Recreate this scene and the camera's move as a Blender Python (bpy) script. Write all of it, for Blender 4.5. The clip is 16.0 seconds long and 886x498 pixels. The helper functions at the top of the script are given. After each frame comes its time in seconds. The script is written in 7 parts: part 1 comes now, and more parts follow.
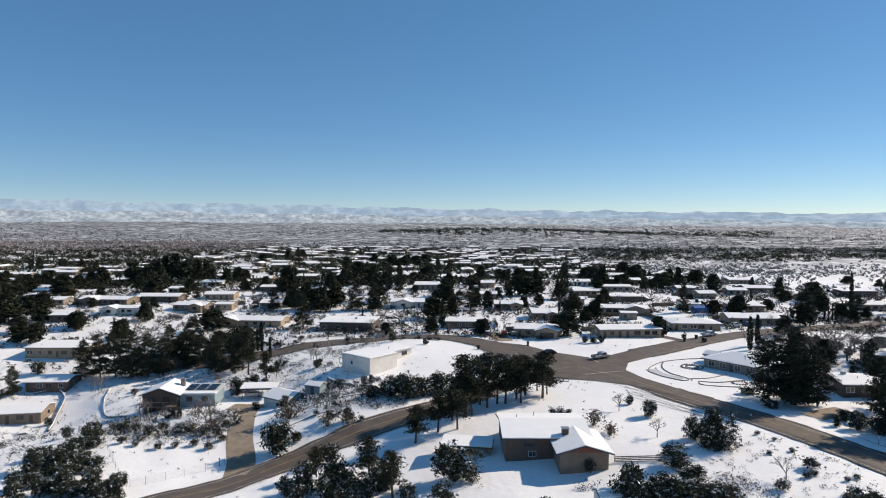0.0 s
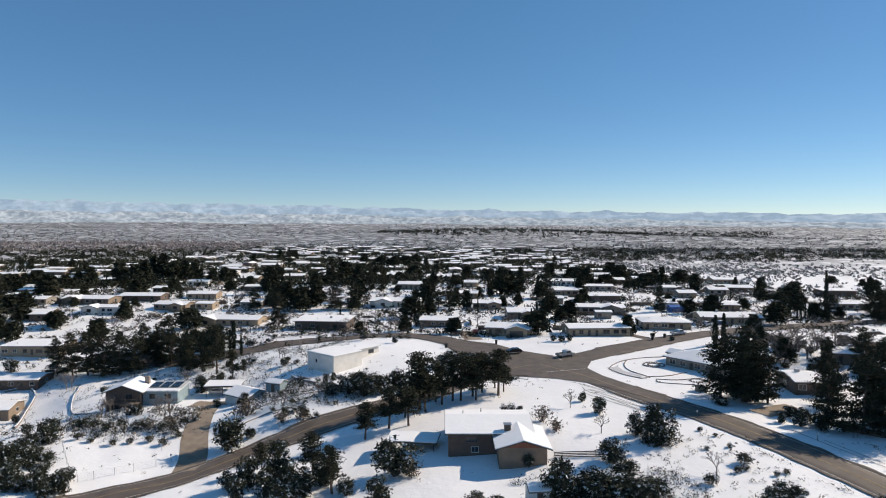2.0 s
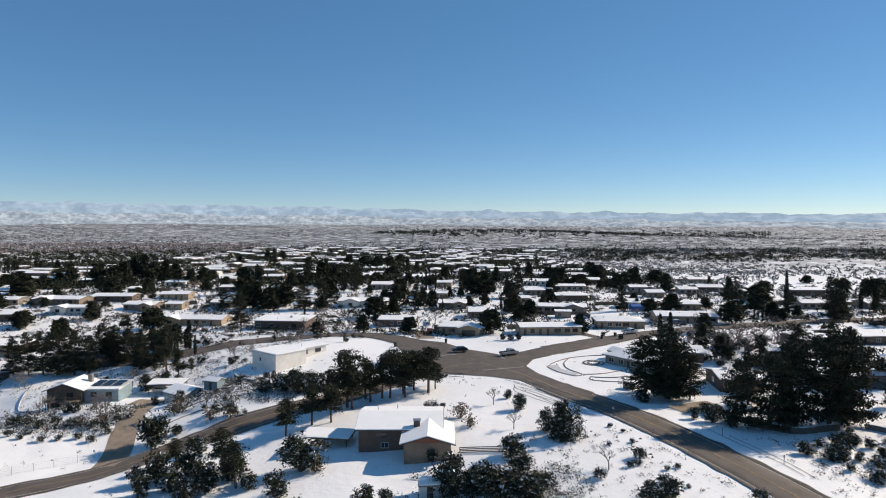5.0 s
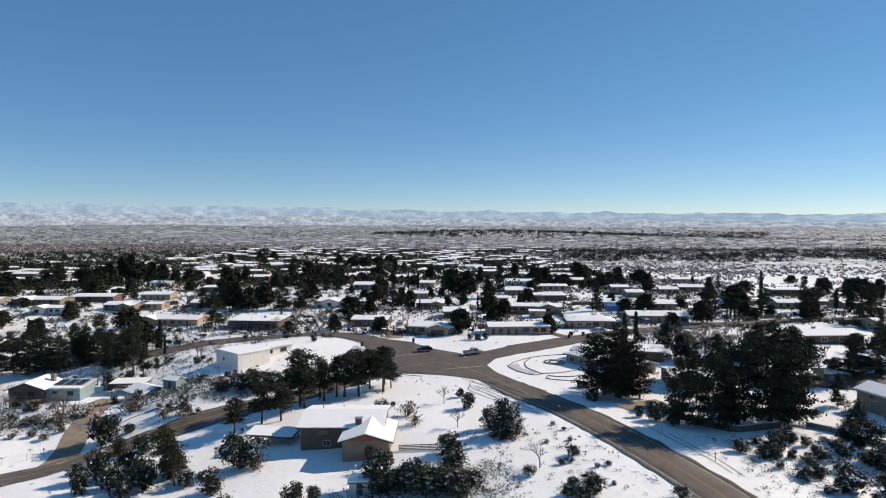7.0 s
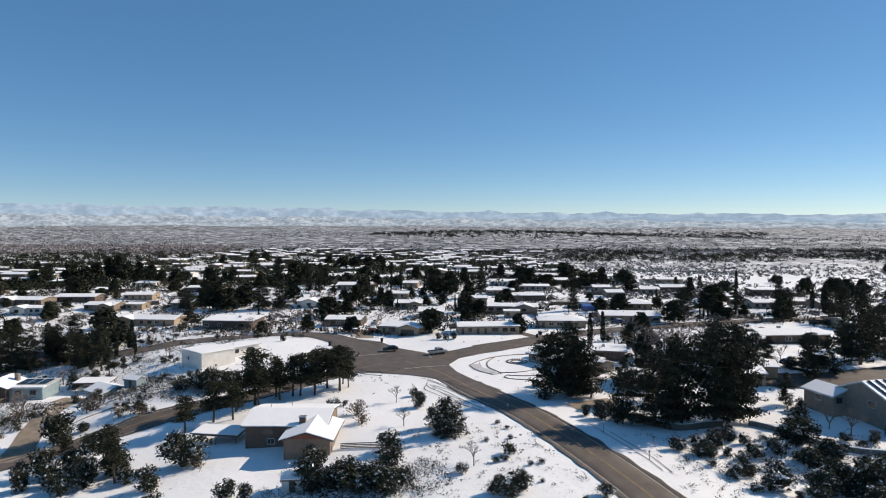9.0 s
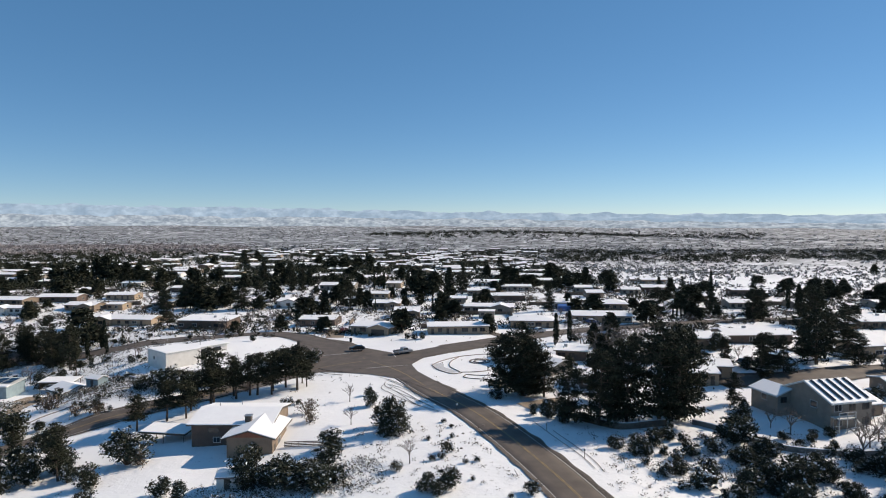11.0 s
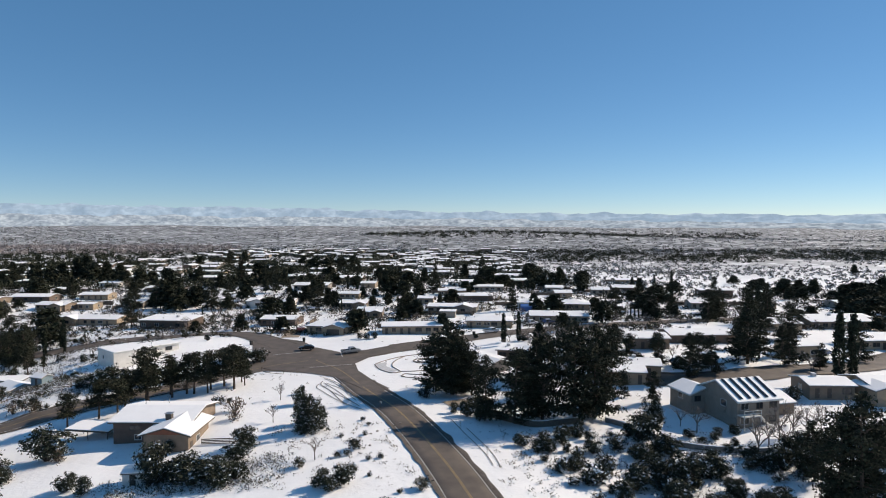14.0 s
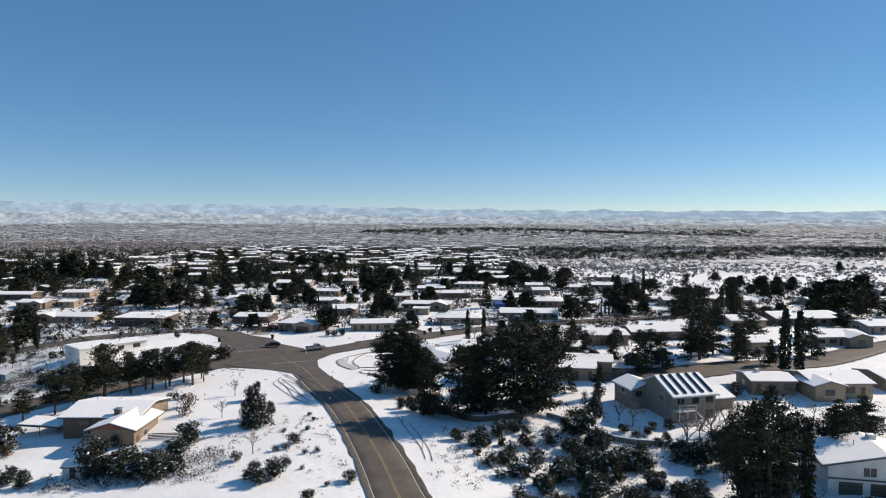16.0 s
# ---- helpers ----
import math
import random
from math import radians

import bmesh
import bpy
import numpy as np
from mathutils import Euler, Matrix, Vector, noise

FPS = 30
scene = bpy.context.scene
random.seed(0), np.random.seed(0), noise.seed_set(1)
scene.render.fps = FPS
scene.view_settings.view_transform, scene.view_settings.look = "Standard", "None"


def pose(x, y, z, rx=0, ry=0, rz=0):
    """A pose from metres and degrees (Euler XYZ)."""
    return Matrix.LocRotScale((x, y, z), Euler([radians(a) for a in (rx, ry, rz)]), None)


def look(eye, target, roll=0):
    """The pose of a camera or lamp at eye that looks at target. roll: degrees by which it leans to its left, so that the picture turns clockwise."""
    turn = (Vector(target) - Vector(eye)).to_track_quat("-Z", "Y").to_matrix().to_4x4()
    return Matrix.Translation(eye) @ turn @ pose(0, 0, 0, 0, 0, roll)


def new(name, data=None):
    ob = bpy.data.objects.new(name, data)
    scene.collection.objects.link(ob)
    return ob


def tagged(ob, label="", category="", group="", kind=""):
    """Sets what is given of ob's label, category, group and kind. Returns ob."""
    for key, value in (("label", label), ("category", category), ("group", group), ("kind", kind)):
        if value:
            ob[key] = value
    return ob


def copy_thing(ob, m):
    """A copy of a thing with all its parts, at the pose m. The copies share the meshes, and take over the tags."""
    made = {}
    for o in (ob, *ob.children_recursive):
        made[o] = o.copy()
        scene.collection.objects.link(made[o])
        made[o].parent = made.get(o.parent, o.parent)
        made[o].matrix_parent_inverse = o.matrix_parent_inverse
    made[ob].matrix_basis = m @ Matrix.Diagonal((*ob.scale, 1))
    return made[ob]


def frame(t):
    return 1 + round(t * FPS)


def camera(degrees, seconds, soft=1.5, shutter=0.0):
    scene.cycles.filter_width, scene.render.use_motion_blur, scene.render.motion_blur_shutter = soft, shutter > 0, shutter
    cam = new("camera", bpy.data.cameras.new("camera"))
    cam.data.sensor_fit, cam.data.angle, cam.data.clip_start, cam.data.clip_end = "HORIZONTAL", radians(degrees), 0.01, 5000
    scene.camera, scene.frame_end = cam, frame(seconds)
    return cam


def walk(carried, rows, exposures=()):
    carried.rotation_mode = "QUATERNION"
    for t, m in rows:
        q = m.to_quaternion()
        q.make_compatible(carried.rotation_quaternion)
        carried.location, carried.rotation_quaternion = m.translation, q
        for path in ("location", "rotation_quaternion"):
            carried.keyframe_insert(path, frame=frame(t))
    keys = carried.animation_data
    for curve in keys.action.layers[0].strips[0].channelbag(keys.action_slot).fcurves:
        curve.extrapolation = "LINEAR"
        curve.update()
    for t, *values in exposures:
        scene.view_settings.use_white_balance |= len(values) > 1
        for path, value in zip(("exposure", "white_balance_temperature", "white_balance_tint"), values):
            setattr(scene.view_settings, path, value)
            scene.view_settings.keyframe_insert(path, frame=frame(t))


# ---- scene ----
cam = camera(70.0, 16.0, soft=1.0)
# seconds, eye (x, y, z), turn about x, y, z in degrees
PATH = [
    (0.0, 0.11, 0.05, 40.01, 87.449, 0.098, -0.011),
    (1.0, 4.98, -0.63, 39.78, 87.476, 0.109, 0.037),
    (2.0, 10.22, -1.33, 39.63, 87.502, 0.093, 0.097),
    (3.0, 15.67, -2.00, 39.53, 87.529, 0.060, 0.165),
    (4.0, 21.21, -2.61, 39.44, 87.556, 0.019, 0.238),
    (5.2, 27.85, -3.23, 39.33, 87.589, -0.032, 0.328),
    (6.4, 34.40, -3.75, 39.22, 87.622, -0.077, 0.415),
    (7.5, 40.29, -4.18, 39.13, 87.651, -0.107, 0.488),
    (8.5, 45.56, -4.56, 39.06, 87.676, -0.124, 0.549),
    (9.5, 50.77, -4.96, 39.02, 87.698, -0.130, 0.601),
    (10.5, 55.95, -5.42, 39.02, 87.715, -0.126, 0.645),
    (11.5, 61.13, -5.98, 39.08, 87.725, -0.117, 0.679),
    (12.5, 66.36, -6.67, 39.18, 87.727, -0.105, 0.703),
    (13.5, 71.65, -7.49, 39.33, 87.717, -0.098, 0.719),
    (14.5, 77.03, -8.45, 39.50, 87.693, -0.102, 0.726),
    (15.3, 81.39, -9.31, 39.63, 87.661, -0.119, 0.726),
    (15.8, 84.15, -9.88, 39.70, 87.635, -0.139, 0.725),
    (16.0, 85.26, -10.11, 39.72, 87.453, -0.149, 0.724),
]
walk(cam, [(t, pose(x, y, z, rx, 0, rz) @ pose(0, 0, 0, 0, 0, roll)) for t, x, y, z, rx, roll, rz in PATH])

# ---- daylight ----
SUN_HEADING, SUN_HEIGHT = 66.0, 32.5
world = bpy.data.worlds.new("daylight")
scene.world = world
world.use_nodes = True
wn = world.node_tree.nodes
sky = wn.new("ShaderNodeTexSky")
sky.sky_type, sky.sun_disc = "NISHITA", False
sky.sun_elevation, sky.sun_rotation = radians(SUN_HEIGHT), radians(SUN_HEADING)
sky.altitude, sky.air_density, sky.dust_density, sky.ozone_density = 3400, 1.0, 0.1, 4.0
wn["Background"].inputs[1].default_value = 0.125
tint = wn.new("ShaderNodeMix")
tint.data_type, tint.blend_type = "RGBA", "MULTIPLY"
tint.inputs["Factor"].default_value = 1.0
tint.inputs["B"].default_value = (1.065, 0.935, 0.795, 1)
deep = wn.new("ShaderNodeHueSaturation")
deep.inputs["Saturation"].default_value = 1.12
world.node_tree.links.new(sky.outputs[0], deep.inputs["Color"])
world.node_tree.links.new(deep.outputs[0], tint.inputs["A"])
even = wn.new("ShaderNodeMix")
even.data_type = "RGBA"
even.inputs["Factor"].default_value = 0.30
even.inputs["B"].default_value = (0.8, 2.62, 5.35, 1)
world.node_tree.links.new(tint.outputs["Result"], even.inputs["A"])
world.node_tree.links.new(even.outputs["Result"], wn["Background"].inputs[0])
sun = new("sun", bpy.data.lights.new("sun", "SUN"))
sun.data.energy, sun.data.angle, sun.data.color = 5.4, radians(0.53), (1.0, 0.86, 0.70)
a, e = radians(SUN_HEADING), radians(SUN_HEIGHT)
sun.matrix_world = look((0, 0, 0), (-math.sin(a) * math.cos(e), -math.cos(a) * math.cos(e), -math.sin(e)))
scene.view_settings.exposure = 0.0

# ---- lie of the land ----
SPOTS = [(82, 98, 1.1), (62, 107, 1.7), (56, 118, 1.5), (47, 162, 1.0), (26, 195, 1.2), (32, 118, 1.0), (38, 114, 0.3), (104, 110, 1.3),
         (102, 88, -1.0), (142, 148, 5.0), (-21, 149, 0.0), (-9, 188, 2.0), (-40, 118, -7.4), (-106, 168, -16.0), (-16, 103, -5.0)]
SPOTS += [(-46, 160, -7.0), (19, 100, -2.5), (-25, 172, -0.5), (-41, 237, -0.5), (52, 200, 2.5), (-82, 246, -3.0), (-92, 181, -10.0),
          (124, 172, 4.0), (166, 197, 3.5), (125, 118, 2.0), (0, 380, 2.0), (80, 328, 1.5), (138, 250, 2.5), (-150, 330, 0.0), (300, 640, -6.0), (0, 50, -5.0)]


def height(x, y):
    """Height of the bare ground; x and y may be arrays."""
    x, y = np.asarray(x, float), np.asarray(y, float)
    num = den = 0
    for px, py, pz in SPOTS:
        w = ((x - px) ** 2 + (y - py) ** 2 + 150.0) ** -1.5
        num, den = num + w * pz, den + w
    w = 3 * (900.0 ** 2 + 150) ** -1.5
    rough = 1 / (1 + np.exp(np.clip((x + 18) / 5, -50, 50))) + np.where(y < 113, 1 / (1 + np.exp(np.clip((86 - x) / 3, -50, 50))), 0)
    lumps = np.sin(x * 0.42 + 1.7 * np.sin(y * 0.19)) * np.sin(y * 0.37 + 1.3 * np.sin(x * 0.23))
    return (num - 30 * w) / (den + 3 * w) + 0.17 * rough * lumps * np.exp(-np.maximum(0, y - 230) / 60)


def H(x, y):
    return float(height(x, y))


# ---- materials ----
def material(name, base, rough=0.8, metal=0.0, second=None, scale=4.0, detail=6.0, mix=(0.35, 0.7), bump=0.0, bump_scale=None, per=None, spread=0.25, coords="Object"):
    """A surface of two colours mixed by noise, with fine relief; per: 'island' or 'object' varies the brightness of pieces."""
    m = bpy.data.materials.new(name)
    m.use_nodes = True
    n, link = m.node_tree.nodes, m.node_tree.links.new
    b = n["Principled BSDF"]
    b.inputs["Roughness"].default_value, b.inputs["Metallic"].default_value = rough, metal
    tc = n.new("ShaderNodeTexCoord")
    no = n.new("ShaderNodeTexNoise")
    no.inputs["Scale"].default_value, no.inputs["Detail"].default_value = scale, detail
    link(tc.outputs[coords], no.inputs["Vector"])
    ramp = n.new("ShaderNodeValToRGB")
    ramp.color_ramp.elements[0].position, ramp.color_ramp.elements[1].position = mix
    ramp.color_ramp.elements[0].color = (*base, 1)
    ramp.color_ramp.elements[1].color = (*(second or [c * 0.8 for c in base]), 1)
    link(no.outputs["Fac"], ramp.inputs["Fac"])
    out = ramp.outputs["Color"]
    if per:
        src = n.new("ShaderNodeNewGeometry").outputs["Random Per Island"] if per == "island" else n.new("ShaderNodeObjectInfo").outputs["Random"]
        hsv = n.new("ShaderNodeHueSaturation")
        mr = n.new("ShaderNodeMapRange")
        mr.inputs["To Min"].default_value, mr.inputs["To Max"].default_value = 1 - spread, 1 + spread
        link(src, mr.inputs["Value"])
        link(mr.outputs[0], hsv.inputs["Value"])
        link(out, hsv.inputs["Color"])
        out = hsv.outputs["Color"]
    link(out, b.inputs["Base Color"])
    if bump:
        bn = n.new("ShaderNodeTexNoise")
        bn.inputs["Scale"].default_value, bn.inputs["Detail"].default_value = bump_scale or scale * 3, 5
        link(tc.outputs[coords], bn.inputs["Vector"])
        bp = n.new("ShaderNodeBump")
        bp.inputs["Strength"].default_value, bp.inputs["Distance"].default_value = bump, 0.1
        link(bn.outputs["Fac"], bp.inputs["Height"])
        link(bp.outputs[0], b.inputs["Normal"])
    return m


def foliage(name, base, second, snow=0.0):
    """Needles and leaves, varied clump by clump; snow: how much snow the clumps carry."""
    m = material(name, base, 0.85, second=second, scale=0.6, per="island", spread=0.45)
    n, link = m.node_tree.nodes, m.node_tree.links.new
    b = n["Principled BSDF"]
    b.inputs["Specular IOR Level"].default_value = 0.15
    if snow:
        src = b.inputs["Base Color"].links[0].from_socket
        tex = n.new("ShaderNodeTexNoise")
        tex.inputs["Scale"].default_value, tex.inputs["Detail"].default_value = 1.5, 3.0
        link(n["Texture Coordinate"].outputs["Object"], tex.inputs["Vector"])
        lim = n.new("ShaderNodeMath")
        lim.operation = "GREATER_THAN"
        lim.inputs[1].default_value = 0.66 - 0.45 * snow
        link(tex.outputs["Fac"], lim.inputs[0])
        mx = n.new("ShaderNodeMix")
        mx.data_type = "RGBA"
        link(lim.outputs[0], mx.inputs["Factor"])
        link(src, mx.inputs["A"])
        mx.inputs["B"].default_value = (0.75, 0.78, 0.82, 1)
        link(mx.outputs["Result"], b.inputs["Base Color"])
    return m


def ground_material():
    """Trodden and wind-blown snow with dry grass and earth showing through; low scrub speckles it far out."""
    m = bpy.data.materials.new("snowy_ground")
    m.use_nodes = True
    n, link = m.node_tree.nodes, m.node_tree.links.new
    b = n["Principled BSDF"]
    b.inputs["Roughness"].default_value = 0.7
    geo = n.new("ShaderNodeNewGeometry")

    def noise_at(scale, detail=6.0, rough=0.6):
        t = n.new("ShaderNodeTexNoise")
        t.inputs["Scale"].default_value, t.inputs["Detail"].default_value, t.inputs["Roughness"].default_value = scale, detail, rough
        link(geo.outputs["Position"], t.inputs["Vector"])
        return t.outputs["Fac"]

    def ramp(src, lo, hi):
        r = n.new("ShaderNodeMapRange")
        r.inputs["From Min"].default_value, r.inputs["From Max"].default_value = lo, hi
        link(src, r.inputs["Value"])
        return r.outputs[0]

    def math_op(op, p, q):
        t = n.new("ShaderNodeMath")
        t.operation = op
        for i, v in enumerate((p, q)):
            if isinstance(v, (int, float)):
                t.inputs[i].default_value = v
            else:
                link(v, t.inputs[i])
        return t.outputs[0]

    def blend(f, p, q):
        t = n.new("ShaderNodeMix")
        t.data_type = "RGBA"
        for key, v in (("Factor", f), ("A", p), ("B", q)):
            if isinstance(v, tuple):
                t.inputs[key].default_value = (*v, 1)
            else:
                link(v, t.inputs[key])
        return t.outputs["Result"]

    snow = blend(ramp(noise_at(0.15), 0.3, 0.7), (0.82, 0.815, 0.815), (0.88, 0.875, 0.87))
    earth = blend(ramp(noise_at(2.5), 0.35, 0.65), (0.16, 0.13, 0.10), (0.07, 0.06, 0.05))
    tufts = math_op("MULTIPLY", ramp(noise_at(0.9, 9, 0.75), 0.60, 0.67), ramp(noise_at(0.05, 4), 0.50, 0.62))
    near = blend(tufts, snow, earth)
    sep = n.new("ShaderNodeSeparateXYZ")
    link(geo.outputs["Position"], sep.inputs[0])
    far = ramp(sep.outputs["Y"], 420, 900)
    scrub = math_op("MULTIPLY", ramp(noise_at(0.03, 9, 0.78), 0.43, 0.50), far)
    wood = math_op("MULTIPLY", ramp(noise_at(0.004, 4), 0.47, 0.56), far)
    both = math_op("MAXIMUM", scrub, math_op("MULTIPLY", wood, ramp(noise_at(0.06, 6, 0.7), 0.40, 0.52)))
    col = blend(both, near, (0.075, 0.075, 0.07))
    link(col, b.inputs["Base Color"])
    bp = n.new("ShaderNodeBump")
    bp.inputs["Strength"].default_value, bp.inputs["Distance"].default_value = 0.5, 0.25
    link(noise_at(0.8, 8), bp.inputs["Height"])
    link(bp.outputs[0], b.inputs["Normal"])
    return m


SNOW = material("snow", (0.85, 0.845, 0.84), 0.65, second=(0.89, 0.885, 0.88), scale=0.4, bump=0.4, bump_scale=1.2)
GROUND = ground_material()
ASPHALT = material("asphalt", (0.085, 0.068, 0.056), 0.75, second=(0.13, 0.105, 0.085), scale=0.35, detail=10, bump=0.15, bump_scale=8)
YELLOW = material("yellow_paint", (0.34, 0.24, 0.10), 0.7, second=(0.17, 0.13, 0.085), scale=1.2)
WHITE_PAINT = material("white_road_paint", (0.6, 0.6, 0.58), 0.7, second=(0.4, 0.38, 0.35), scale=2)
GRIT = material("dark_grit", (0.06, 0.05, 0.04), 0.95, second=(0.16, 0.13, 0.11), scale=2.5, bump=0.5)
DIRT = material("packed_earth", (0.30, 0.24, 0.18), 0.9, second=(0.22, 0.17, 0.12), scale=0.5, bump=0.3)
BARK = material("bark", (0.11, 0.08, 0.06), 0.9, second=(0.06, 0.045, 0.035), scale=3, bump=0.6)
GREY_BARK = material("grey_bark", (0.20, 0.17, 0.15), 0.9, second=(0.12, 0.10, 0.09), scale=3)
PINE = foliage("pine_needles", (0.022, 0.029, 0.018), (0.046, 0.044, 0.028))
PINE_SNOW = foliage("snow_flecked_needles", (0.032, 0.040, 0.028), (0.05, 0.048, 0.033), 0.09)
CYPRESS = foliage("cypress_foliage", (0.022, 0.030, 0.020), (0.035, 0.04, 0.025))
SCRUB = foliage("scrub_leaves", (0.040, 0.043, 0.030), (0.085, 0.075, 0.055), 0.22)
DRY = foliage("dry_twigs", (0.16, 0.13, 0.10), (0.10, 0.075, 0.055), 0.04)
GLASS = material("window_glass", (0.03, 0.035, 0.04), 0.08)
FRAME = material("white_frame", (0.6, 0.6, 0.58), 0.5)
DARK_TRIM = material("dark_trim", (0.07, 0.055, 0.045), 0.7, second=(0.10, 0.08, 0.06))
METAL = material("galvanised_metal", (0.42, 0.43, 0.44), 0.4, 0.7)
BLACK = material("black_rubber", (0.02, 0.02, 0.02), 0.8)
ROOFING = material("roof_shingle", (0.15, 0.13, 0.12), 0.9, second=(0.22, 0.19, 0.17), scale=1.5, bump=0.3)
CREAM = material("cream_stucco", (0.34, 0.265, 0.185), 0.9, second=(0.28, 0.215, 0.15), scale=0.8, bump=0.2)
WHITE = material("white_stucco", (0.66, 0.64, 0.60), 0.9, second=(0.57, 0.55, 0.51), scale=0.7, bump=0.2)
TAN = material("tan_stucco", (0.24, 0.183, 0.134), 0.9, second=(0.19, 0.145, 0.106), scale=0.8, bump=0.2)
BROWN = material("brown_siding", (0.13, 0.092, 0.07), 0.85, second=(0.10, 0.07, 0.055), scale=1.2)
RUST = material("rust_red_boards", (0.27, 0.10, 0.06), 0.85, second=(0.2, 0.08, 0.05), scale=1.5)
GREY = material("grey_siding", (0.27, 0.24, 0.20), 0.85, second=(0.22, 0.19, 0.16), scale=1.0)
TEAL = material("pale_blue_siding", (0.24, 0.315, 0.34), 0.8, second=(0.19, 0.25, 0.28), scale=1.0)
SOLAR = material("solar_glass", (0.012, 0.014, 0.02), 0.12)
BLUE_TARP = material("blue_tarpaulin", (0.06, 0.16, 0.42), 0.5, second=(0.05, 0.12, 0.34), scale=2)
WOOD = material("weathered_boards", (0.16, 0.12, 0.09), 0.9, second=(0.10, 0.08, 0.06), scale=2.0)
STONE = material("stone", (0.26, 0.22, 0.19), 0.9, second=(0.18, 0.15, 0.13), scale=1.5, bump=0.4)


# ---- mesh helpers ----
def mesh_of(name, verts, faces, mat, smooth=False):
    me = bpy.data.meshes.new(name)
    me.from_pydata([tuple(v) for v in verts], [], [tuple(f) for f in faces])
    me.materials.append(mat)
    if smooth:
        me.shade_smooth()
    return me


def part(name, bm, mat, parent, label=""):
    """Links a bmesh (or a ready mesh) as one mesh object under a thing or a part."""
    if isinstance(bm, bmesh.types.BMesh):
        me = bpy.data.meshes.new(name)
        bm.to_mesh(me)
        bm.free()
        me.materials.append(mat)
    else:
        me = bm
    ob = new(name, me)
    ob.parent = parent
    if label:
        ob["label"] = label
    return ob


def box(x0, y0, z0, x1, y1, z1, bevel=0.0, bm=None):
    bm = bm or bmesh.new()
    r = bmesh.ops.create_cube(bm, size=1.0, matrix=Matrix.Translation(((x0 + x1) / 2, (y0 + y1) / 2, (z0 + z1) / 2)) @ Matrix.Diagonal((x1 - x0, y1 - y0, z1 - z0, 1)))
    if bevel:
        es = {e for v in r["verts"] for e in v.link_edges}
        bmesh.ops.bevel(bm, geom=list(es), offset=bevel, segments=1, affect="EDGES")
    return bm


def rod(p, q, r0, r1, sides=6, bm=None):
    bm = bm or bmesh.new()
    p, q = Vector(p), Vector(q)
    m = Matrix.Translation((p + q) / 2) @ (q - p).to_track_quat("Z", "Y").to_matrix().to_4x4()
    bmesh.ops.create_cone(bm, cap_ends=True, segments=sides, radius1=r0, radius2=r1, depth=(q - p).length, matrix=m)
    return bm


def prism(profile, x0, x1, bm=None):
    """A profile of (y, z) points swept along x."""
    bm = bm or bmesh.new()
    a = [bm.verts.new((x0, y, z)) for y, z in profile]
    b = [bm.verts.new((x1, y, z)) for y, z in profile]
    k = len(profile)
    for i in range(k):
        bm.faces.new((a[i], a[(i + 1) % k], b[(i + 1) % k], b[i]))
    bm.faces.new(a[::-1])
    bm.faces.new(b)
    bmesh.ops.recalc_face_normals(bm, faces=bm.faces)
    return bm


def thing(name, label, category, x, y, z=None, yaw=0.0, group="", scale=1.0):
    ob = new(name)
    ob.empty_display_size = 0.5
    ob.matrix_basis = pose(x, y, H(x, y) if z is None else z, 0, 0, yaw) @ Matrix.Scale(scale, 4)
    return tagged(ob, label, category, group)


# ---- the ground sheet ----
def spaced(lo, hi, step, out_lo, out_hi, grow=1.16):
    mid = list(np.arange(lo, hi, step))
    up, s = [hi], step
    while up[-1] < out_hi:
        s *= grow
        up.append(up[-1] + s)
    down, s = [lo], step
    while down[-1] > out_lo:
        s *= grow
        down.append(down[-1] - s)
    return np.array(sorted(set(down[1:] + mid + up)))


gx, gy = spaced(-140, 230, 1.6, -6500, 6500), spaced(70, 270, 1.6, -3000, 6500)
XX, YY = np.meshgrid(gx, gy)
ZZ = height(XX, YY)
near_fade = np.exp(-np.maximum(0, np.hypot(XX - 40, YY - 150) - 300) / 200)
bumps = np.sin(XX * 0.9 + 2 * np.sin(YY * 0.31)) * np.sin(YY * 0.8 + 2 * np.sin(XX * 0.23)) * 0.035
ZZ = ZZ + bumps * near_fade
far_roll = np.clip((YY - 700) / 1500, 0, 1) * (6 * np.sin(XX / 310 + 1.3) * np.sin(YY / 270) + 4 * np.sin(XX / 130 + YY / 190))
far_rise = np.clip((YY - 1300) / 2900, 0, 1) * np.clip(30 - XX / 160, 16, 44)
ZZ = ZZ + far_roll + far_rise
nx = len(gx)
verts = np.stack([XX.ravel(), YY.ravel(), ZZ.ravel()], 1)
idx = np.arange(XX.size).reshape(XX.shape)
faces = np.stack([idx[:-1, :-1].ravel(), idx[:-1, 1:].ravel(), idx[1:, 1:].ravel(), idx[1:, :-1].ravel()], 1)
ground = new("ground", mesh_of("ground", verts.tolist(), faces.tolist(), GROUND, True))
tagged(ground, "open ground under thin patchy snow with dry scrub", "ground", kind="structure")


# ---- roads ----
def smooth_line(pts, step=1.5):
    """A rounded line through the points, at even steps."""
    p = [Vector(q) for q in pts]
    p = [p[0] * 2 - p[1]] + p + [p[-1] * 2 - p[-2]]
    out = []
    for i in range(1, len(p) - 2):
        n = max(2, int((p[i + 1] - p[i]).length / step))
        for k in range(n):
            t = k / n
            out.append(0.5 * (2 * p[i] + (p[i + 1] - p[i - 1]) * t + (2 * p[i - 1] - 5 * p[i] + 4 * p[i + 1] - p[i + 2]) * t * t
                              + (3 * p[i] - p[i - 1] - 3 * p[i + 1] + p[i + 2]) * t ** 3))
    out.append(p[-2])
    return out


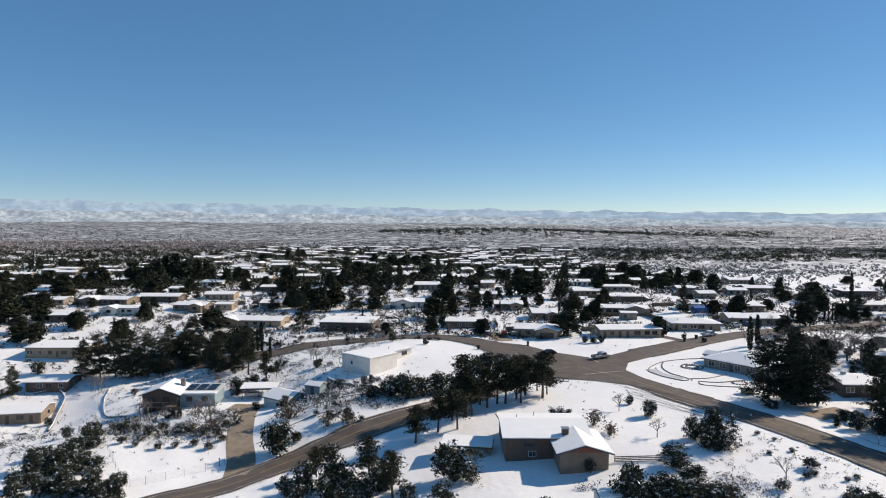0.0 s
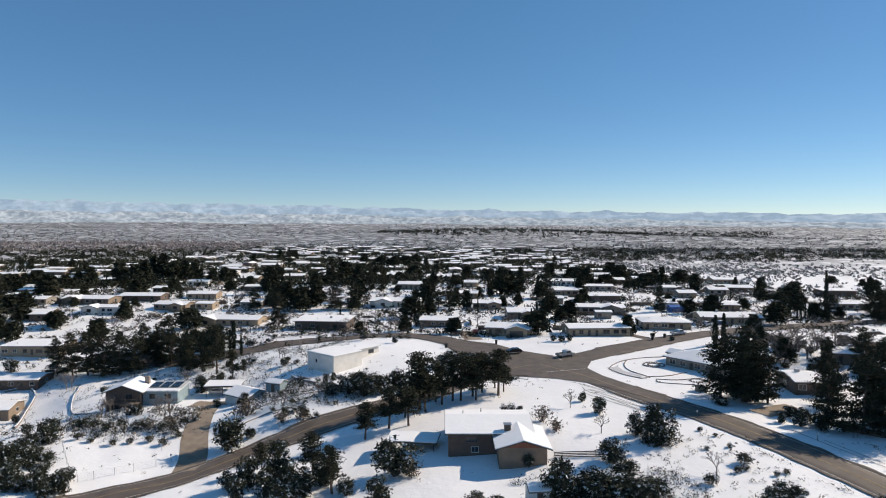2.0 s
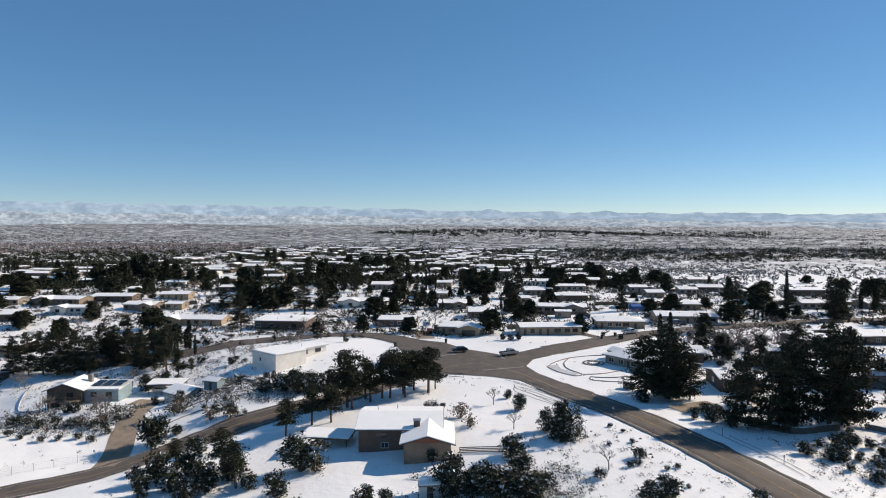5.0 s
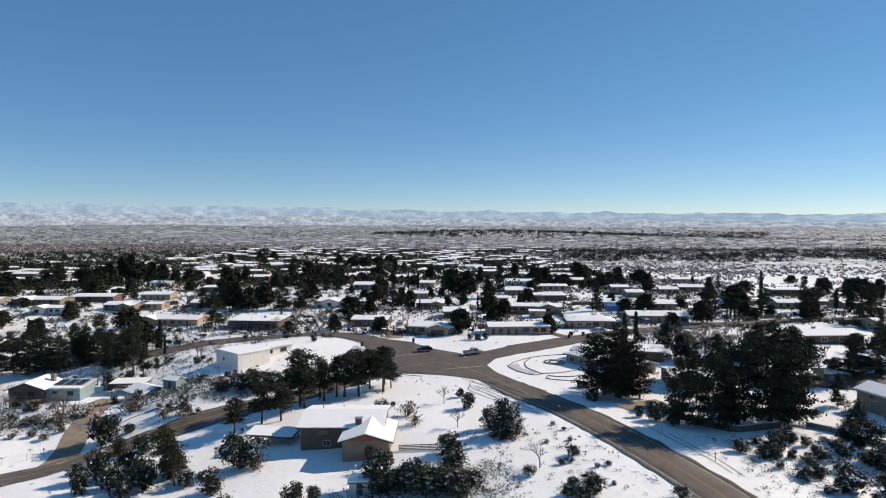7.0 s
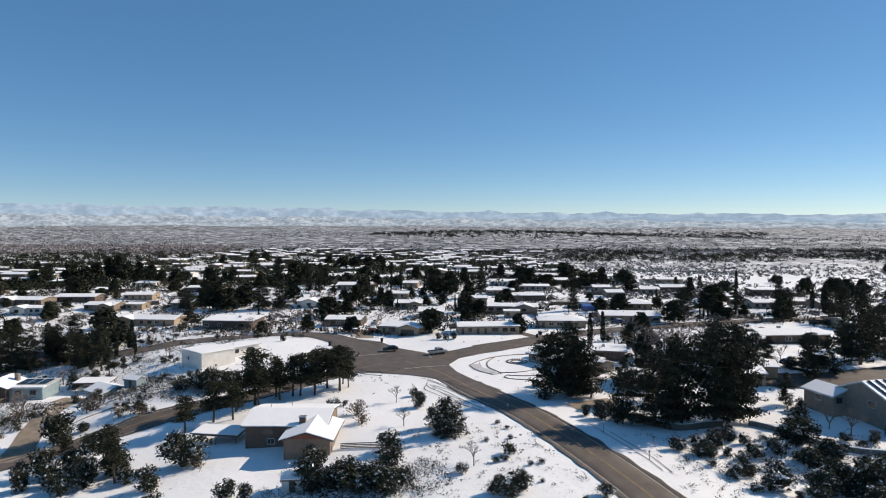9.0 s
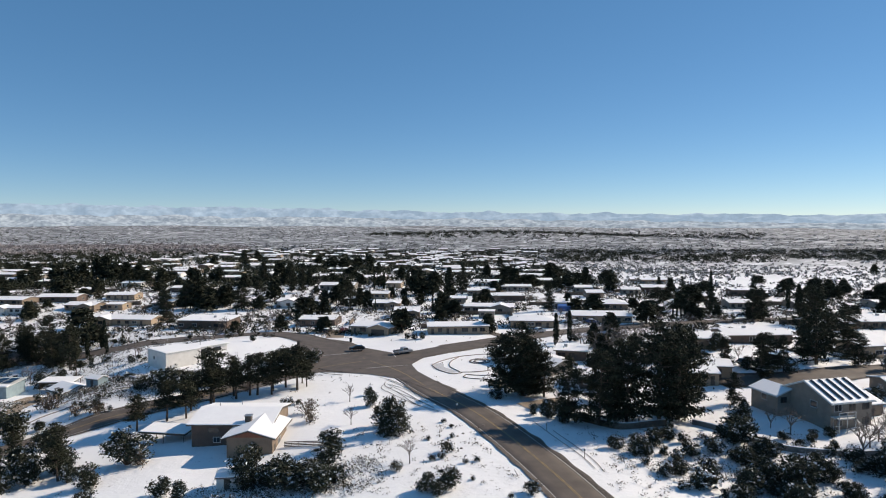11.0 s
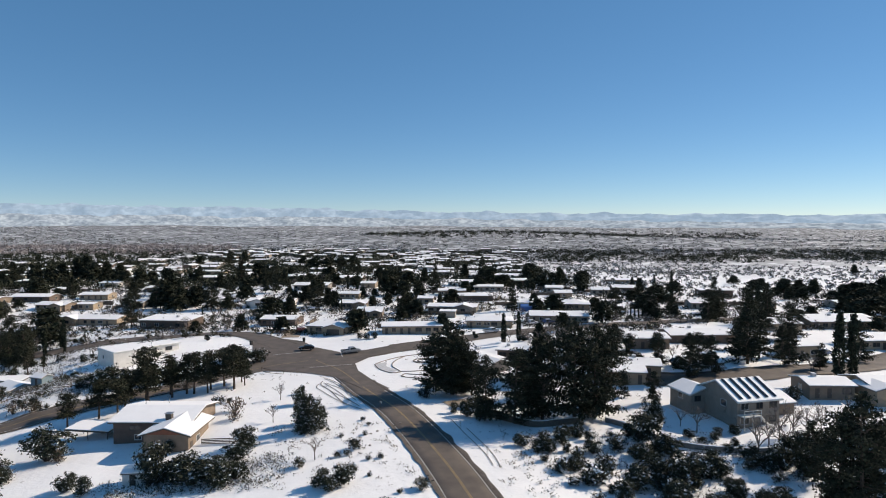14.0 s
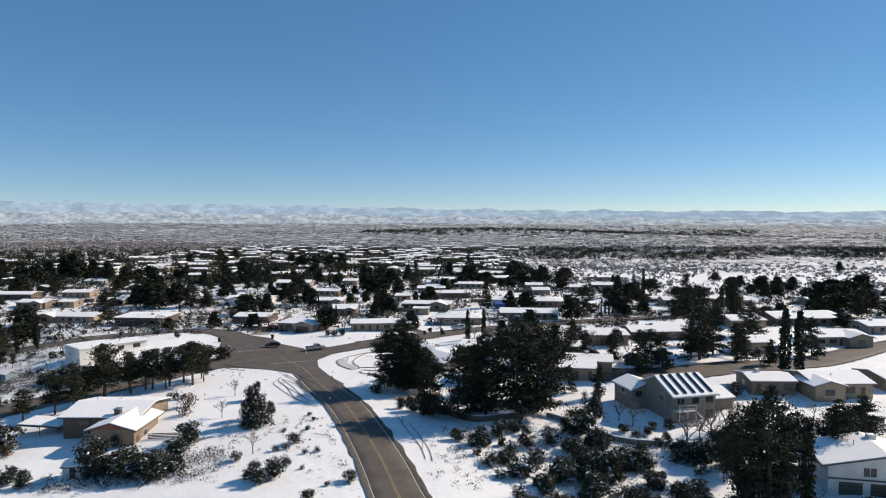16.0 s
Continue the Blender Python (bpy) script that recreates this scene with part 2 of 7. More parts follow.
def ribbon(line, offsets, rise, mat, name):
    """A strip along a line; offsets: its cross-section as sideways metres and heights above the ground."""
    vs, fs, k = [], [], len(offsets)
    for i, c in enumerate(line):
        d = (line[min(i + 1, len(line) - 1)] - line[max(i - 1, 0)]).normalized()
        for s, h in offsets:
            x, y = c.x + d.y * s, c.y - d.x * s
            vs.append((x, y, H(x, y) + rise + (h(i) if callable(h) else h)))
    for i in range(len(line) - 1):
        for j in range(k - 1):
            a = i * k + j
            fs.append((a, a + k, a + k + 1, a + 1))
    return mesh_of(name, vs, fs, mat, True)


def road(name, pts, width, rise, label, centre=True, mat=ASPHALT):
    line = smooth_line(pts)
    w = width / 2
    ob = new(name, ribbon(line, [(-w - 0.3, -0.25), (-w, 0), (-w / 2, 0.02), (0, 0.04), (w / 2, 0.02), (w, 0), (w + 0.3, -0.25)], rise, mat, name))
    tagged(ob, label, "road", kind="structure")
    if centre:
        for s in (-0.12, 0.12):
            part("centre_line", ribbon(line, [(s - 0.07, 0.0), (s + 0.07, 0.0)], rise + 0.055, YELLOW, "centre_line"), None, ob, "worn yellow centre line")
        for s in (-w + 0.35, w - 0.35):
            part("edge_line", ribbon(line, [(s - 0.06, 0.0), (s + 0.06, 0.0)], rise + 0.03, WHITE_PAINT, "edge_line"), None, ob, "worn white edge line")
    return ob, line


def verge(line, side, w0, seed):
    """Ragged strip of grit and dead weeds between asphalt and snow."""
    ws = [max(0.05, 0.5 + 0.55 * noise.noise((i * 0.4, seed, 2)) + 0.35 * noise.noise((i * 1.3, seed, 5))) for i in range(len(line))]
    vs, fs = [], []
    for i, c in enumerate(line):
        d = (line[min(i + 1, len(line) - 1)] - line[max(i - 1, 0)]).normalized()
        for s, h in ((w0 - 0.25, 0.03), (w0 + 0.1, 0.12), (w0 + 0.1 + ws[i], 0.10)):
            x, y = c.x + d.y * s * side, c.y - d.x * s * side
            vs.append((x, y, H(x, y) + 0.07 + h))
    for i in range(len(line) - 1):
        for j in range(2):
            k = i * 3 + j
            fs.append((k, k + 3, k + 4, k + 1))
    ob = new("verge", mesh_of("verge", vs, fs, GRIT, True))
    return tagged(ob, "ragged dark gritty verge beside the asphalt", "verge", kind="structure")


ROAD_A = [(92, 30), (84, 60), (77.8, 78), (75.6, 85.4), (72.8, 94.2), (68.1, 107.4), (62.9, 120.8), (56, 134.5), (46, 155), (38, 166), (30, 178)]
ROAD_B = [(-75, 70), (-59, 90), (-40, 106.5), (-30.6, 116.7), (-20.5, 125), (-9.5, 132.4), (1, 139.5), (12, 150), (23, 161), (34, 168)]
ROAD_C = [(34, 172), (24, 186), (14, 198), (4, 209), (-9, 215), (-27, 212), (-42, 210), (-56, 204), (-75, 205), (-110, 215)]
ROAD_D = [(30, 168), (44, 173), (56, 181), (68, 189), (80, 198), (95, 207), (125, 218), (160, 228), (210, 236)]
ROAD_E = [(112, 146), (125, 138.5), (138, 137), (153.5, 141.7), (170, 147.5), (180, 152.3), (193, 161.5), (212, 174.7), (260, 200)]
road_a, line_a = road("road_south", ROAD_A, 7.6, 0.07, "brownish asphalt road with yellow centre line, wet and clear of snow")
road_b, line_b = road("road_west", ROAD_B, 7.2, 0.08, "grey-brown asphalt road with yellow centre line, clear of snow")
road_c, line_c = road("road_north", ROAD_C, 8.5, 0.09, "plain grey asphalt street cleared of snow", False)
road_d, line_d = road("road_east", ROAD_D, 8.0, 0.10, "plain grey asphalt street cleared of snow", False)
road_e, line_e = road("road_back", ROAD_E, 8.0, 0.07, "plain asphalt back street with snow at its edges", False)
EDGE = [(20, 158.5), (30, 156), (38, 153.5), (46, 148.5), (52, 140), (57, 132.5), (60, 138), (55.5, 145), (50, 156), (48, 164), (51, 172), (55, 177), (52, 182),
        (42, 178), (32, 186), (26, 196), (18, 201), (10, 195), (14, 182), (18, 172), (17, 164)]
fan, rings = [(36, 166)], 6
for k in range(1, rings + 1):
    fan += [(36 + (x - 36) * k / rings, 166 + (y - 166) * k / rings) for x, y in EDGE]
q = len(EDGE)
fan_faces = [(0, 1 + i, 1 + (i + 1) % q) for i in range(q)]
for k in range(rings - 1):
    fan_faces += [(1 + k * q + i, 1 + (k + 1) * q + i, 1 + (k + 1) * q + (i + 1) % q, 1 + k * q + (i + 1) % q) for i in range(q)]
junction = new("road_junction", mesh_of("road_junction", [(x, y, H(x, y) + 0.12) for x, y in fan], fan_faces, ASPHALT))
tagged(junction, "wide asphalt junction where four streets meet", "road", kind="structure")


def stop_line(p, r, width=0.25):
    me = ribbon(smooth_line([p, ((p[0] + r[0]) / 2, (p[1] + r[1]) / 2), r], 1.0), [(-width / 2, 0), (width / 2, 0)], 0.16, WHITE_PAINT, "stop_line")
    part("stop_line", me, None, junction, "worn white stop line")


for n, (line, w, sides) in enumerate(((line_a, 3.8, (-1, 1)), (line_b, 3.6, (-1, 1)), (line_c, 4.25, (-1, 1)), (line_d, 4.0, (-1, 1)), (line_e, 4.0, (-1, 1)))):
    clear = [c for c in line if (Vector((36, 166)) - c).length > 26]
    for s in sides:
        verge(clear, s, w, 7 * n + s + 50)


# ---- distance ----
def range_of_hills(name, radius, base, heights, seed, mat, label, rough=1.0):
    """A far ridge on an arc round the place."""
    cols, rows = 420, 10
    vs, fs = [], []
    for i in range(cols + 1):
        a = radians(-75 + 150 * i / cols)
        f = i / cols
        top = np.interp(f, [p for p, _ in heights], [h for _, h in heights])
        for j in range(rows + 1):
            g = j / rows
            crag = noise.fractal((f * 60, g * 3, seed), 1.0, 2.1, 7) * 0.16 * rough
            z = base + (top - base) * (g ** 0.9) * (1 + crag * (0.4 + 0.6 * g))
            r = radius + 260 * g + 70 * noise.fractal((f * 90, g * 4, seed + 9), 0.9, 2.0, 6)
            vs.append((40 + r * math.sin(a), r * math.cos(a), z))
    for i in range(cols):
        for j in range(rows):
            k = i * (rows + 1) + j
            fs.append((k, k + rows + 1, k + rows + 2, k + 1))
    return tagged(new(name, mesh_of(name, vs, fs, mat, True)), label, "mountains", kind="structure")


def hazed_material(name, dark, light, strength, scale):
    """Snow and rock through miles of air: haze painted into a plain, faintly glowing backdrop."""
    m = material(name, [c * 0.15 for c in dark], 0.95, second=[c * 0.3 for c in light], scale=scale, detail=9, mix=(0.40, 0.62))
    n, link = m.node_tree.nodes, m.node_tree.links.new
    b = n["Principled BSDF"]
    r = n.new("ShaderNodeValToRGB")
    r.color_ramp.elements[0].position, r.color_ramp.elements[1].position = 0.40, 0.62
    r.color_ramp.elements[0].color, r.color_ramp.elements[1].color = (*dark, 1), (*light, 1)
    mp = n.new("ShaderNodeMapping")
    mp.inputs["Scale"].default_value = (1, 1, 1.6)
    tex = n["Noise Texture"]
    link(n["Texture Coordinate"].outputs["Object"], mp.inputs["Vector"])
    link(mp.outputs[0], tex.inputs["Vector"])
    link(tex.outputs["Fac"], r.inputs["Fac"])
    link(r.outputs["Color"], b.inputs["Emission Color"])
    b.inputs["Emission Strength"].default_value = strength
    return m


# pale blue stands in for air haze, carried by emission rather than lighting
HAZED_SNOW = hazed_material("haze_tinted_range", (0.40, 0.52, 0.65), (0.43, 0.545, 0.665), 0.74, 0.022)
HAZED_HILLS = hazed_material("haze_tinted_foothills", (0.36, 0.42, 0.50), (0.54, 0.60, 0.65), 0.72, 0.03)
range_of_hills("mountain_range", 4500, -30, [(0, 150), (0.25, 172), (0.33, 168), (0.42, 150), (0.5, 128), (0.6, 112), (0.75, 88), (1, 80)], 3, HAZED_SNOW, "distant snow-covered mountain range with blue haze painted into its glow", 1.0)
range_of_hills("foothills", 4200, -30, [(0, 100), (0.25, 104), (0.36, 92), (0.5, 74), (0.62, 54), (0.75, 30), (1, 25)], 11, HAZED_HILLS, "far snowy foothills dotted with scrub, haze painted into their glow", 1.0)


# ---- trees ----
def tuft_mesh(name, centres, size, mat, per=8, spread=1.0, seed=0, flat=0.6):
    """Many small leaf-like triangles strewn round the centres."""
    r = np.random.default_rng(seed)
    c = np.repeat(np.asarray(centres, float), per, axis=0)
    k = len(c)
    c = c + r.normal(0, 1, (k, 3)) * np.array([1, 1, flat]) * spread
    s = size * r.uniform(0.6, 1.4, (k, 1))
    a, b = r.normal(0, 1, (k, 3)), r.normal(0, 1, (k, 3))
    a /= np.linalg.norm(a, axis=1)[:, None]
    b /= np.linalg.norm(b, axis=1)[:, None]
    v = np.stack([c - a * s * 0.5, c + a * s * 0.5, c + b * s * 0.9], 1).reshape(-1, 3)
    return mesh_of(name, v.tolist(), np.arange(3 * k).reshape(-1, 3).tolist(), mat)


def tubes(segments, sides=5):
    """Tapered limbs from (start, end, start radius, end radius), as one bmesh."""
    bm = bmesh.new()
    for p, q, r0, r1 in segments:
        p, q = Vector(p), Vector(q)
        u = (q - p).orthogonal().normalized()
        w = (q - p).normalized().cross(u)
        ring = lambda c, r: [bm.verts.new(c + (u * math.cos(2 * math.pi * i / sides) + w * math.sin(2 * math.pi * i / sides)) * r) for i in range(sides)]
        a, b = ring(p, r0), ring(q, r1)
        for i in range(sides):
            bm.faces.new((a[i], a[(i + 1) % sides], b[(i + 1) % sides], b[i]))
    return bm


def make_tree(name, label, category, trunk_bm, bark, crown_me):
    t = thing(name, label, category, 0, 0, 0)
    part("trunk", trunk_bm, bark, t)
    if crown_me:
        part("crown", crown_me, None, t)
    return t


def pine_kind(seed, h=10.0, r=2.6, bare=0.25, mat=None, slim=False, label=""):
    """A pine: bent trunk, whorls of limbs, needle tufts along them, with gaps."""
    g = random.Random(seed)
    segs, cents = [], []
    lean = Vector((g.uniform(-0.04, 0.04), g.uniform(-0.04, 0.04), 1))
    n = 7
    for i in range(n):
        p, q = lean * h * i / n, lean * h * (i + 1) / n
        segs.append((p, q, 0.022 * h * (1 - i / n * 0.9), 0.022 * h * (1 - (i + 1) / n * 0.9) + 0.01))
    z = bare * h
    while z < h * 0.99:
        f = (z - bare * h) / (h * (1 - bare))
        reach = r * ((1 - f) ** 0.75 if slim else (1 - f ** 2.2) ** 0.6 * (0.75 + 0.25 * math.sin(f * 9 + seed)))
        for _ in range(g.randint(4, 6)):
            if g.random() < 0.12:
                continue
            a, l = g.uniform(0, 2 * math.pi), reach * g.uniform(0.55, 1.15) + 0.15
            p = lean * z
            q = p + Vector((math.cos(a) * l, math.sin(a) * l, l * g.uniform(-0.1, 0.35)))
            segs.append((p, q, 0.03 + 0.02 * l, 0.012))
            for k in range(max(2, int(l * 2.6))):
                cents.append(p.lerp(q, 0.35 + 0.65 * (k + g.random()) / max(2, int(l * 2.6))))
        z += h * 0.042 * g.uniform(0.7, 1.3)
    cents.append(lean * h * 0.98)
    crown = tuft_mesh("crown", cents, 0.31, mat or PINE, per=13, spread=0.40, seed=seed, flat=0.5)
    return make_tree("pine_tree", label or "dark green pine tree with an uneven open crown", "tree", tubes(segs, 5), BARK, crown)


def cypress_kind(seed, h=10.0):
    g = np.random.default_rng(seed)
    k = 300
    z = g.uniform(0.03, 1, k)
    r = 0.075 * h * np.sin(np.pi * np.clip(z * 0.86 + 0.14, 0, 1)) ** 0.7 * g.uniform(0.6, 1.0, k)
    a = g.uniform(0, 2 * np.pi, k)
    c = np.stack([r * np.cos(a), r * np.sin(a), z * h], 1)
    crown = tuft_mesh("crown", c, 0.42, CYPRESS, per=5, spread=0.12, seed=seed, flat=1.5)
    return make_tree("cypress_tree", "tall narrow dark columnar cypress tree", "tree", tubes([((0, 0, -0.2), (0, 0, h * 0.9), 0.16, 0.03)], 6), BARK, crown)


def round_kind(seed, h=4.0, r=2.0, mat=None, name="juniper_tree", label="", per=9, count=260, size=0.28):
    """A juniper or shrub: several stems and a lumpy crown down to the ground."""
    g = random.Random(seed)
    segs, cents = [], []
    lumps = [(Vector((g.uniform(-0.5, 0.5) * r, g.uniform(-0.5, 0.5) * r, h * g.uniform(0.2, 0.78))), g.uniform(0.25, 0.52)) for _ in range(13)]
    for c, s in lumps:
        segs.append(((0, 0, -0.15), c, 0.035 * h * 0.5, 0.03))
        for _ in range(count // 13):
            d = Vector((g.gauss(0, 1), g.gauss(0, 1), g.gauss(0, 1))).normalized() * g.uniform(0.3, 1.05) ** 0.5
            p = c + Vector((d.x * r * s, d.y * r * s, d.z * h * s * 0.6))
            if p.z > 0.05:
                cents.append(p)
    crown = tuft_mesh("crown", cents, size, mat or PINE_SNOW, per=per, spread=0.24, seed=seed)
    return make_tree(name, label or "rounded dark juniper flecked with snow", "shrub" if h < 3 else "tree", tubes(segs, 4), BARK, crown)


def cone_kind(seed, h=6.0, r=3.4):
    """A juniper grown dense to the ground: overlapping sprays on a broad ragged cone, several leaders at the top."""
    g = random.Random(seed)
    segs, cents = [((0, 0, -0.2), (0.1, 0, h * 0.8), 0.16, 0.04)], []
    tips = [(g.gauss(0, 0.28) * r, g.gauss(0, 0.28) * r, h * g.uniform(0.72, 1.0)) for _ in range(6)] + [(0, 0, h)]
    for tx, ty, tz in tips:
        for _ in range(75):
            f = g.random() ** 1.3
            reach = r * 0.72 * (1 - f) ** 0.7 * g.uniform(0.5, 1.1) * (1.0 if f > 0.12 else 0.8)
            a = g.uniform(0, 2 * math.pi)
            cents.append((tx * (0.4 + 0.6 * f) + reach * math.cos(a), ty * (0.4 + 0.6 * f) + reach * math.sin(a), max(0.1, tz * f)))
        segs.append(((0, 0, h * 0.2), (tx, ty, tz * 0.95), 0.07, 0.02))
    crown = tuft_mesh("crown", cents, 0.24, PINE_SNOW, per=18, spread=0.26, seed=seed, flat=0.8)
    return make_tree("juniper_tree", "dense dark juniper with a ragged broad cone of foliage", "tree", tubes(segs, 5), BARK, crown)


def bare_kind(seed, h=5.0, spread=0.5, label=""):
    """A leafless tree of forking limbs and fine twigs."""
    g = random.Random(seed)
    segs, twigs = [], []

    def grow(p, d, l, r, level):
        q = p + d * l
        (segs if level < 3 else twigs).append((p, q, r, r * 0.65))
        if level == 5:
            return
        for _ in range(3 if level > 2 else g.randint(2, 3) + (level == 0) * 2):
            nd = (d + Vector((g.gauss(0, 1), g.gauss(0, 1), g.gauss(0.15, 0.6))) * spread).normalized()
            grow(p.lerp(q, g.uniform(0.7, 1.0)), nd, l * g.uniform(0.55, 0.85), max(0.014, r * 0.62), level + 1)

    grow(Vector((0, 0, -0.1)), Vector((0.03, 0.02, 1)), h * 0.3, 0.035 * h * 0.6, 0)
    t = make_tree("bare_tree", label or "leafless tree with grey-brown branching twigs", "tree", tubes(segs, 5), GREY_BARK, None)
    part("crown", tubes(twigs, 3), GREY_BARK, t)
    return t


PINES = [pine_kind(s, 10, 2.5, 0.34) for s in range(4)]
BIG = [pine_kind(20 + s, 12, 4.4, 0.08, label="large dense dark pine with a broad shaggy crown") for s in range(3)]
TALL = [pine_kind(30 + s, 12, 3.0, 0.06, slim=True, label="tall dense conical dark evergreen") for s in range(2)]
CYPRESSES = [cypress_kind(40 + s) for s in range(2)]
CONES = [cone_kind(45 + s) for s in range(2)]
JUNIPERS = [round_kind(50 + s, 4, 2.1) for s in range(3)]
SHRUBS = [round_kind(60 + s, 1.6, 1.1, SCRUB, "shrub", "low grey-green desert shrub dusted with snow", 7, 90, 0.24) for s in range(3)]
DRY_BUSHES = [round_kind(70 + s, 1.3, 0.8, DRY, "dry_bush", "leafless brown dry bush in the snow", 5, 70, 0.16) for s in range(2)]
BARES = [bare_kind(80 + s) for s in range(3)]
STOCK = CONES + PINES + BIG + TALL + CYPRESSES + JUNIPERS + SHRUBS + DRY_BUSHES + BARES
TALLNESS = {}
for ob in STOCK:
    TALLNESS[ob] = 10.0 if ob in PINES + CYPRESSES else 12.0 if ob in BIG + TALL else 6.0 if ob in CONES else 4.0 if ob in JUNIPERS else 1.6 if ob in SHRUBS else 1.3 if ob in DRY_BUSHES else 5.0
planter = random.Random(5)


def plant(kind, x, y, h, group="", wide=1.0, z=None, label=""):
    """A copy of one of a kind's trees, h metres high, standing at (x, y)."""
    src = planter.choice(kind)
    s = h / TALLNESS[src]
    w = s * wide
    ob = copy_thing(src, pose(x, y, (H(x, y) if z is None else z) - 0.05, 0, 0, planter.uniform(0, 360)) @ Matrix.Diagonal((w, w, s, 1)))
    return tagged(ob, label, "", group)


# ---- houses ----
def roof_profile(W, z, rise, over, th, lift=0.0):
    y = W / 2 + over
    e = z - rise * over / (W / 2)
    return [(-y, e + lift), (0, z + rise + lift), (y, e + lift), (y, e + lift + th), (0, z + rise + lift + th), (-y, e + lift + th)]


def hip_slab(L, W, z, rise, over, th, lift):
    x, y, r = L / 2 + over, W / 2 + over, max(0.2, (L - W) / 2)
    e = z - rise * over / (W / 2)
    bm = bmesh.new()
    lay = []
    for dz in (lift, lift + th):
        lay.append([bm.verts.new(v) for v in ((-x, -y, e + dz), (x, -y, e + dz), (x, y, e + dz), (-x, y, e + dz), (-r, 0, z + rise + dz), (r, 0, z + rise + dz))])
    lo, hi = lay
    for v, flip in ((lo, True), (hi, False)):
        for f in ((0, 1, 5, 4), (1, 2, 5), (2, 3, 4, 5), (3, 0, 4)):
            bm.faces.new([v[i] for i in (f[::-1] if flip else f)])
    for i in range(4):
        bm.faces.new((lo[i], lo[(i + 1) % 4], hi[(i + 1) % 4], hi[i]))
    return bm


def add_roof(parent, L, W, z, rise, kind, over=0.6, mat=None, snow=True, dx=0.0, dy=0.0, turn=0.0):
    if kind == "gable":
        roof = part("roof", prism(roof_profile(W, z, rise, over, 0.18), -L / 2 - over * 0.7, L / 2 + over * 0.7), mat or ROOFING, parent)
        cover = prism(roof_profile(W, z, rise, over - 0.06, 0.14, 0.184), -L / 2 - over * 0.7 + 0.07, L / 2 + over * 0.7 - 0.07)
    elif kind == "hip":
        roof = part("roof", hip_slab(L, W, z, rise, over, 0.18, 0), mat or ROOFING, parent)
        cover = hip_slab(L, W, z, rise, over - 0.06, 0.14, 0.184)
    else:
        y = W / 2 + over
        pr = [(-y, z), (y, z + rise), (y, z + rise + 0.22), (-y, z + 0.22)]
        roof = part("roof", prism(pr, -L / 2 - over, L / 2 + over), mat or ROOFING, parent)
        y -= 0.08
        cover = prism([(-y, z + 0.224), (y, z + rise + 0.224), (y, z + rise + 0.34), (-y, z + 0.34)], -L / 2 - over + 0.08, L / 2 + over - 0.08)
    roof.matrix_basis = pose(dx, dy, 0, 0, 0, turn)
    if snow:
        part("snow_cover", cover, SNOW, roof, "smooth white snow on the roof")
    else:
        cover.free()
    return roof


def add_window(parent, x, y, z, w, h, facing=-1):
    """A framed window on a wall that faces along y."""
    bm = bmesh.new()
    d = 0.05 * facing
    for a, b, c, e in ((-w / 2 - 0.08, w / 2 + 0.08, h, h + 0.08), (-w / 2 - 0.08, w / 2 + 0.08, -0.1, 0), (-w / 2 - 0.08, -w / 2, 0, h), (w / 2, w / 2 + 0.08, 0, h), (-0.03, 0.03, 0, h)):
        box(x + a, y + min(d, -d), z + c, x + b, y + max(d, -d), z + e, bm=bm)
    win = part("window", bm, FRAME if int(x * 7) % 3 == 0 else DARK_TRIM, parent)
    part("pane", box(x - w / 2, y + min(d * 0.6, -d), z, x + w / 2, y + max(d * 0.6, -d), z + h), GLASS, win, "dark glass pane")


def add_side_window(parent, x, y, z, w, h):
    bm = bmesh.new()
    for a, b, c, e in ((-w / 2 - 0.08, w / 2 + 0.08, h, h + 0.08), (-w / 2 - 0.08, w / 2 + 0.08, -0.1, 0), (-w / 2 - 0.08, -w / 2, 0, h), (w / 2, w / 2 + 0.08, 0, h)):
        box(x - 0.05, y + a, z + c, x + 0.05, y + b, z + e, bm=bm)
    win = part("window", bm, FRAME, parent)
    part("pane", box(x - 0.03, y - w / 2, z, x + 0.03, y + w / 2, z + h), GLASS, win, "dark glass pane")


def walls(parent, L, W, z, rise, kind, mat, x=0.0, y=0.0, turn=0.0, deep=1.8):
    if kind == "gable":
        bm = prism([(-W / 2, -deep), (W / 2, -deep), (W / 2, z), (0, z + rise), (-W / 2, z)], -L / 2, L / 2)
    elif kind == "shed":
        bm = prism([(-W / 2, -deep), (W / 2, -deep), (W / 2, z + rise), (-W / 2, z)], -L / 2, L / 2)
    else:
        bm = box(-L / 2, -W / 2, -deep, L / 2, W / 2, z)
    ob = part("wall", bm, mat, parent)
    ob.matrix_basis = pose(x, y, 0, 0, 0, turn)
    return ob


def roof_unit(parent, x, y, z, s=0.9):
    """A rooftop cooler: a louvred box on a kerb with a snow cap."""
    u = part("cooler", box(x - s / 2, y - s / 2, z - 0.3, x + s / 2, y + s / 2, z + 0.75, 0.04), METAL, parent, "grey rooftop cooler")
    part("snow_cap", box(x - s / 2 + 0.04, y - s / 2 + 0.04, z + 0.754, x + s / 2 - 0.04, y + s / 2 - 0.04, z + 0.86, 0.03), SNOW, u)


def vent_pipe(parent, x, y, z):
    part("vent_pipe", rod((x, y, z - 0.3), (x, y, z + 0.7), 0.09, 0.09, 8), METAL, parent)


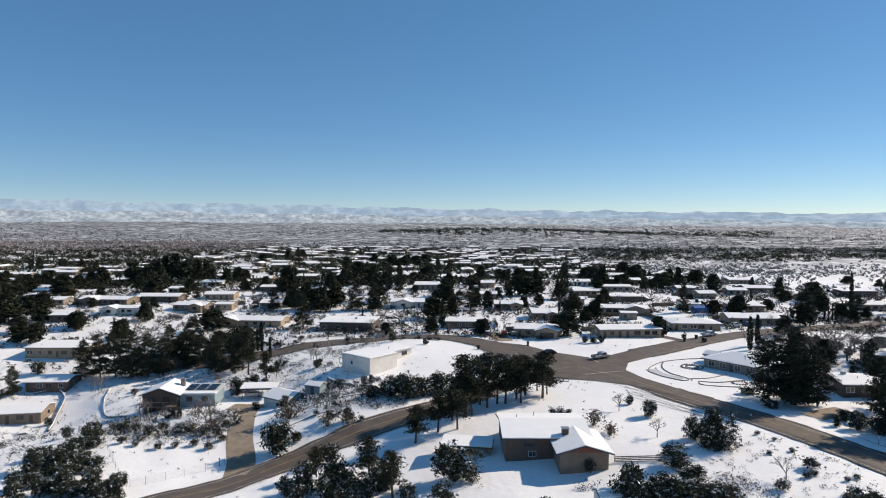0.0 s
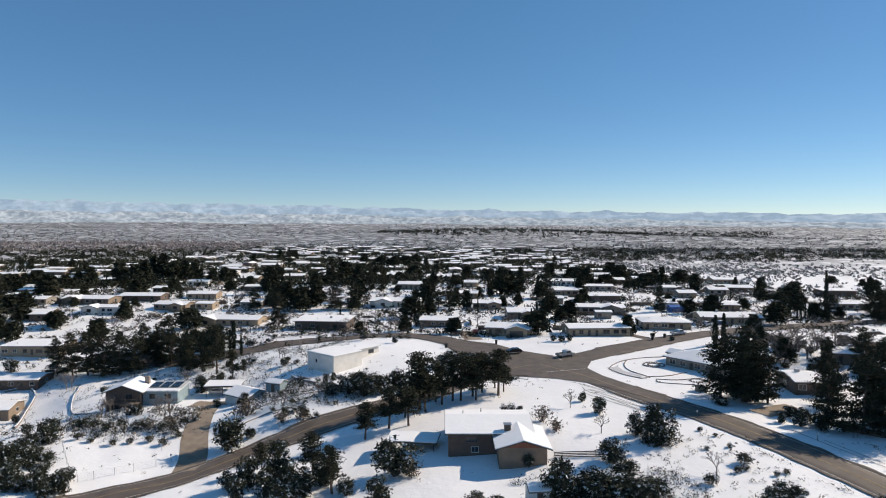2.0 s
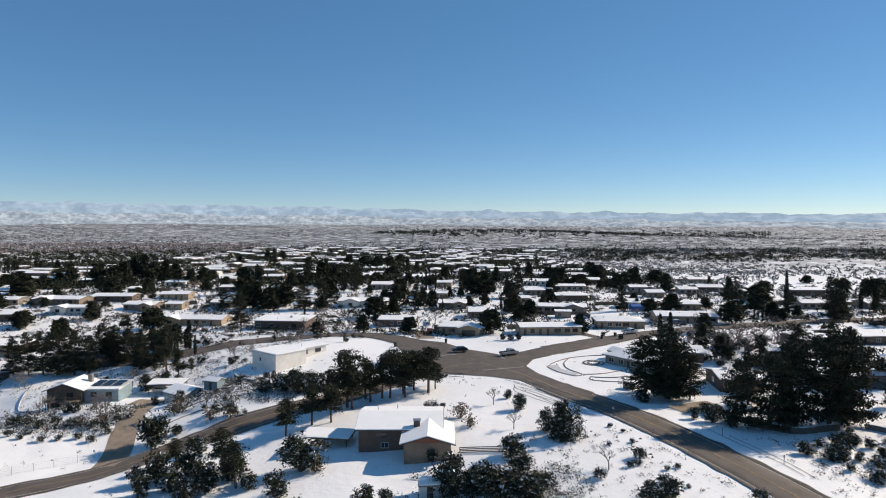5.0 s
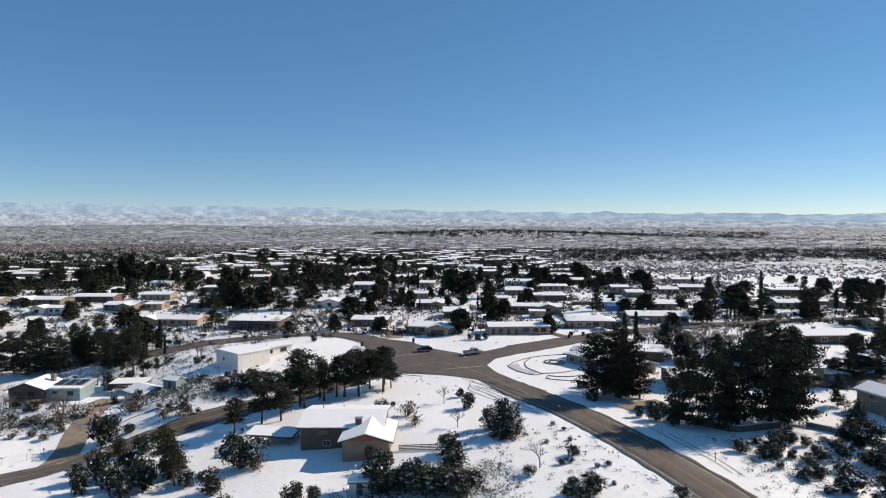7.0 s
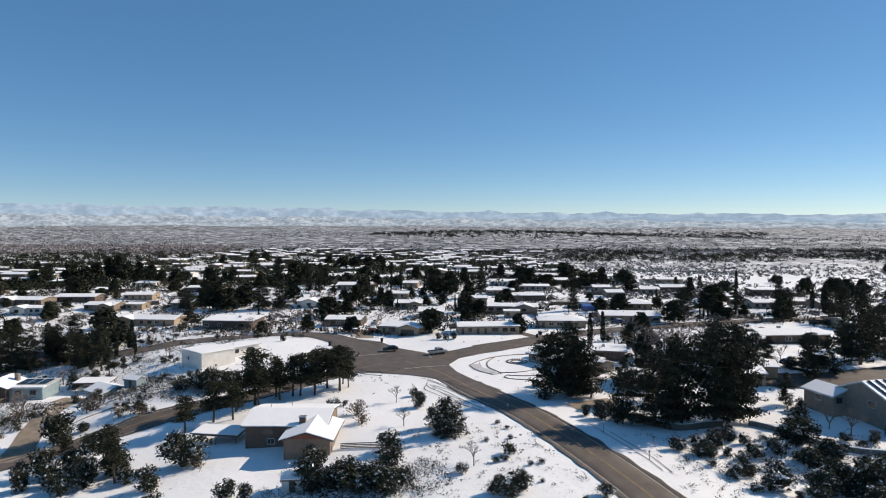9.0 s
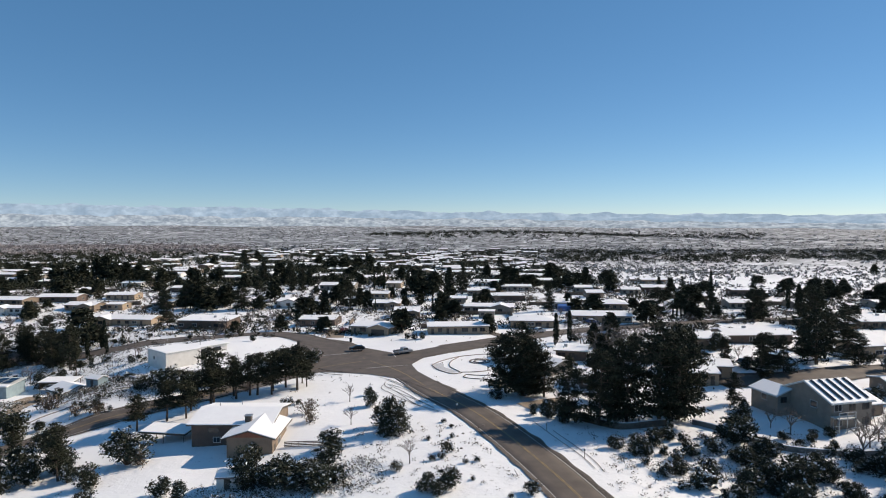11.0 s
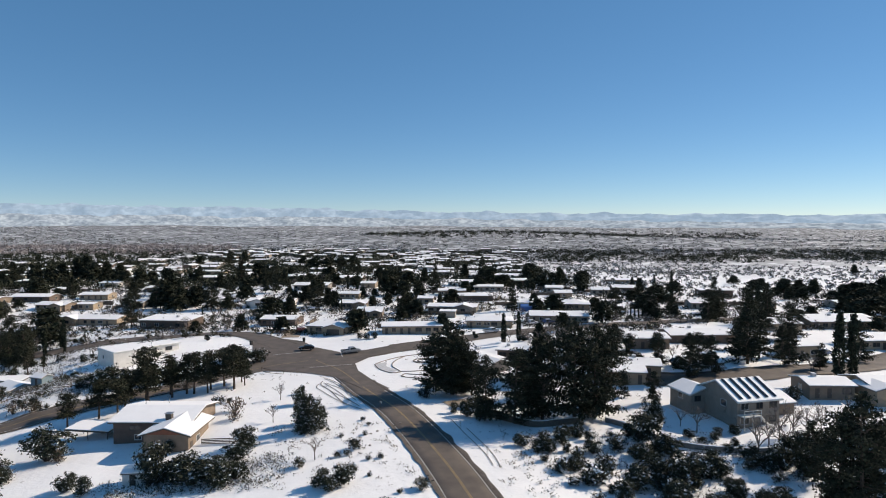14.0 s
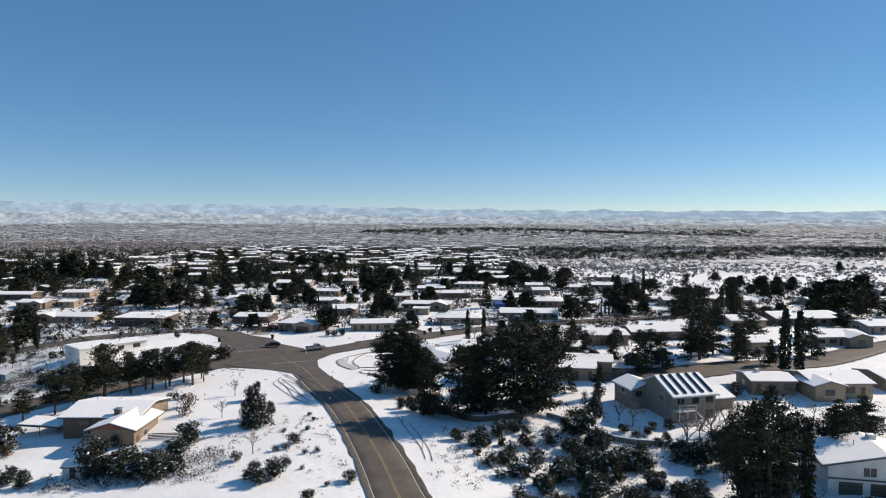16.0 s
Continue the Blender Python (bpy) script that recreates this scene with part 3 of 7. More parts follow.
def ranch_house(x, y, yaw, L, W, kind="gable", wall=None, z=2.6, rise=None, wing=None, unit=True, label="", seed=None, windows=True, dz=0.0, garage=False):
    """A low house; (x, y) is its middle, yaw turns its long side. wing: (offset along the front, width, length) of a gable-fronted bay."""
    g = random.Random(int(x * 13 + y * 7) if seed is None else seed)
    wall = wall or g.choice((CREAM, TAN, WHITE, BROWN, GREY))
    rise = (W / 2 * g.uniform(0.13, 0.22)) if rise is None else rise
    name = {CREAM: "cream", TAN: "tan", WHITE: "white", BROWN: "brown", GREY: "grey", TEAL: "pale blue"}[wall]
    form = {"gable": "gabled", "hip": "hipped", "shed": "nearly flat"}[kind]
    h = thing("house", label or f"low {name} single-storey house with a snow-covered {form} roof", "house", x, y, H(x, y) + dz, yaw, "houses of the neighbourhood")
    walls(h, L, W, z, rise, kind, wall)
    add_roof(h, L, W, z, rise, kind)
    if wing:
        o, w, d = wing
        walls(h, d + W / 2, w, z, w / 2 * 0.3, "gable", wall, o, -(W / 2 + d) + (d + W / 2) / 2, 90)
        add_roof(h, d + W / 2, w, z, w / 2 * 0.3, "gable", dx=o, dy=-(W / 2 + d) + (d + W / 2) / 2, turn=90)
    if windows:
        at = -L / 2 + 1.5
        while at < L / 2 - 1.2:
            if not wing or abs(at - wing[0]) > wing[1] / 2 + 0.8:
                if g.random() < 0.6:
                    add_window(h, at, -W / 2, 0.95, g.choice((1.2, 1.6, 2.0)), 1.1)
                else:
                    d = part("door", box(at - 0.45, -W / 2 - 0.05, 0.02, at + 0.45, -W / 2 + 0.05, 2.05), DARK_TRIM, h)
                    part("handle", box(at + 0.32, -W / 2 - 0.12, 0.95, at + 0.38, -W / 2 - 0.054, 1.1), METAL, d)
            at += g.uniform(2.4, 3.6)
        if wing:
            o, w, d = wing
            if garage:
                gd = part("garage_door", box(o - w * 0.32, -W / 2 - d - 0.05, 0.02, o + w * 0.32, -W / 2 - d + 0.04, 2.15), DARK_TRIM, h, "wide dark garage door")
            else:
                add_window(h, o, -W / 2 - d, 0.95, 1.8, 1.1)
        add_side_window(h, -L / 2, 0.0, 0.95, 1.3, 1.0)
        add_side_window(h, L / 2, 0.3, 0.95, 1.3, 1.0)
    if unit and g.random() < 0.6:
        roof_unit(h, g.uniform(-0.3, 0.3) * L, 0.3, z + rise + 0.1)
    if g.random() < 0.7:
        vent_pipe(h, g.uniform(-0.35, 0.35) * L, -W * 0.2, z + rise * 0.6)
    return h


# ---- houses and trees of the near streets ----
ranch_house(-77.9, 258.9, -5.7, 27.0, 10, 'gable', CREAM, wing=(-8, 8, 1.5))
ranch_house(-164.1, 272.1, 2.6, 10.6, 8, 'gable', BROWN)
ranch_house(-133.2, 221.2, 0.6, 20.3, 11, 'shed', CREAM, z=3.0, rise=0.4)
ranch_house(-119.8, 193.3, 4.0, 11.9, 9, 'gable', BROWN)
ranch_house(-115.4, 172.1, 9.6, 12.7, 9, 'gable', TAN)
ranch_house(-218.5, 347.5, -7.2, 8.4, 8, 'gable', None)
ranch_house(-308.6, 460.5, -2.0, 18.8, 9, 'gable', None)
ranch_house(32.7, 214.0, -11.1, 14.9, 11, 'hip', CREAM, wing=(3, 7, 2.5), garage=True)
ranch_house(60.9, 208.9, 4.2, 20.3, 9.5, 'gable', CREAM)
ranch_house(88.5, 223.2, -4.0, 16.3, 10, 'hip', CREAM)
ranch_house(115.0, 231.9, -5.2, 21.5, 10, 'gable', CREAM)
ranch_house(129.8, 175.1, -0.7, 12.4, 10, 'gable', TAN, z=3.0)
ranch_house(149.2, 185.3, 3.7, 19.8, 10, 'gable', BROWN)
ranch_house(168.0, 163.9, 10.1, 6.4, 9, 'gable', CREAM, z=3.2)
ranch_house(198.7, 178.5, 4.9, 16.4, 10, 'hip', CREAM, wing=(4,7,2))
ranch_house(226.7, 202.3, 5.8, 13.5, 10, 'gable', None)
ranch_house(212.9, 224.3, 5.9, 25.0, 9, 'gable', None)
ranch_house(115.5, 141.2, -8.8, 8.4, 9, 'gable', CREAM)
ranch_house(153.2, 126.4, -2.6, 9.0, 8, 'gable', TAN)
ranch_house(166.2, 125.7, 1.1, 12.3, 11, 'gable', CREAM, z=2.8, wing=(-4, 6, 2))
ranch_house(184.0, 130.5, 5.0, 12.0, 9, 'gable', TAN)
ranch_house(93.0, 142.1, -4.6, 9.0, 10, 'gable', BROWN)
plant(PINES, -5.1, 120.4, 7.6, 'pines along the road', wide=1.35)
plant(PINES, -0.8, 124.5, 8.5, 'pines along the road', wide=1.35)
plant(PINES, 2.1, 129.7, 7.6, 'pines along the road', wide=1.35)
plant(PINES, 6.3, 132.1, 9.0, 'pines along the road', wide=1.35)
plant(PINES, 9.8, 136.2, 8.9, 'pines along the road', wide=1.35)
plant(PINES, 12.2, 138.5, 9.4, 'pines along the road', wide=1.35)
plant(PINES, 3.1, 124.9, 7.9, 'pines along the road', wide=1.35)
plant(PINES, 22.6, 140.9, 10.6, 'pines along the road', wide=1.35)
plant(PINES, 24.1, 143.9, 6.2, 'pines along the road', wide=1.35)
plant(PINES, 17.4, 137.9, 8.0, 'pines along the road', wide=1.35)
plant(PINES, 5.0, 133.6, 12.4, 'pines along the road', wide=1.35)
plant(PINES, 8.4, 138.6, 9.5, 'pines along the road', wide=1.35)
plant(PINES, 14.0, 138.3, 9.7, 'pines along the road', wide=1.35)
plant(PINES, 16.8, 141.3, 9.3, 'pines along the road', wide=1.35)
plant(PINES, 19.1, 143.9, 9.1, 'pines along the road', wide=1.35)
plant(PINES, 22.3, 147.1, 6.4, 'pines along the road', wide=1.35)
plant(BIG, 74.4, 132.9, 16.0, 'dark pines beside the road', wide=1.15)
plant(BIG, 70.9, 136.0, 13.1, 'dark pines beside the road', wide=1.15)
plant(BIG, 76.9, 135.9, 12.4, 'dark pines beside the road')
plant(BIG, 86.5, 112.4, 14.4, 'dark pines beside the road')
plant(BIG, 92.1, 114.2, 15.2, 'dark pines beside the road')
plant(BIG, 98.3, 114.0, 19.1, 'dark pines beside the road')
plant(BIG, 102.4, 115.6, 17.9, 'dark pines beside the road')
plant(BIG, 89.8, 127.9, 11.0, 'dark pines beside the road')
plant(BIG, -114.3, 200.3, 11.9, 'dark trees on the slope')
plant(BIG, -108.9, 199.6, 13.7, 'dark trees on the slope')
plant(BIG, -104.0, 199.6, 14.0, 'dark trees on the slope')
plant(BIG, -98.3, 199.0, 14.4, 'dark trees on the slope')
plant(BIG, -93.0, 198.0, 13.9, 'dark trees on the slope')
plant(BIG, -88.7, 198.8, 12.0, 'dark trees on the slope')
plant(BIG, -84.3, 204.4, 11.1, 'dark trees on the slope')
plant(BIG, -79.2, 203.9, 11.6, 'dark trees on the slope')
plant(BIG, -72.0, 199.2, 11.5, 'dark trees on the slope')
plant(BIG, -63.7, 190.6, 11.7, 'dark trees on the slope')
plant(BIG, -94.3, 216.9, 9.8, 'dark trees on the slope')
plant(BIG, -87.6, 222.2, 10.4, 'dark trees on the slope')
plant(PINES, -56.6, 183.0, 13.9)
plant(PINES, -48.3, 172.3, 9.0)
plant(PINES, -60.4, 190.1, 12.0)
plant(PINES, -69.2, 203.4, 9.2)
plant(PINES, -46.7, 176.8, 4.5)
plant(CYPRESSES, -60.3, 198.6, 8.6, 'columnar cypresses')
plant(CYPRESSES, -61.6, 209.3, 6.8, 'columnar cypresses')
plant(CYPRESSES, -60.1, 208.6, 9.8, 'columnar cypresses')
plant(CYPRESSES, -55.1, 200.9, 6.2, 'columnar cypresses')
plant(BIG, -127.5, 185.6, 8.4)
plant(BIG, -130.8, 183.1, 8.3)
plant(JUNIPERS, -129.8, 201.3, 5.1)
plant(JUNIPERS, -115.6, 190.9, 3.1)
plant(BARES, -103.8, 187.6, 7.1)
plant(BARES, -70.3, 149.4, 5.8)
plant(BARES, -53.1, 143.0, 6.7)
plant(BARES, -58.2, 147.1, 4.7)
plant(BARES, -37.5, 186.7, 5.4)
plant(BARES, -5.8, 229.0, 6.2)
plant(BARES, -27.2, 211.4, 2.7)
plant(JUNIPERS, -33.0, 122.6, 7.6)
plant(JUNIPERS, -29.7, 127.6, 2.0)
plant(JUNIPERS, -20.0, 132.4, 2.9)
plant(JUNIPERS, -23.9, 134.1, 2.2)
plant(JUNIPERS, -36.4, 145.1, 2.9)
plant(JUNIPERS, -54.1, 165.1, 4.5)
plant(JUNIPERS, -51.6, 169.2, 4.6)
plant(SHRUBS, -66.7, 135.9, 2.0)
plant(SHRUBS, -63.0, 134.5, 1.9)
plant(SHRUBS, -61.1, 137.1, 1.9)
plant(SHRUBS, -54.8, 133.8, 1.9)
plant(SHRUBS, -50.8, 132.9, 2.2)
plant(SHRUBS, -47.6, 132.2, 2.0)
plant(SHRUBS, -50.6, 127.7, 1.7)
plant(SHRUBS, -54.2, 126.7, 1.4)
plant(SHRUBS, -57.3, 125.8, 1.5)
plant(SHRUBS, -62.5, 127.1, 1.4)
plant(SHRUBS, -66.0, 128.5, 1.7)
plant(SHRUBS, -47.2, 126.2, 1.7)
plant(SHRUBS, -45.6, 129.9, 1.4)
plant(SHRUBS, -22.4, 135.6, 1.6)
plant(SHRUBS, -27.5, 136.6, 1.2)
plant(SHRUBS, -17.0, 132.2, 1.2)
plant(JUNIPERS, -74.2, 113.1, 4.1, 'snow-flecked bushes on the bank')
plant(JUNIPERS, -69.1, 111.7, 5.1, 'snow-flecked bushes on the bank')
plant(JUNIPERS, -66.1, 113.3, 3.9, 'snow-flecked bushes on the bank')
plant(JUNIPERS, -71.7, 126.7, 4.6, 'snow-flecked bushes on the bank')
plant(JUNIPERS, -63.3, 103.5, 4.1, 'snow-flecked bushes on the bank')
plant(JUNIPERS, -58.6, 103.6, 3.8, 'snow-flecked bushes on the bank')
plant(JUNIPERS, -53.4, 102.6, 3.9, 'snow-flecked bushes on the bank')
plant(JUNIPERS, -55.1, 100.6, 3.7, 'snow-flecked bushes on the bank')
plant(JUNIPERS, -66.2, 102.3, 3.3, 'snow-flecked bushes on the bank')
plant(JUNIPERS, -71.4, 104.5, 3.8, 'snow-flecked bushes on the bank')
plant(JUNIPERS, -67.3, 97.1, 4.4, 'snow-flecked bushes on the bank')
plant(JUNIPERS, -83.0, 138.3, 2.9, 'snow-flecked bushes on the bank')
plant(JUNIPERS, -73.5, 124.2, 2.8, 'snow-flecked bushes on the bank')
plant(PINES, -12.2, 105.6, 8.1, wide=1.3)
plant(PINES, -7.8, 98.8, 8.0, wide=1.3)
plant(PINES, -21.9, 108.8, 5.4, wide=1.3)
plant(JUNIPERS, -25.4, 101.1, 3.5, 'snow-flecked bushes on the bank')
plant(JUNIPERS, -22.2, 102.9, 5.1, 'snow-flecked bushes on the bank')
plant(JUNIPERS, -18.2, 104.3, 5.5, 'snow-flecked bushes on the bank')
plant(JUNIPERS, -14.2, 99.8, 5.1, 'snow-flecked bushes on the bank')
plant(JUNIPERS, -18.5, 98.2, 4.5, 'snow-flecked bushes on the bank')
plant(JUNIPERS, -12.6, 97.9, 4.5, 'snow-flecked bushes on the bank')
plant(JUNIPERS, -5.3, 97.3, 3.2, 'snow-flecked bushes on the bank')
plant(JUNIPERS, -10.4, 102.3, 4.1, 'snow-flecked bushes on the bank')
plant(JUNIPERS, -22.2, 96.8, 3.7, 'snow-flecked bushes on the bank')
plant(JUNIPERS, -14.9, 95.3, 4.3, 'snow-flecked bushes on the bank')
plant(JUNIPERS, 2.1, 102.4, 6.2, wide=1.3)
plant(DRY_BUSHES, 4.6, 101.7, 2.4)
plant(DRY_BUSHES, 0.3, 95.1, 1.9)
plant(DRY_BUSHES, 29.4, 121.2, 3.0)
plant(DRY_BUSHES, 31.2, 115.6, 2.5)
plant(DRY_BUSHES, 10.0, 142.7, 2.1)
plant(SHRUBS, 22.7, 128.3, 1.5, wide=0.8)
plant(SHRUBS, 24.2, 127.6, 1.8, wide=0.8)
plant(SHRUBS, 25.9, 128.1, 1.4, wide=0.8)
plant(BARES, 36.7, 129.7, 5.2)
plant(BARES, 39.4, 114.2, 5.0)
plant(JUNIPERS, 42.1, 126.0, 3.9, wide=0.9)
plant(JUNIPERS, 40.1, 134.4, 2.2, wide=0.9)
plant(CONES, 47.6, 108.7, 6.6, 'dense dark junipers by the house', 1.05)
plant(CONES, 27.6, 90.2, 5.8, 'dense dark junipers by the house', 0.85)
plant(CONES, 48.5, 116.0, 2.6, 'dense dark junipers by the house', 1.0)
plant(CONES, 113.0, 112.2, 4.8, 'dense dark junipers by the house', 1.0)
plant(JUNIPERS, 45.2, 112.4, 4.1)
plant(JUNIPERS, 37.6, 101.5, 3.5, 'snow-flecked bushes below the house', wide=1.5)
plant(JUNIPERS, 38.4, 96.0, 3.1, 'snow-flecked bushes below the house', wide=1.5)
plant(JUNIPERS, 32.1, 90.4, 3.9, 'snow-flecked bushes below the house', wide=1.5)
plant(JUNIPERS, 37.1, 89.0, 3.8, 'snow-flecked bushes below the house', wide=1.5)
plant(JUNIPERS, 41.0, 88.3, 3.1, 'snow-flecked bushes below the house', wide=1.5)
plant(JUNIPERS, 30.4, 89.3, 3.4, 'snow-flecked bushes below the house', wide=1.5)
plant(JUNIPERS, 33.7, 87.5, 4.4, 'snow-flecked bushes below the house', wide=1.5)
plant(JUNIPERS, 38.1, 86.6, 3.7, 'snow-flecked bushes below the house', wide=1.5)
plant(JUNIPERS, 27.4, 90.3, 6.1)
plant(JUNIPERS, 24.5, 102.7, 2.5)
plant(SHRUBS, 58.0, 97.8, 2.1)
plant(SHRUBS, 55.5, 94.6, 1.1)
plant(SHRUBS, 50.0, 91.2, 1.7)
plant(SHRUBS, 54.7, 104.0, 0.8)
plant(SHRUBS, 60.9, 93.3, 0.8)
plant(SHRUBS, 58.9, 88.7, 1.5)
plant(SHRUBS, 58.7, 104.7, 0.9)
plant(SHRUBS, 57.2, 113.2, 0.8)
plant(SHRUBS, 58.7, 110.1, 0.8)
plant(JUNIPERS, 86.4, 100.2, 2.3, 'snow-flecked scrub on the slope', wide=1.3)
plant(JUNIPERS, 90.5, 98.4, 2.8, 'snow-flecked scrub on the slope', wide=1.3)
plant(JUNIPERS, 93.9, 102.2, 2.6, 'snow-flecked scrub on the slope', wide=1.3)
plant(JUNIPERS, 98.3, 98.2, 2.5, 'snow-flecked scrub on the slope', wide=1.3)
plant(JUNIPERS, 95.2, 87.3, 2.3, 'snow-flecked scrub on the slope', wide=1.3)
plant(JUNIPERS, 98.8, 81.2, 3.0, 'snow-flecked scrub on the slope', wide=1.3)
plant(JUNIPERS, 102.0, 85.4, 3.9, 'snow-flecked scrub on the slope', wide=1.3)
plant(JUNIPERS, 105.9, 87.8, 4.1, 'snow-flecked scrub on the slope', wide=1.3)
plant(JUNIPERS, 105.8, 79.3, 4.1, 'snow-flecked scrub on the slope', wide=1.3)
plant(JUNIPERS, 109.7, 85.3, 5.1, 'snow-flecked scrub on the slope', wide=1.3)
plant(JUNIPERS, 114.2, 88.9, 4.3, 'snow-flecked scrub on the slope', wide=1.3)
plant(JUNIPERS, 109.2, 76.9, 3.2, 'snow-flecked scrub on the slope', wide=1.3)
plant(JUNIPERS, 115.7, 82.6, 2.9, 'snow-flecked scrub on the slope', wide=1.3)
plant(JUNIPERS, 117.6, 78.6, 3.2, 'snow-flecked scrub on the slope', wide=1.3)
plant(JUNIPERS, 120.0, 76.4, 3.3, 'snow-flecked scrub on the slope', wide=1.3)
plant(JUNIPERS, 110.9, 97.9, 3.4, 'snow-flecked scrub on the slope', wide=1.3)
plant(JUNIPERS, 105.6, 95.5, 3.0, 'snow-flecked scrub on the slope', wide=1.3)
plant(JUNIPERS, 109.2, 103.7, 5.4, 'snow-flecked scrub on the slope', wide=1.3)
plant(JUNIPERS, 112.1, 75.4, 3.1, 'snow-flecked scrub on the slope', wide=1.3)
plant(JUNIPERS, 96.2, 75.6, 2.2, 'snow-flecked scrub on the slope', wide=1.3)
plant(JUNIPERS, 100.9, 75.7, 2.5, 'snow-flecked scrub on the slope', wide=1.3)
plant(JUNIPERS, 116.9, 89.5, 2.3, 'snow-flecked scrub on the slope', wide=1.3)
plant(SHRUBS, 92.0, 91.0, 2.0, 'snow-flecked scrub on the slope', wide=1.2)
plant(SHRUBS, 97.0, 87.6, 3.2, 'snow-flecked scrub on the slope', wide=1.2)
plant(SHRUBS, 102.5, 99.9, 2.6, 'snow-flecked scrub on the slope', wide=1.2)
plant(SHRUBS, 89.6, 93.9, 1.2, 'snow-flecked scrub on the slope', wide=1.2)
plant(SHRUBS, 95.5, 96.6, 1.9, 'snow-flecked scrub on the slope', wide=1.2)
plant(SHRUBS, 99.5, 94.1, 1.9, 'snow-flecked scrub on the slope', wide=1.2)
plant(SHRUBS, 100.1, 77.6, 2.0, 'snow-flecked scrub on the slope', wide=1.2)
plant(SHRUBS, 95.0, 78.9, 1.9, 'snow-flecked scrub on the slope', wide=1.2)
plant(SHRUBS, 93.2, 86.4, 1.5, 'snow-flecked scrub on the slope', wide=1.2)
plant(SHRUBS, 109.5, 92.4, 1.9, 'snow-flecked scrub on the slope', wide=1.2)
plant(SHRUBS, 113.7, 94.3, 1.9, 'snow-flecked scrub on the slope', wide=1.2)
plant(SHRUBS, 103.7, 90.9, 1.6, 'snow-flecked scrub on the slope', wide=1.2)
ranch_house(119.3, 145.5, -12.3, 10.9, 8, 'gable', CREAM)
plant(BIG, 135.2, 146.5, 8.3, 'big dark trees between the houses', wide=1.4)
plant(BIG, 178.2, 187.0, 10.8, 'big dark trees between the houses', wide=1.4)
plant(JUNIPERS, 119.0, 154.4, 2.9, wide=1.3)
plant(JUNIPERS, 122.8, 154.8, 2.6, wide=1.3)
plant(JUNIPERS, 130.1, 146.8, 2.8, wide=1.3)
plant(JUNIPERS, 164.3, 153.9, 2.6, wide=1.3)
plant(JUNIPERS, 166.6, 150.4, 2.8, wide=1.3)
plant(BARES, 130.7, 152.7, 5.8)
plant(BARES, 161.6, 144.1, 5.4)
plant(BARES, 118.9, 106.0, 7.1)
plant(BARES, 125.1, 95.8, 8.0)
plant(BARES, 129.7, 96.3, 8.8)
plant(BARES, 136.6, 101.4, 7.0)
plant(BARES, 117.3, 109.8, 4.9)
plant(BIG, 128.4, 74.5, 16.5, 'dark trees below the yard', wide=0.95)
plant(BIG, 125.8, 75.6, 13.8, 'dark trees below the yard', wide=0.95)
plant(BIG, 128.8, 86.1, 9.1, 'dark trees below the yard', wide=0.95)
plant(BIG, 144.7, 86.5, 10.8, 'dark trees below the yard', wide=0.95)
plant(BIG, 152.6, 92.0, 9.7, 'dark trees below the yard', wide=0.95)
plant(BIG, 132.4, 78.1, 11.2, 'dark trees below the yard', wide=0.95)
plant(CYPRESSES, 133.7, 75.0, 11.1)
plant(CYPRESSES, 161.6, 134.4, 15.8, 'columnar cypresses')
plant(CYPRESSES, 166.2, 136.8, 15.0, 'columnar cypresses')
plant(BIG, 130.2, 139.9, 10.0)
plant(BIG, 135.9, 141.0, 8.7)
plant(BIG, 147.9, 154.8, 9.2)
plant(BIG, 154.1, 155.7, 13.1)
plant(BIG, 157.7, 148.0, 7.9)
plant(BIG, 163.2, 144.4, 6.6)
plant(BIG, 180.9, 157.6, 10.5)
plant(BIG, 126.4, 149.9, 7.2)
plant(BIG, 170.4, 229.0, 11.8, wide=1.2)
plant(BIG, 161.2, 158.2, 8.2, wide=1.2)
plant(TALL, 147.6, 148.1, 19.0)
plant(TALL, 156.6, 169.7, 11.8)
plant(CYPRESSES, 90.4, 184.5, 9.8, 'columnar cypresses')
plant(CYPRESSES, 95.6, 190.7, 9.2, 'columnar cypresses')
plant(CYPRESSES, 144.1, 237.4, 6.3, 'row of clipped dark columns', wide=0.55)
plant(CYPRESSES, 145.6, 237.4, 6.3, 'row of clipped dark columns', wide=0.55)
plant(CYPRESSES, 147.1, 237.3, 6.8, 'row of clipped dark columns', wide=0.55)
plant(CYPRESSES, 148.6, 237.3, 6.3, 'row of clipped dark columns', wide=0.55)
plant(CYPRESSES, 150.1, 237.2, 6.3, 'row of clipped dark columns', wide=0.55)
plant(CYPRESSES, 152.7, 240.3, 6.0, 'row of clipped dark columns', wide=0.55)
plant(JUNIPERS, 44.8, 196.6, 2.2)
plant(JUNIPERS, 47.1, 195.2, 2.4)
plant(JUNIPERS, 49.4, 195.7, 2.4)
plant(JUNIPERS, 132.0, 169.0, 5.0)
plant(JUNIPERS, 55.5, 222.6, 3.7)
plant(BARES, -6.9, 220.2, 6.8)
plant(BARES, 48.6, 206.2, 5.7)
plant(BARES, 16.4, 226.8, 6.3)
plant(BARES, 105.8, 191.6, 7.1)
plant(BARES, 109.6, 184.6, 6.9)
plant(BARES, 101.5, 187.5, 6.1)
plant(BARES, 115.8, 188.8, 6.7)
plant(BIG, 80.9, 114.0, 12.5, 'dark pines beside the road', wide=0.9)
plant(BIG, 91.5, 116.4, 15.2, 'dark pines beside the road', wide=0.9)
plant(BIG, 106.2, 122.8, 16.5, 'dark pines beside the road', wide=0.9)
plant(JUNIPERS, 77.4, 116.2, 3.3)
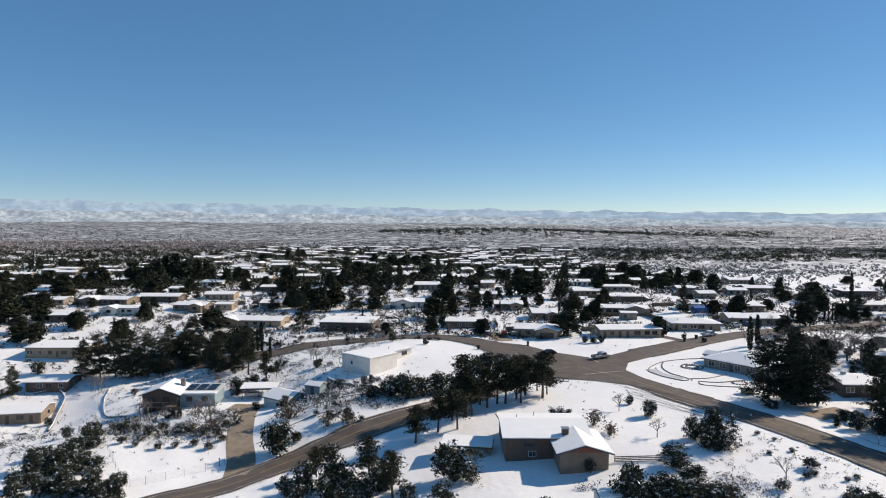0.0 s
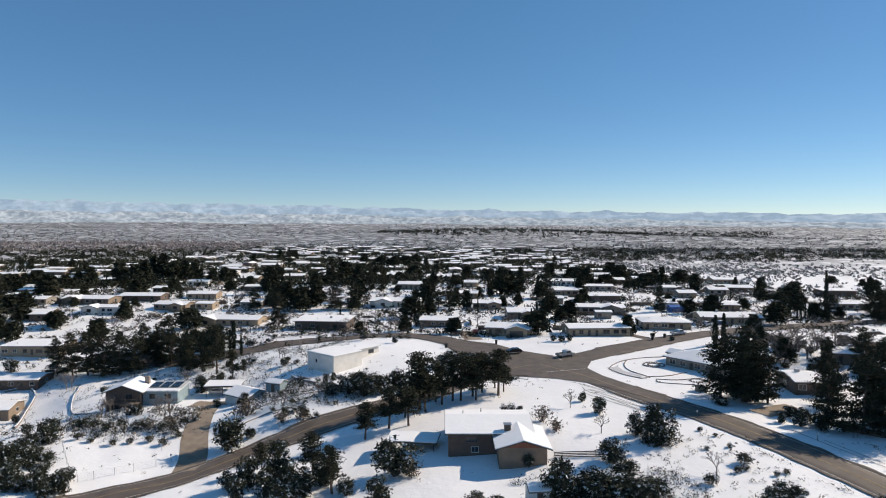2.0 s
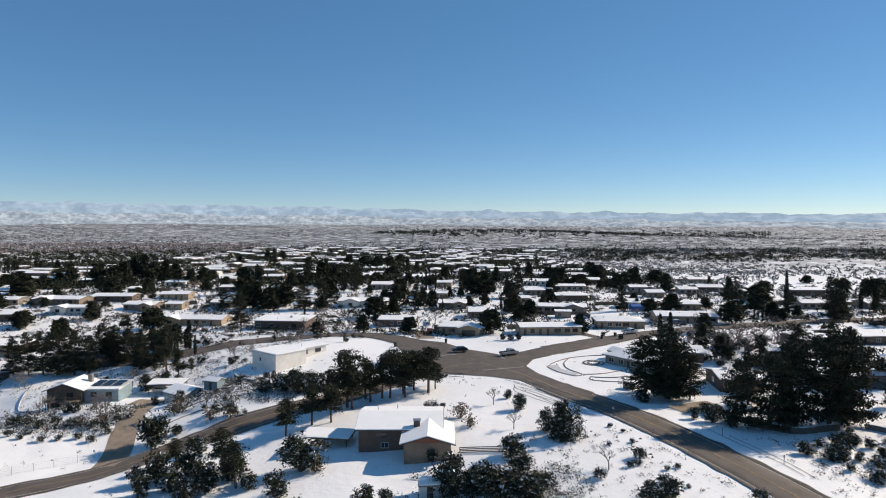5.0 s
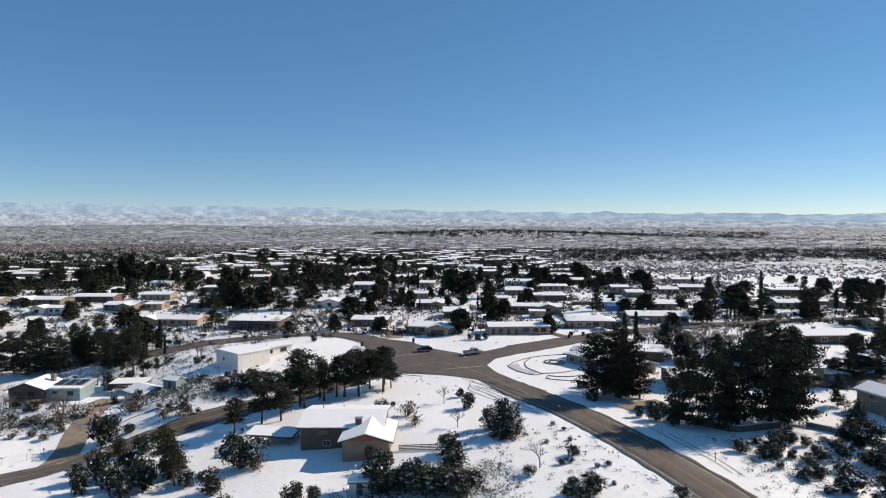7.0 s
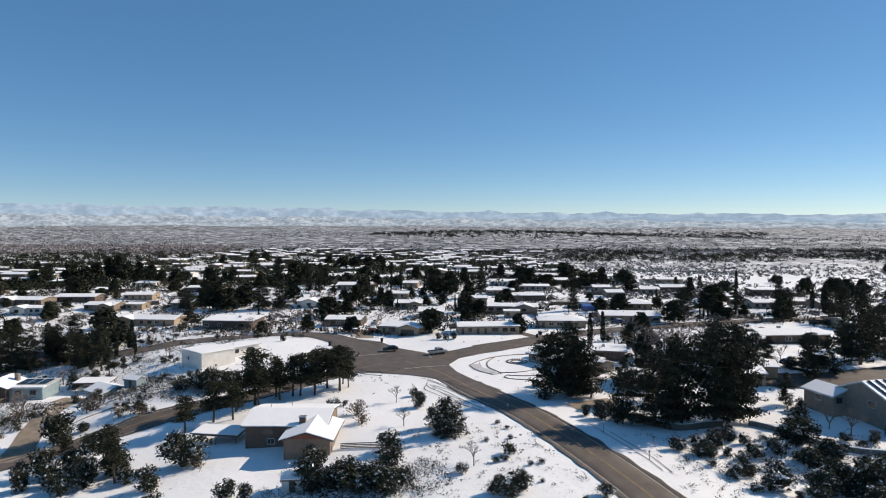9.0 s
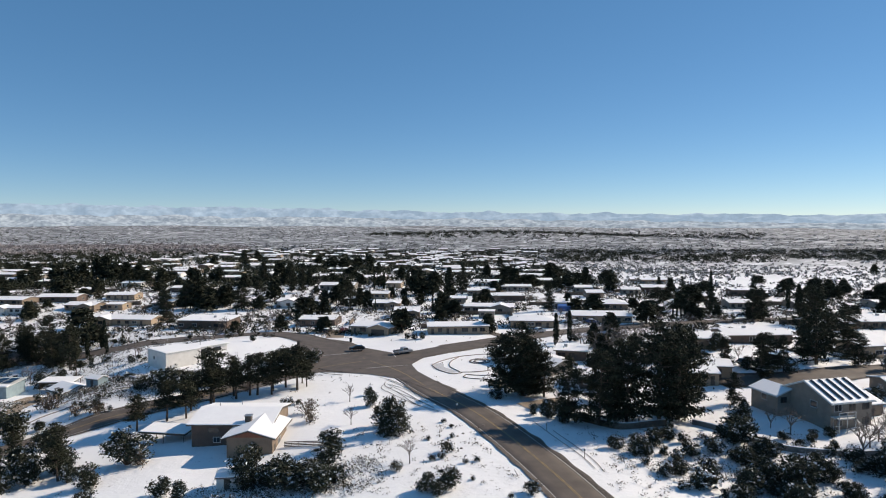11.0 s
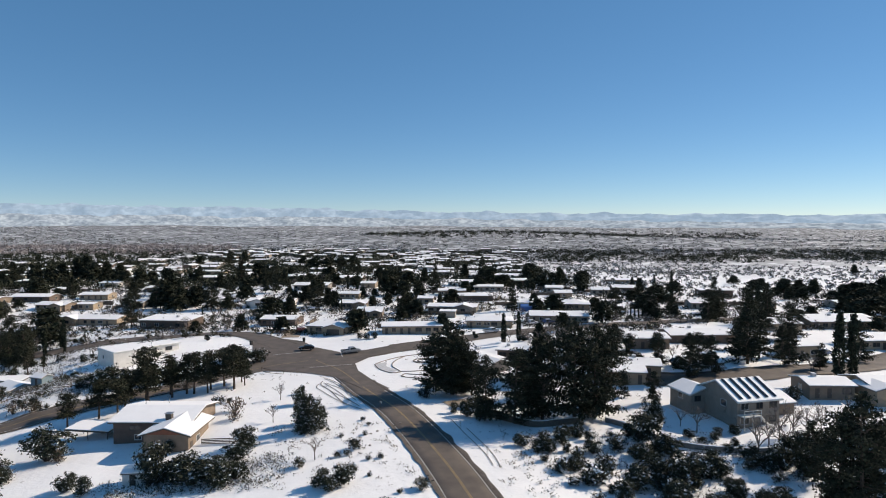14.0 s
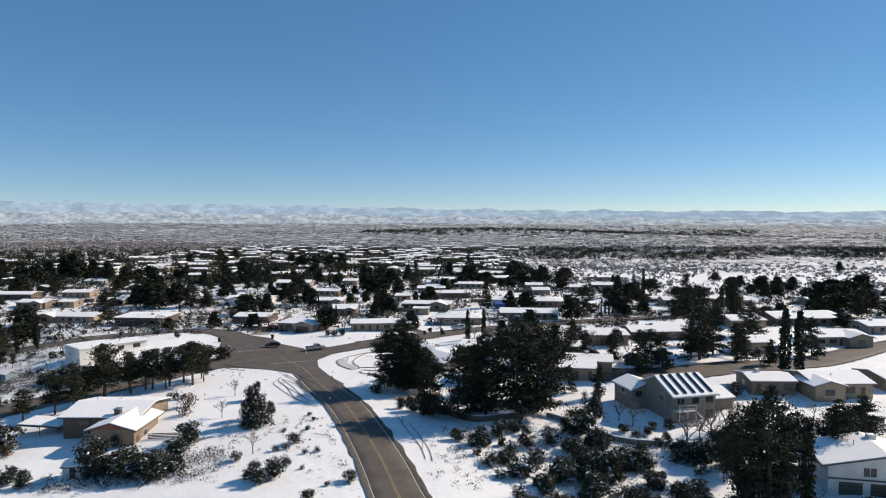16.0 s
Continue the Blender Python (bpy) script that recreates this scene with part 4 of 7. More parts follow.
plant(JUNIPERS, 79.8, 114.0, 3.4)
plant(JUNIPERS, 74.8, 118.6, 2.2)
plant(JUNIPERS, 82.4, 197.9, 1.8)
plant(JUNIPERS, 77.9, 203.0, 1.9)
plant(BARES, 52.0, 93.9, 5.5)
plant(JUNIPERS, -12.1, 145.3, 4.9, 'bushes along the bank', wide=1.2)
plant(JUNIPERS, -8.1, 144.0, 6.0, 'bushes along the bank', wide=1.2)
plant(JUNIPERS, -4.3, 145.7, 5.3, 'bushes along the bank', wide=1.2)
plant(JUNIPERS, -0.3, 149.1, 5.2, 'bushes along the bank', wide=1.2)
plant(JUNIPERS, -16.1, 145.2, 2.6, 'bushes along the bank', wide=1.2)
plant(JUNIPERS, 3.7, 150.6, 4.8, 'bushes along the bank', wide=1.2)
plant(BIG, 116.8, 123.8, 6.6)
plant(BIG, 111.9, 128.4, 5.0)
plant(BIG, 114.8, 152.8, 5.9)
plant(BARES, 138.1, 109.4, 5.6)
plant(BARES, 144.1, 111.9, 4.6)
plant(BARES, 151.7, 115.1, 4.2)
plant(BARES, 153.8, 108.8, 4.5)
plant(BARES, 160.0, 108.6, 4.5)
plant(BARES, 126.7, 110.7, 4.4)
plant(BARES, 160.1, 142.7, 5.5)
plant(JUNIPERS, 143.3, 99.9, 4.0, wide=1.3)
plant(JUNIPERS, 145.8, 98.3, 4.4, wide=1.3)
plant(JUNIPERS, 150.5, 99.7, 4.4, wide=1.3)
plant(JUNIPERS, 155.3, 100.3, 4.4, wide=1.3)
plant(JUNIPERS, 159.2, 100.2, 4.0, wide=1.3)
plant(JUNIPERS, 145.1, 122.9, 3.0, wide=1.3)
plant(JUNIPERS, 150.2, 84.7, 4.3, wide=1.3)
plant(JUNIPERS, 126.1, 90.1, 3.6, wide=1.3)
plant(JUNIPERS, 128.8, 88.1, 3.5, wide=1.3)
plant(JUNIPERS, -21.1, 115.6, 4.1, 'snow-flecked bushes on the bank', wide=1.2)
plant(JUNIPERS, -9.9, 103.4, 4.2, 'snow-flecked bushes on the bank', wide=1.2)
plant(JUNIPERS, -0.1, 93.1, 3.8, 'snow-flecked bushes on the bank', wide=1.2)
plant(JUNIPERS, 5.4, 83.5, 3.2, 'snow-flecked bushes on the bank', wide=1.2)
plant(BIG, -83.7, 205.8, 12.5, 'dark trees on the slope')
plant(BIG, -69.4, 194.6, 11.0, 'dark trees on the slope')
plant(BIG, -64.6, 197.2, 7.4, 'dark trees on the slope')
plant(BARES, -69.6, 208.3, 7.8)
plant(BARES, -85.7, 220.7, 6.2)
plant(BARES, -39.5, 188.7, 5.7)
plant(BARES, -60.4, 170.3, 8.0)
plant(SHRUBS, -47.5, 187.1, 2.6)
plant(SHRUBS, -55.5, 211.1, 2.4)
plant(SHRUBS, -76.3, 225.8, 2.1)
plant(SHRUBS, -49.0, 218.0, 2.0)
plant(SHRUBS, -32.1, 212.1, 2.0)
plant(BARES, 131.8, 102.1, 7.0)
plant(BARES, 134.9, 103.4, 7.1)
plant(BARES, 138.1, 104.6, 6.1)
plant(BARES, 128.7, 99.6, 6.4)
plant(BARES, 141.4, 106.2, 5.7)
plant(JUNIPERS, 130.1, 96.2, 3.6, wide=1.3)
plant(JUNIPERS, 133.2, 96.8, 3.6, wide=1.3)
plant(JUNIPERS, 136.8, 97.9, 3.8, wide=1.3)
plant(JUNIPERS, 122.0, 91.5, 2.1, 'dark hedge round the yard', wide=1.1)
plant(JUNIPERS, 123.0, 91.5, 2.1, 'dark hedge round the yard', wide=1.1)
plant(JUNIPERS, 124.0, 91.5, 2.1, 'dark hedge round the yard', wide=1.1)
plant(JUNIPERS, 125.0, 91.7, 2.1, 'dark hedge round the yard', wide=1.1)
plant(JUNIPERS, 126.0, 91.6, 2.1, 'dark hedge round the yard', wide=1.1)
plant(JUNIPERS, 127.0, 91.7, 2.1, 'dark hedge round the yard', wide=1.1)
plant(JUNIPERS, 128.2, 92.0, 2.1, 'dark hedge round the yard', wide=1.1)
plant(JUNIPERS, 129.3, 92.2, 2.1, 'dark hedge round the yard', wide=1.1)
plant(JUNIPERS, 130.5, 92.8, 2.1, 'dark hedge round the yard', wide=1.1)
plant(BARES, -71.2, 149.2, 6.1)
plant(BARES, -73.4, 158.9, 5.8)
plant(BARES, -56.3, 144.7, 5.9)
plant(BARES, -52.2, 141.2, 5.4)
plant(BARES, -102.1, 187.4, 6.8)
plant(BARES, -89.6, 200.3, 6.4)
plant(BARES, -85.7, 201.8, 6.4)
ranch_house(91.9, 167.5, -15.1, 7.9, 8, 'shed', BROWN, z=2.5, rise=0.3)
ranch_house(115.4, 161.8, -11.2, 10.2, 9, 'gable', TAN)
plant(JUNIPERS, 12.8, 168.7, 4.8, 'bushes at the street corner', wide=1.3)
plant(JUNIPERS, 16.4, 167.2, 5.0, 'bushes at the street corner', wide=1.3)
plant(JUNIPERS, 19.7, 168.1, 4.3, 'bushes at the street corner', wide=1.3)
plant(JUNIPERS, 10.0, 170.2, 3.5, 'bushes at the street corner', wide=1.3)
plant(BIG, 105.1, 154.1, 8.6)
plant(BIG, 111.3, 150.2, 9.7)
plant(BIG, 120.9, 156.1, 7.2)
plant(JUNIPERS, 55.2, 84.2, 2.6, 'snow-flecked bushes below the house', wide=1.3)
plant(JUNIPERS, 58.4, 84.9, 3.1, 'snow-flecked bushes below the house', wide=1.2)
plant(JUNIPERS, 57.0, 82.6, 2.4, 'snow-flecked bushes below the house', wide=1.3)
plant(JUNIPERS, 14.4, 88.1, 3.2, 'snow-flecked bushes below the house', wide=1.1)
plant(JUNIPERS, 17.7, 86.9, 2.7, 'snow-flecked bushes below the house', wide=1.1)
plant(SHRUBS, 62.7, 94.0, 0.9)
plant(SHRUBS, 61.8, 87.3, 0.7)
plant(SHRUBS, 67.0, 81.3, 0.8)
plant(SHRUBS, 65.1, 76.9, 1.8)
plant(SHRUBS, 70.1, 82.9, 2.0)
plant(SHRUBS, 57.1, 95.4, 1.0)
plant(BARES, 100.0, 169.1, 8.8, 'leafless trees behind the pines', wide=1.5)
plant(BARES, 101.3, 163.6, 9.2, 'leafless trees behind the pines', wide=1.5)
plant(BARES, 106.9, 165.6, 9.3, 'leafless trees behind the pines', wide=1.5)
plant(BARES, 109.4, 162.6, 9.3, 'leafless trees behind the pines', wide=1.5)
plant(BARES, 114.3, 164.0, 8.4, 'leafless trees behind the pines', wide=1.5)
plant(BARES, 108.8, 173.4, 9.0, 'leafless trees behind the pines', wide=1.5)
plant(BARES, 115.0, 175.3, 8.0, 'leafless trees behind the pines', wide=1.5)
plant(BARES, 119.6, 167.4, 7.3, 'leafless trees behind the pines', wide=1.5)
plant(BIG, 74.8, 132.4, 13.1, 'dark pines beside the road', wide=1.1)
plant(BIG, 78.9, 131.5, 10.1, 'dark pines beside the road', wide=1.1)
plant(BIG, 117.7, 159.9, 9.0, 'dark pines beside the road', wide=1.1)
plant(JUNIPERS, 105.0, 177.8, 2.3, 'dark scrub among the trees', wide=1.5)
plant(JUNIPERS, 107.7, 173.7, 2.4, 'dark scrub among the trees', wide=1.5)
plant(JUNIPERS, 110.8, 170.7, 2.3, 'dark scrub among the trees', wide=1.5)
plant(JUNIPERS, 116.2, 172.0, 2.2, 'dark scrub among the trees', wide=1.5)
plant(JUNIPERS, 120.8, 173.2, 2.4, 'dark scrub among the trees', wide=1.5)
plant(JUNIPERS, 97.3, 159.1, 1.8, 'dark scrub among the trees', wide=1.5)
plant(JUNIPERS, 101.7, 155.3, 1.9, 'dark scrub among the trees', wide=1.5)
plant(JUNIPERS, 108.6, 156.2, 2.0, 'dark scrub among the trees', wide=1.5)
plant(JUNIPERS, 68.4, 129.8, 2.2, 'dark scrub among the trees', wide=1.5)
plant(JUNIPERS, 78.4, 122.4, 2.1, 'dark scrub among the trees', wide=1.5)
plant(JUNIPERS, 80.1, 120.0, 2.3, 'dark scrub among the trees', wide=1.5)
plant(JUNIPERS, 81.7, 117.3, 2.4, 'dark scrub among the trees', wide=1.5)
plant(SHRUBS, 95.9, 165.3, 1.8, 'dark scrub among the trees', wide=1.5)
plant(SHRUBS, 103.1, 166.1, 2.0, 'dark scrub among the trees', wide=1.5)
plant(SHRUBS, 106.3, 161.0, 1.8, 'dark scrub among the trees', wide=1.5)
plant(SHRUBS, 112.0, 160.9, 1.8, 'dark scrub among the trees', wide=1.5)
plant(SHRUBS, 114.3, 182.6, 1.7, 'dark scrub among the trees', wide=1.5)
plant(SHRUBS, 122.4, 185.8, 1.7, 'dark scrub among the trees', wide=1.5)
plant(SHRUBS, 111.2, 188.5, 1.7, 'dark scrub among the trees', wide=1.5)

plant(BARES, -70.4, 145.8, 5, 'brush by the driveway', 1.1)
plant(BARES, -53.2, 140.8, 5.5, 'brush by the driveway', 1.1)
plant(DRY_BUSHES, -49.3, 136.0, 2.6, 'brush by the driveway', 1.1)
plant(JUNIPERS, -61.5, 144.4, 3.2, 'brush by the driveway', 1.1)
plant(JUNIPERS, -62.5, 132.6, 2.2, 'brush by the driveway', 1.1)
plant(DRY_BUSHES, -53.6, 134.4, 2.2, 'brush by the driveway', 1.1)
plant(JUNIPERS, -74.5, 133.4, 3.4, 'brush by the driveway', 1.1)
plant(JUNIPERS, -70.4, 126.0, 2.6, 'brush by the driveway', 1.1)
plant(DRY_BUSHES, -33.2, 137.0, 4.2, 'brush by the driveway', 1.1)
plant(DRY_BUSHES, -19.8, 131.2, 3.0, 'brush by the driveway', 1.1)
plant(DRY_BUSHES, -24.2, 131.4, 2.6, 'brush by the driveway', 1.1)
plant(JUNIPERS, -29.8, 127.4, 2.2, 'brush by the driveway', 1.1)
plant(BARES, -64.4, 145.6, 4.5, 'brush by the driveway', 1.1)
plant(BARES, -27.6, 138.4, 3.5, 'brush by the driveway', 1.1)
plant(BARES, -113.8, 197.5, 6.5, 'brush by the driveway', 1.1)
plant(JUNIPERS, -75.1, 114.0, 3.2, 'snow-flecked bushes on the bank', 1.2)
plant(JUNIPERS, -71.0, 111.7, 3.0, 'snow-flecked bushes on the bank', 1.2)
plant(JUNIPERS, -71.8, 116.2, 2.8, 'snow-flecked bushes on the bank', 1.2)
plant(JUNIPERS, -70.3, 118.0, 3.6, 'snow-flecked bushes on the bank', 1.2)
plant(JUNIPERS, -67.2, 117.4, 2.6, 'snow-flecked bushes on the bank', 1.2)
plant(JUNIPERS, -63.7, 114.1, 3.2, 'snow-flecked bushes on the bank', 1.2)
plant(JUNIPERS, -72.3, 123.0, 3.7, 'snow-flecked bushes on the bank', 1.2)
plant(JUNIPERS, -74.1, 121.4, 2.7, 'snow-flecked bushes on the bank', 1.2)
plant(JUNIPERS, -77.5, 119.9, 3.3, 'snow-flecked bushes on the bank', 1.2)
plant(JUNIPERS, -70.4, 106.5, 3.3, 'snow-flecked bushes on the bank', 1.2)
plant(JUNIPERS, -65.4, 104.1, 2.6, 'snow-flecked bushes on the bank', 1.2)
plant(JUNIPERS, -60.9, 103.7, 3.1, 'snow-flecked bushes on the bank', 1.2)
plant(JUNIPERS, -59.6, 106.4, 3.4, 'snow-flecked bushes on the bank', 1.2)
plant(JUNIPERS, -55.9, 104.9, 3.1, 'snow-flecked bushes on the bank', 1.2)
plant(JUNIPERS, -65.6, 109.0, 3.5, 'snow-flecked bushes on the bank', 1.2)
plant(JUNIPERS, -56.3, 103.2, 2.8, 'snow-flecked bushes on the bank', 1.2)
plant(JUNIPERS, -56.3, 108.2, 2.9, 'snow-flecked bushes on the bank', 1.2)


# ---- the house inside the bend of the road ----
def bend_house():
    h = thing("house", "cream and brown house with snowy gable roofs and a rust-red gable", "house", 18.3, 112.0, -1.75, 0, "houses of the neighbourhood")
    walls(h, 14.6, 12.4, 4.25, 1.1, "gable", TAN, 0, 2.6)
    add_roof(h, 14.6, 12.4, 4.25, 1.1, "gable", 0.9, DARK_TRIM, dy=2.6)
    walls(h, 9.5, 8.0, 3.7, 1.2, "gable", TAN, 5.2, -4.6, 90)
    add_roof(h, 10.5, 8.0, 3.7, 1.2, "gable", 0.8, DARK_TRIM, dx=5.2, dy=-4.4, turn=90)
    gab = part("gable_board", prism([(-4.0, 3.72), (4.0, 3.72), (0, 4.9)], -0.06, 0.06), RUST, h, "rust-red painted gable boards")
    gab.matrix_basis = pose(5.2, -9.42, 0, 0, 0, 90)
    # brown panel before the tan wall; its dark tone paints in the recess shade
    part("recess_wall", box(-7.2, -3.75, -1.5, 1.3, -3.61, 3.95), BROWN, h, "brown front wall panel, its dark tone standing in for eave shade")
    for x, z, w, t in ((-3.2, 2.7, 1.9, 0.8), (-2.6, 0.9, 1.2, 0.9)):
        add_window(h, x, -3.75, z, w, t)
    for x, y in ((9.2, -5.0), (7.3, 2.0), (7.3, 6.0)):
        add_side_window(h, x, y, 1.2, 1.5, 1.1)
    d = part("door", box(9.15, -8.4, 0.0, 9.26, -7.4, 2.1), DARK_TRIM, h)
    part("handle", box(9.27, -7.6, 0.95, 9.33, -7.5, 1.1), METAL, d)
    c = part("chimney", box(2.6, -3.7, 4.0, 3.7, -2.7, 5.7, 0.05), DARK_TRIM, h, "short dark chimney box")
    part("cowl", box(2.45, -3.85, 5.704, 3.85, -2.55, 5.82, 0.03), METAL, c)
    vent_pipe(h, -4.5, 3.5, 5.4)
    vent_pipe(h, -1.0, 6.0, 5.1)
    part("step", box(9.2, -8.6, -0.6, 10.4, -7.2, 0.0), STONE, h)


def carport(x, y, yaw, L, W, z, label):
    c = thing("carport", label, "carport", x, y, None, yaw)
    add_roof(c, L, W, z, 0.25, "shed", 0.25, DARK_TRIM)
    for sx in (-1, 0, 1):
        for sy in (-1, 1):
            part("post", rod((sx * L * 0.46, sy * W * 0.46, -1.5), (sx * L * 0.46, sy * W * 0.46, z + 0.12 * (sy + 1)), 0.07, 0.07, 6), WOOD, c)
    part("beam", box(-L / 2, -W / 2, z - 0.16, L / 2, -W / 2 + 0.12, z - 0.004), WOOD, c)


def shed(x, y, yaw, L, W, z, wall, label, kind="gable", rise=0.6):
    s = thing("shed", label, "shed", x, y, None, yaw)
    walls(s, L, W, z, rise, kind, wall)
    add_roof(s, L, W, z, rise, kind, 0.3)
    d = part("door", box(-0.5, -W / 2 - 0.05, 0.05, 0.4, -W / 2 + 0.04, 1.95), DARK_TRIM, s)
    part("handle", box(0.25, -W / 2 - 0.1, 0.95, 0.31, -W / 2 - 0.054, 1.1), METAL, d)
    return s


bend_house()
carport(4.6, 113.6, -8, 9.0, 4.5, 1.7, "low open carport beside the house, roof under snow")
shed(24.2, 90.6, 6, 3.2, 2.8, 2.0, WHITE, "small white garden shed with a snowy roof")
shed(-30.6, 151.5, -20, 4.0, 3.0, 2.2, TEAL, "small pale blue shed beside the garage")


# ---- white block building ----
def block_building():
    h = thing("block_building", "plain white block-like building with a flat snowy roof", "building", -19.7, 172.2, -0.9, 50)
    part("wall", box(-5.4, -5.5, -1.5, 4.7, 5.5, 4.55), WHITE, h)
    slab = part("roof", box(-5.55, -5.65, 4.55, 4.85, 5.65, 4.75, 0.03), FRAME, h)
    part("snow_cover", box(-5.45, -5.55, 4.754, 4.75, 5.55, 4.93, 0.08), SNOW, slab, "smooth white snow on the roof")
    part("wing_wall", box(4.7, -1.2, -1.5, 15.3, 5.2, 4.0), WHITE, h)
    wr = part("wing_roof", box(4.72, -1.8, 4.0, 15.8, 5.6, 4.2, 0.03), FRAME, h)
    part("snow_cover", box(4.9, -1.7, 4.204, 15.7, 5.5, 4.36, 0.08), SNOW, wr, "smooth white snow on the roof")
    add_window(h, 7.6, -1.2, 2.4, 1.6, 1.0)
    add_window(h, 12.2, -1.2, 2.4, 2.0, 1.0)
    add_side_window(h, -5.4, 1.6, 2.2, 0.7, 1.0)
    vent_pipe(h, 8.0, 1.0, 4.4)
    part("step", box(4.9, -3.0, -1.0, 7.0, -1.3, 0.1), STONE, h)


block_building()


# ---- balcony with posts and rails, used on two houses ----
def balcony(parent, x0, x1, y0, y1, z, drop, mat=None):
    mat = mat or FRAME
    deck = part("balcony", box(x0, y0, z - 0.18, x1, y1, z), mat, parent, "balcony deck")
    n = max(2, int((x1 - x0) / 2.4))
    for i in range(n + 1):
        x = x0 + 0.1 + (x1 - x0 - 0.2) * i / n
        part("post", box(x - 0.07, y0 + 0.03, drop, x + 0.07, y0 + 0.17, z - 0.184), mat, parent)
        part("rail_post", box(x - 0.05, y0 + 0.03, z + 0.004, x + 0.05, y0 + 0.13, z + 1.0), mat, deck)
    part("hand_rail", box(x0, y0 + 0.02, z + 1.004, x1, y0 + 0.14, z + 1.08), mat, deck)
    part("mid_rail", box(x0, y0 + 0.05, z + 0.45, x1, y0 + 0.11, z + 0.52), mat, deck)


# ---- two-storey house with solar strips ----
def solar_house():
    h = thing("house", "grey two-storey house with dark solar strips on its snowy roof", "house", 129.8, 114.3, 1.7, 15, "houses of the neighbourhood")
    walls(h, 9.2, 11.5, 5.0, 2.5, "gable", GREY)
    add_roof(h, 9.2, 11.5, 5.0, 2.5, "gable", 0.6, FRAME)
    pitch = math.degrees(math.atan2(2.5, 5.75))
    for i in range(5):
        s = part("solar_strip", box(-0.28, -3.0, 0, 0.28, 3.0, 0.14, 0.02), SOLAR, h, "dark glossy solar strip")
        s.matrix_basis = pose(-3.7 + 1.85 * i, -3.0, 6.58, pitch, 0, 0)
    walls(h, 7.0, 6.4, 4.1, 1.1, "gable", GREY, -4.4, 7.0, 90)
    add_roof(h, 7.0, 6.4, 4.1, 1.1, "gable", 0.6, FRAME, dx=-4.4, dy=7.0, turn=90)
    walls(h, 7.0, 8.0, 2.7, 1.2, "gable", TAN, 8.0, 2.0)
    add_roof(h, 7.0, 8.0, 2.7, 1.2, "gable", 0.5, dx=8.0, dy=2.0)
    balcony(h, -4.6, -0.8, -7.6, -5.75, 2.6, -0.5)
    st = bmesh.new()
    for i in range(9):
        box(-0.8 + 0.3 * i, -7.5, 2.3 - 0.28 * i, -0.5 + 0.3 * i, -6.5, 2.38 - 0.28 * i, bm=st)
    part("stair", st, FRAME, h, "white outside stair")
    for x, z, w in ((-3.0, 3.4, 1.6), (0.2, 3.4, 1.3), (3.2, 3.4, 1.5), (-3.0, 0.7, 1.8), (3.2, 0.7, 1.4)):
        add_window(h, x, -5.75, z, w, 1.2)
    add_window(h, -6.2, 3.5, 2.7, 1.3, 1.0)
    add_side_window(h, -7.6, 7.0, 2.6, 1.4, 1.0)
    add_side_window(h, -4.6, -2.0, 3.3, 1.5, 1.1)
    for x in (-3.9, 4.2):
        vent_pipe(h, x, 1.2, 6.9)


solar_house()


# ---- house at the edge of the slope, two storeys over garages ----
def garage_house():
    h = thing("house", "white two-storey gabled house over two dark garage doors", "house", 147.3, 83.5, 0.6, -12, "houses of the neighbourhood")
    walls(h, 9.0, 15.0, 4.6, 1.7, "gable", WHITE, 0, -2.0, 90)
    add_roof(h, 9.0, 15.0, 4.6, 1.7, "gable", 1.0, DARK_TRIM, dy=-2.0, turn=90)
    for x in (-4.6, -0.6):
        g = part("garage_door", box(x - 1.5, -6.56, 0.0, x + 1.5, -6.46, 2.2), DARK_TRIM, h, "dark panelled garage door")
        for k in range(1, 4):
            part("groove", box(x - 1.45, -6.59, 0.55 * k - 0.02, x + 1.45, -6.565, 0.55 * k + 0.02), BLACK, g)
    part("trim_band", box(-7.5, -6.6, 2.55, 7.5, -6.5, 2.75), DARK_TRIM, h)
    add_window(h, -2.2, -6.5, 3.2, 1.6, 1.2)
    add_window(h, 3.6, -6.5, 3.2, 1.6, 1.2)
    add_side_window(h, -7.5, -2.0, 3.1, 1.6, 1.1)
    roof_unit(h, 0.5, 0.5, 6.3, 1.1)
    vent_pipe(h, -2.5, -1.5, 6.0)


garage_house()


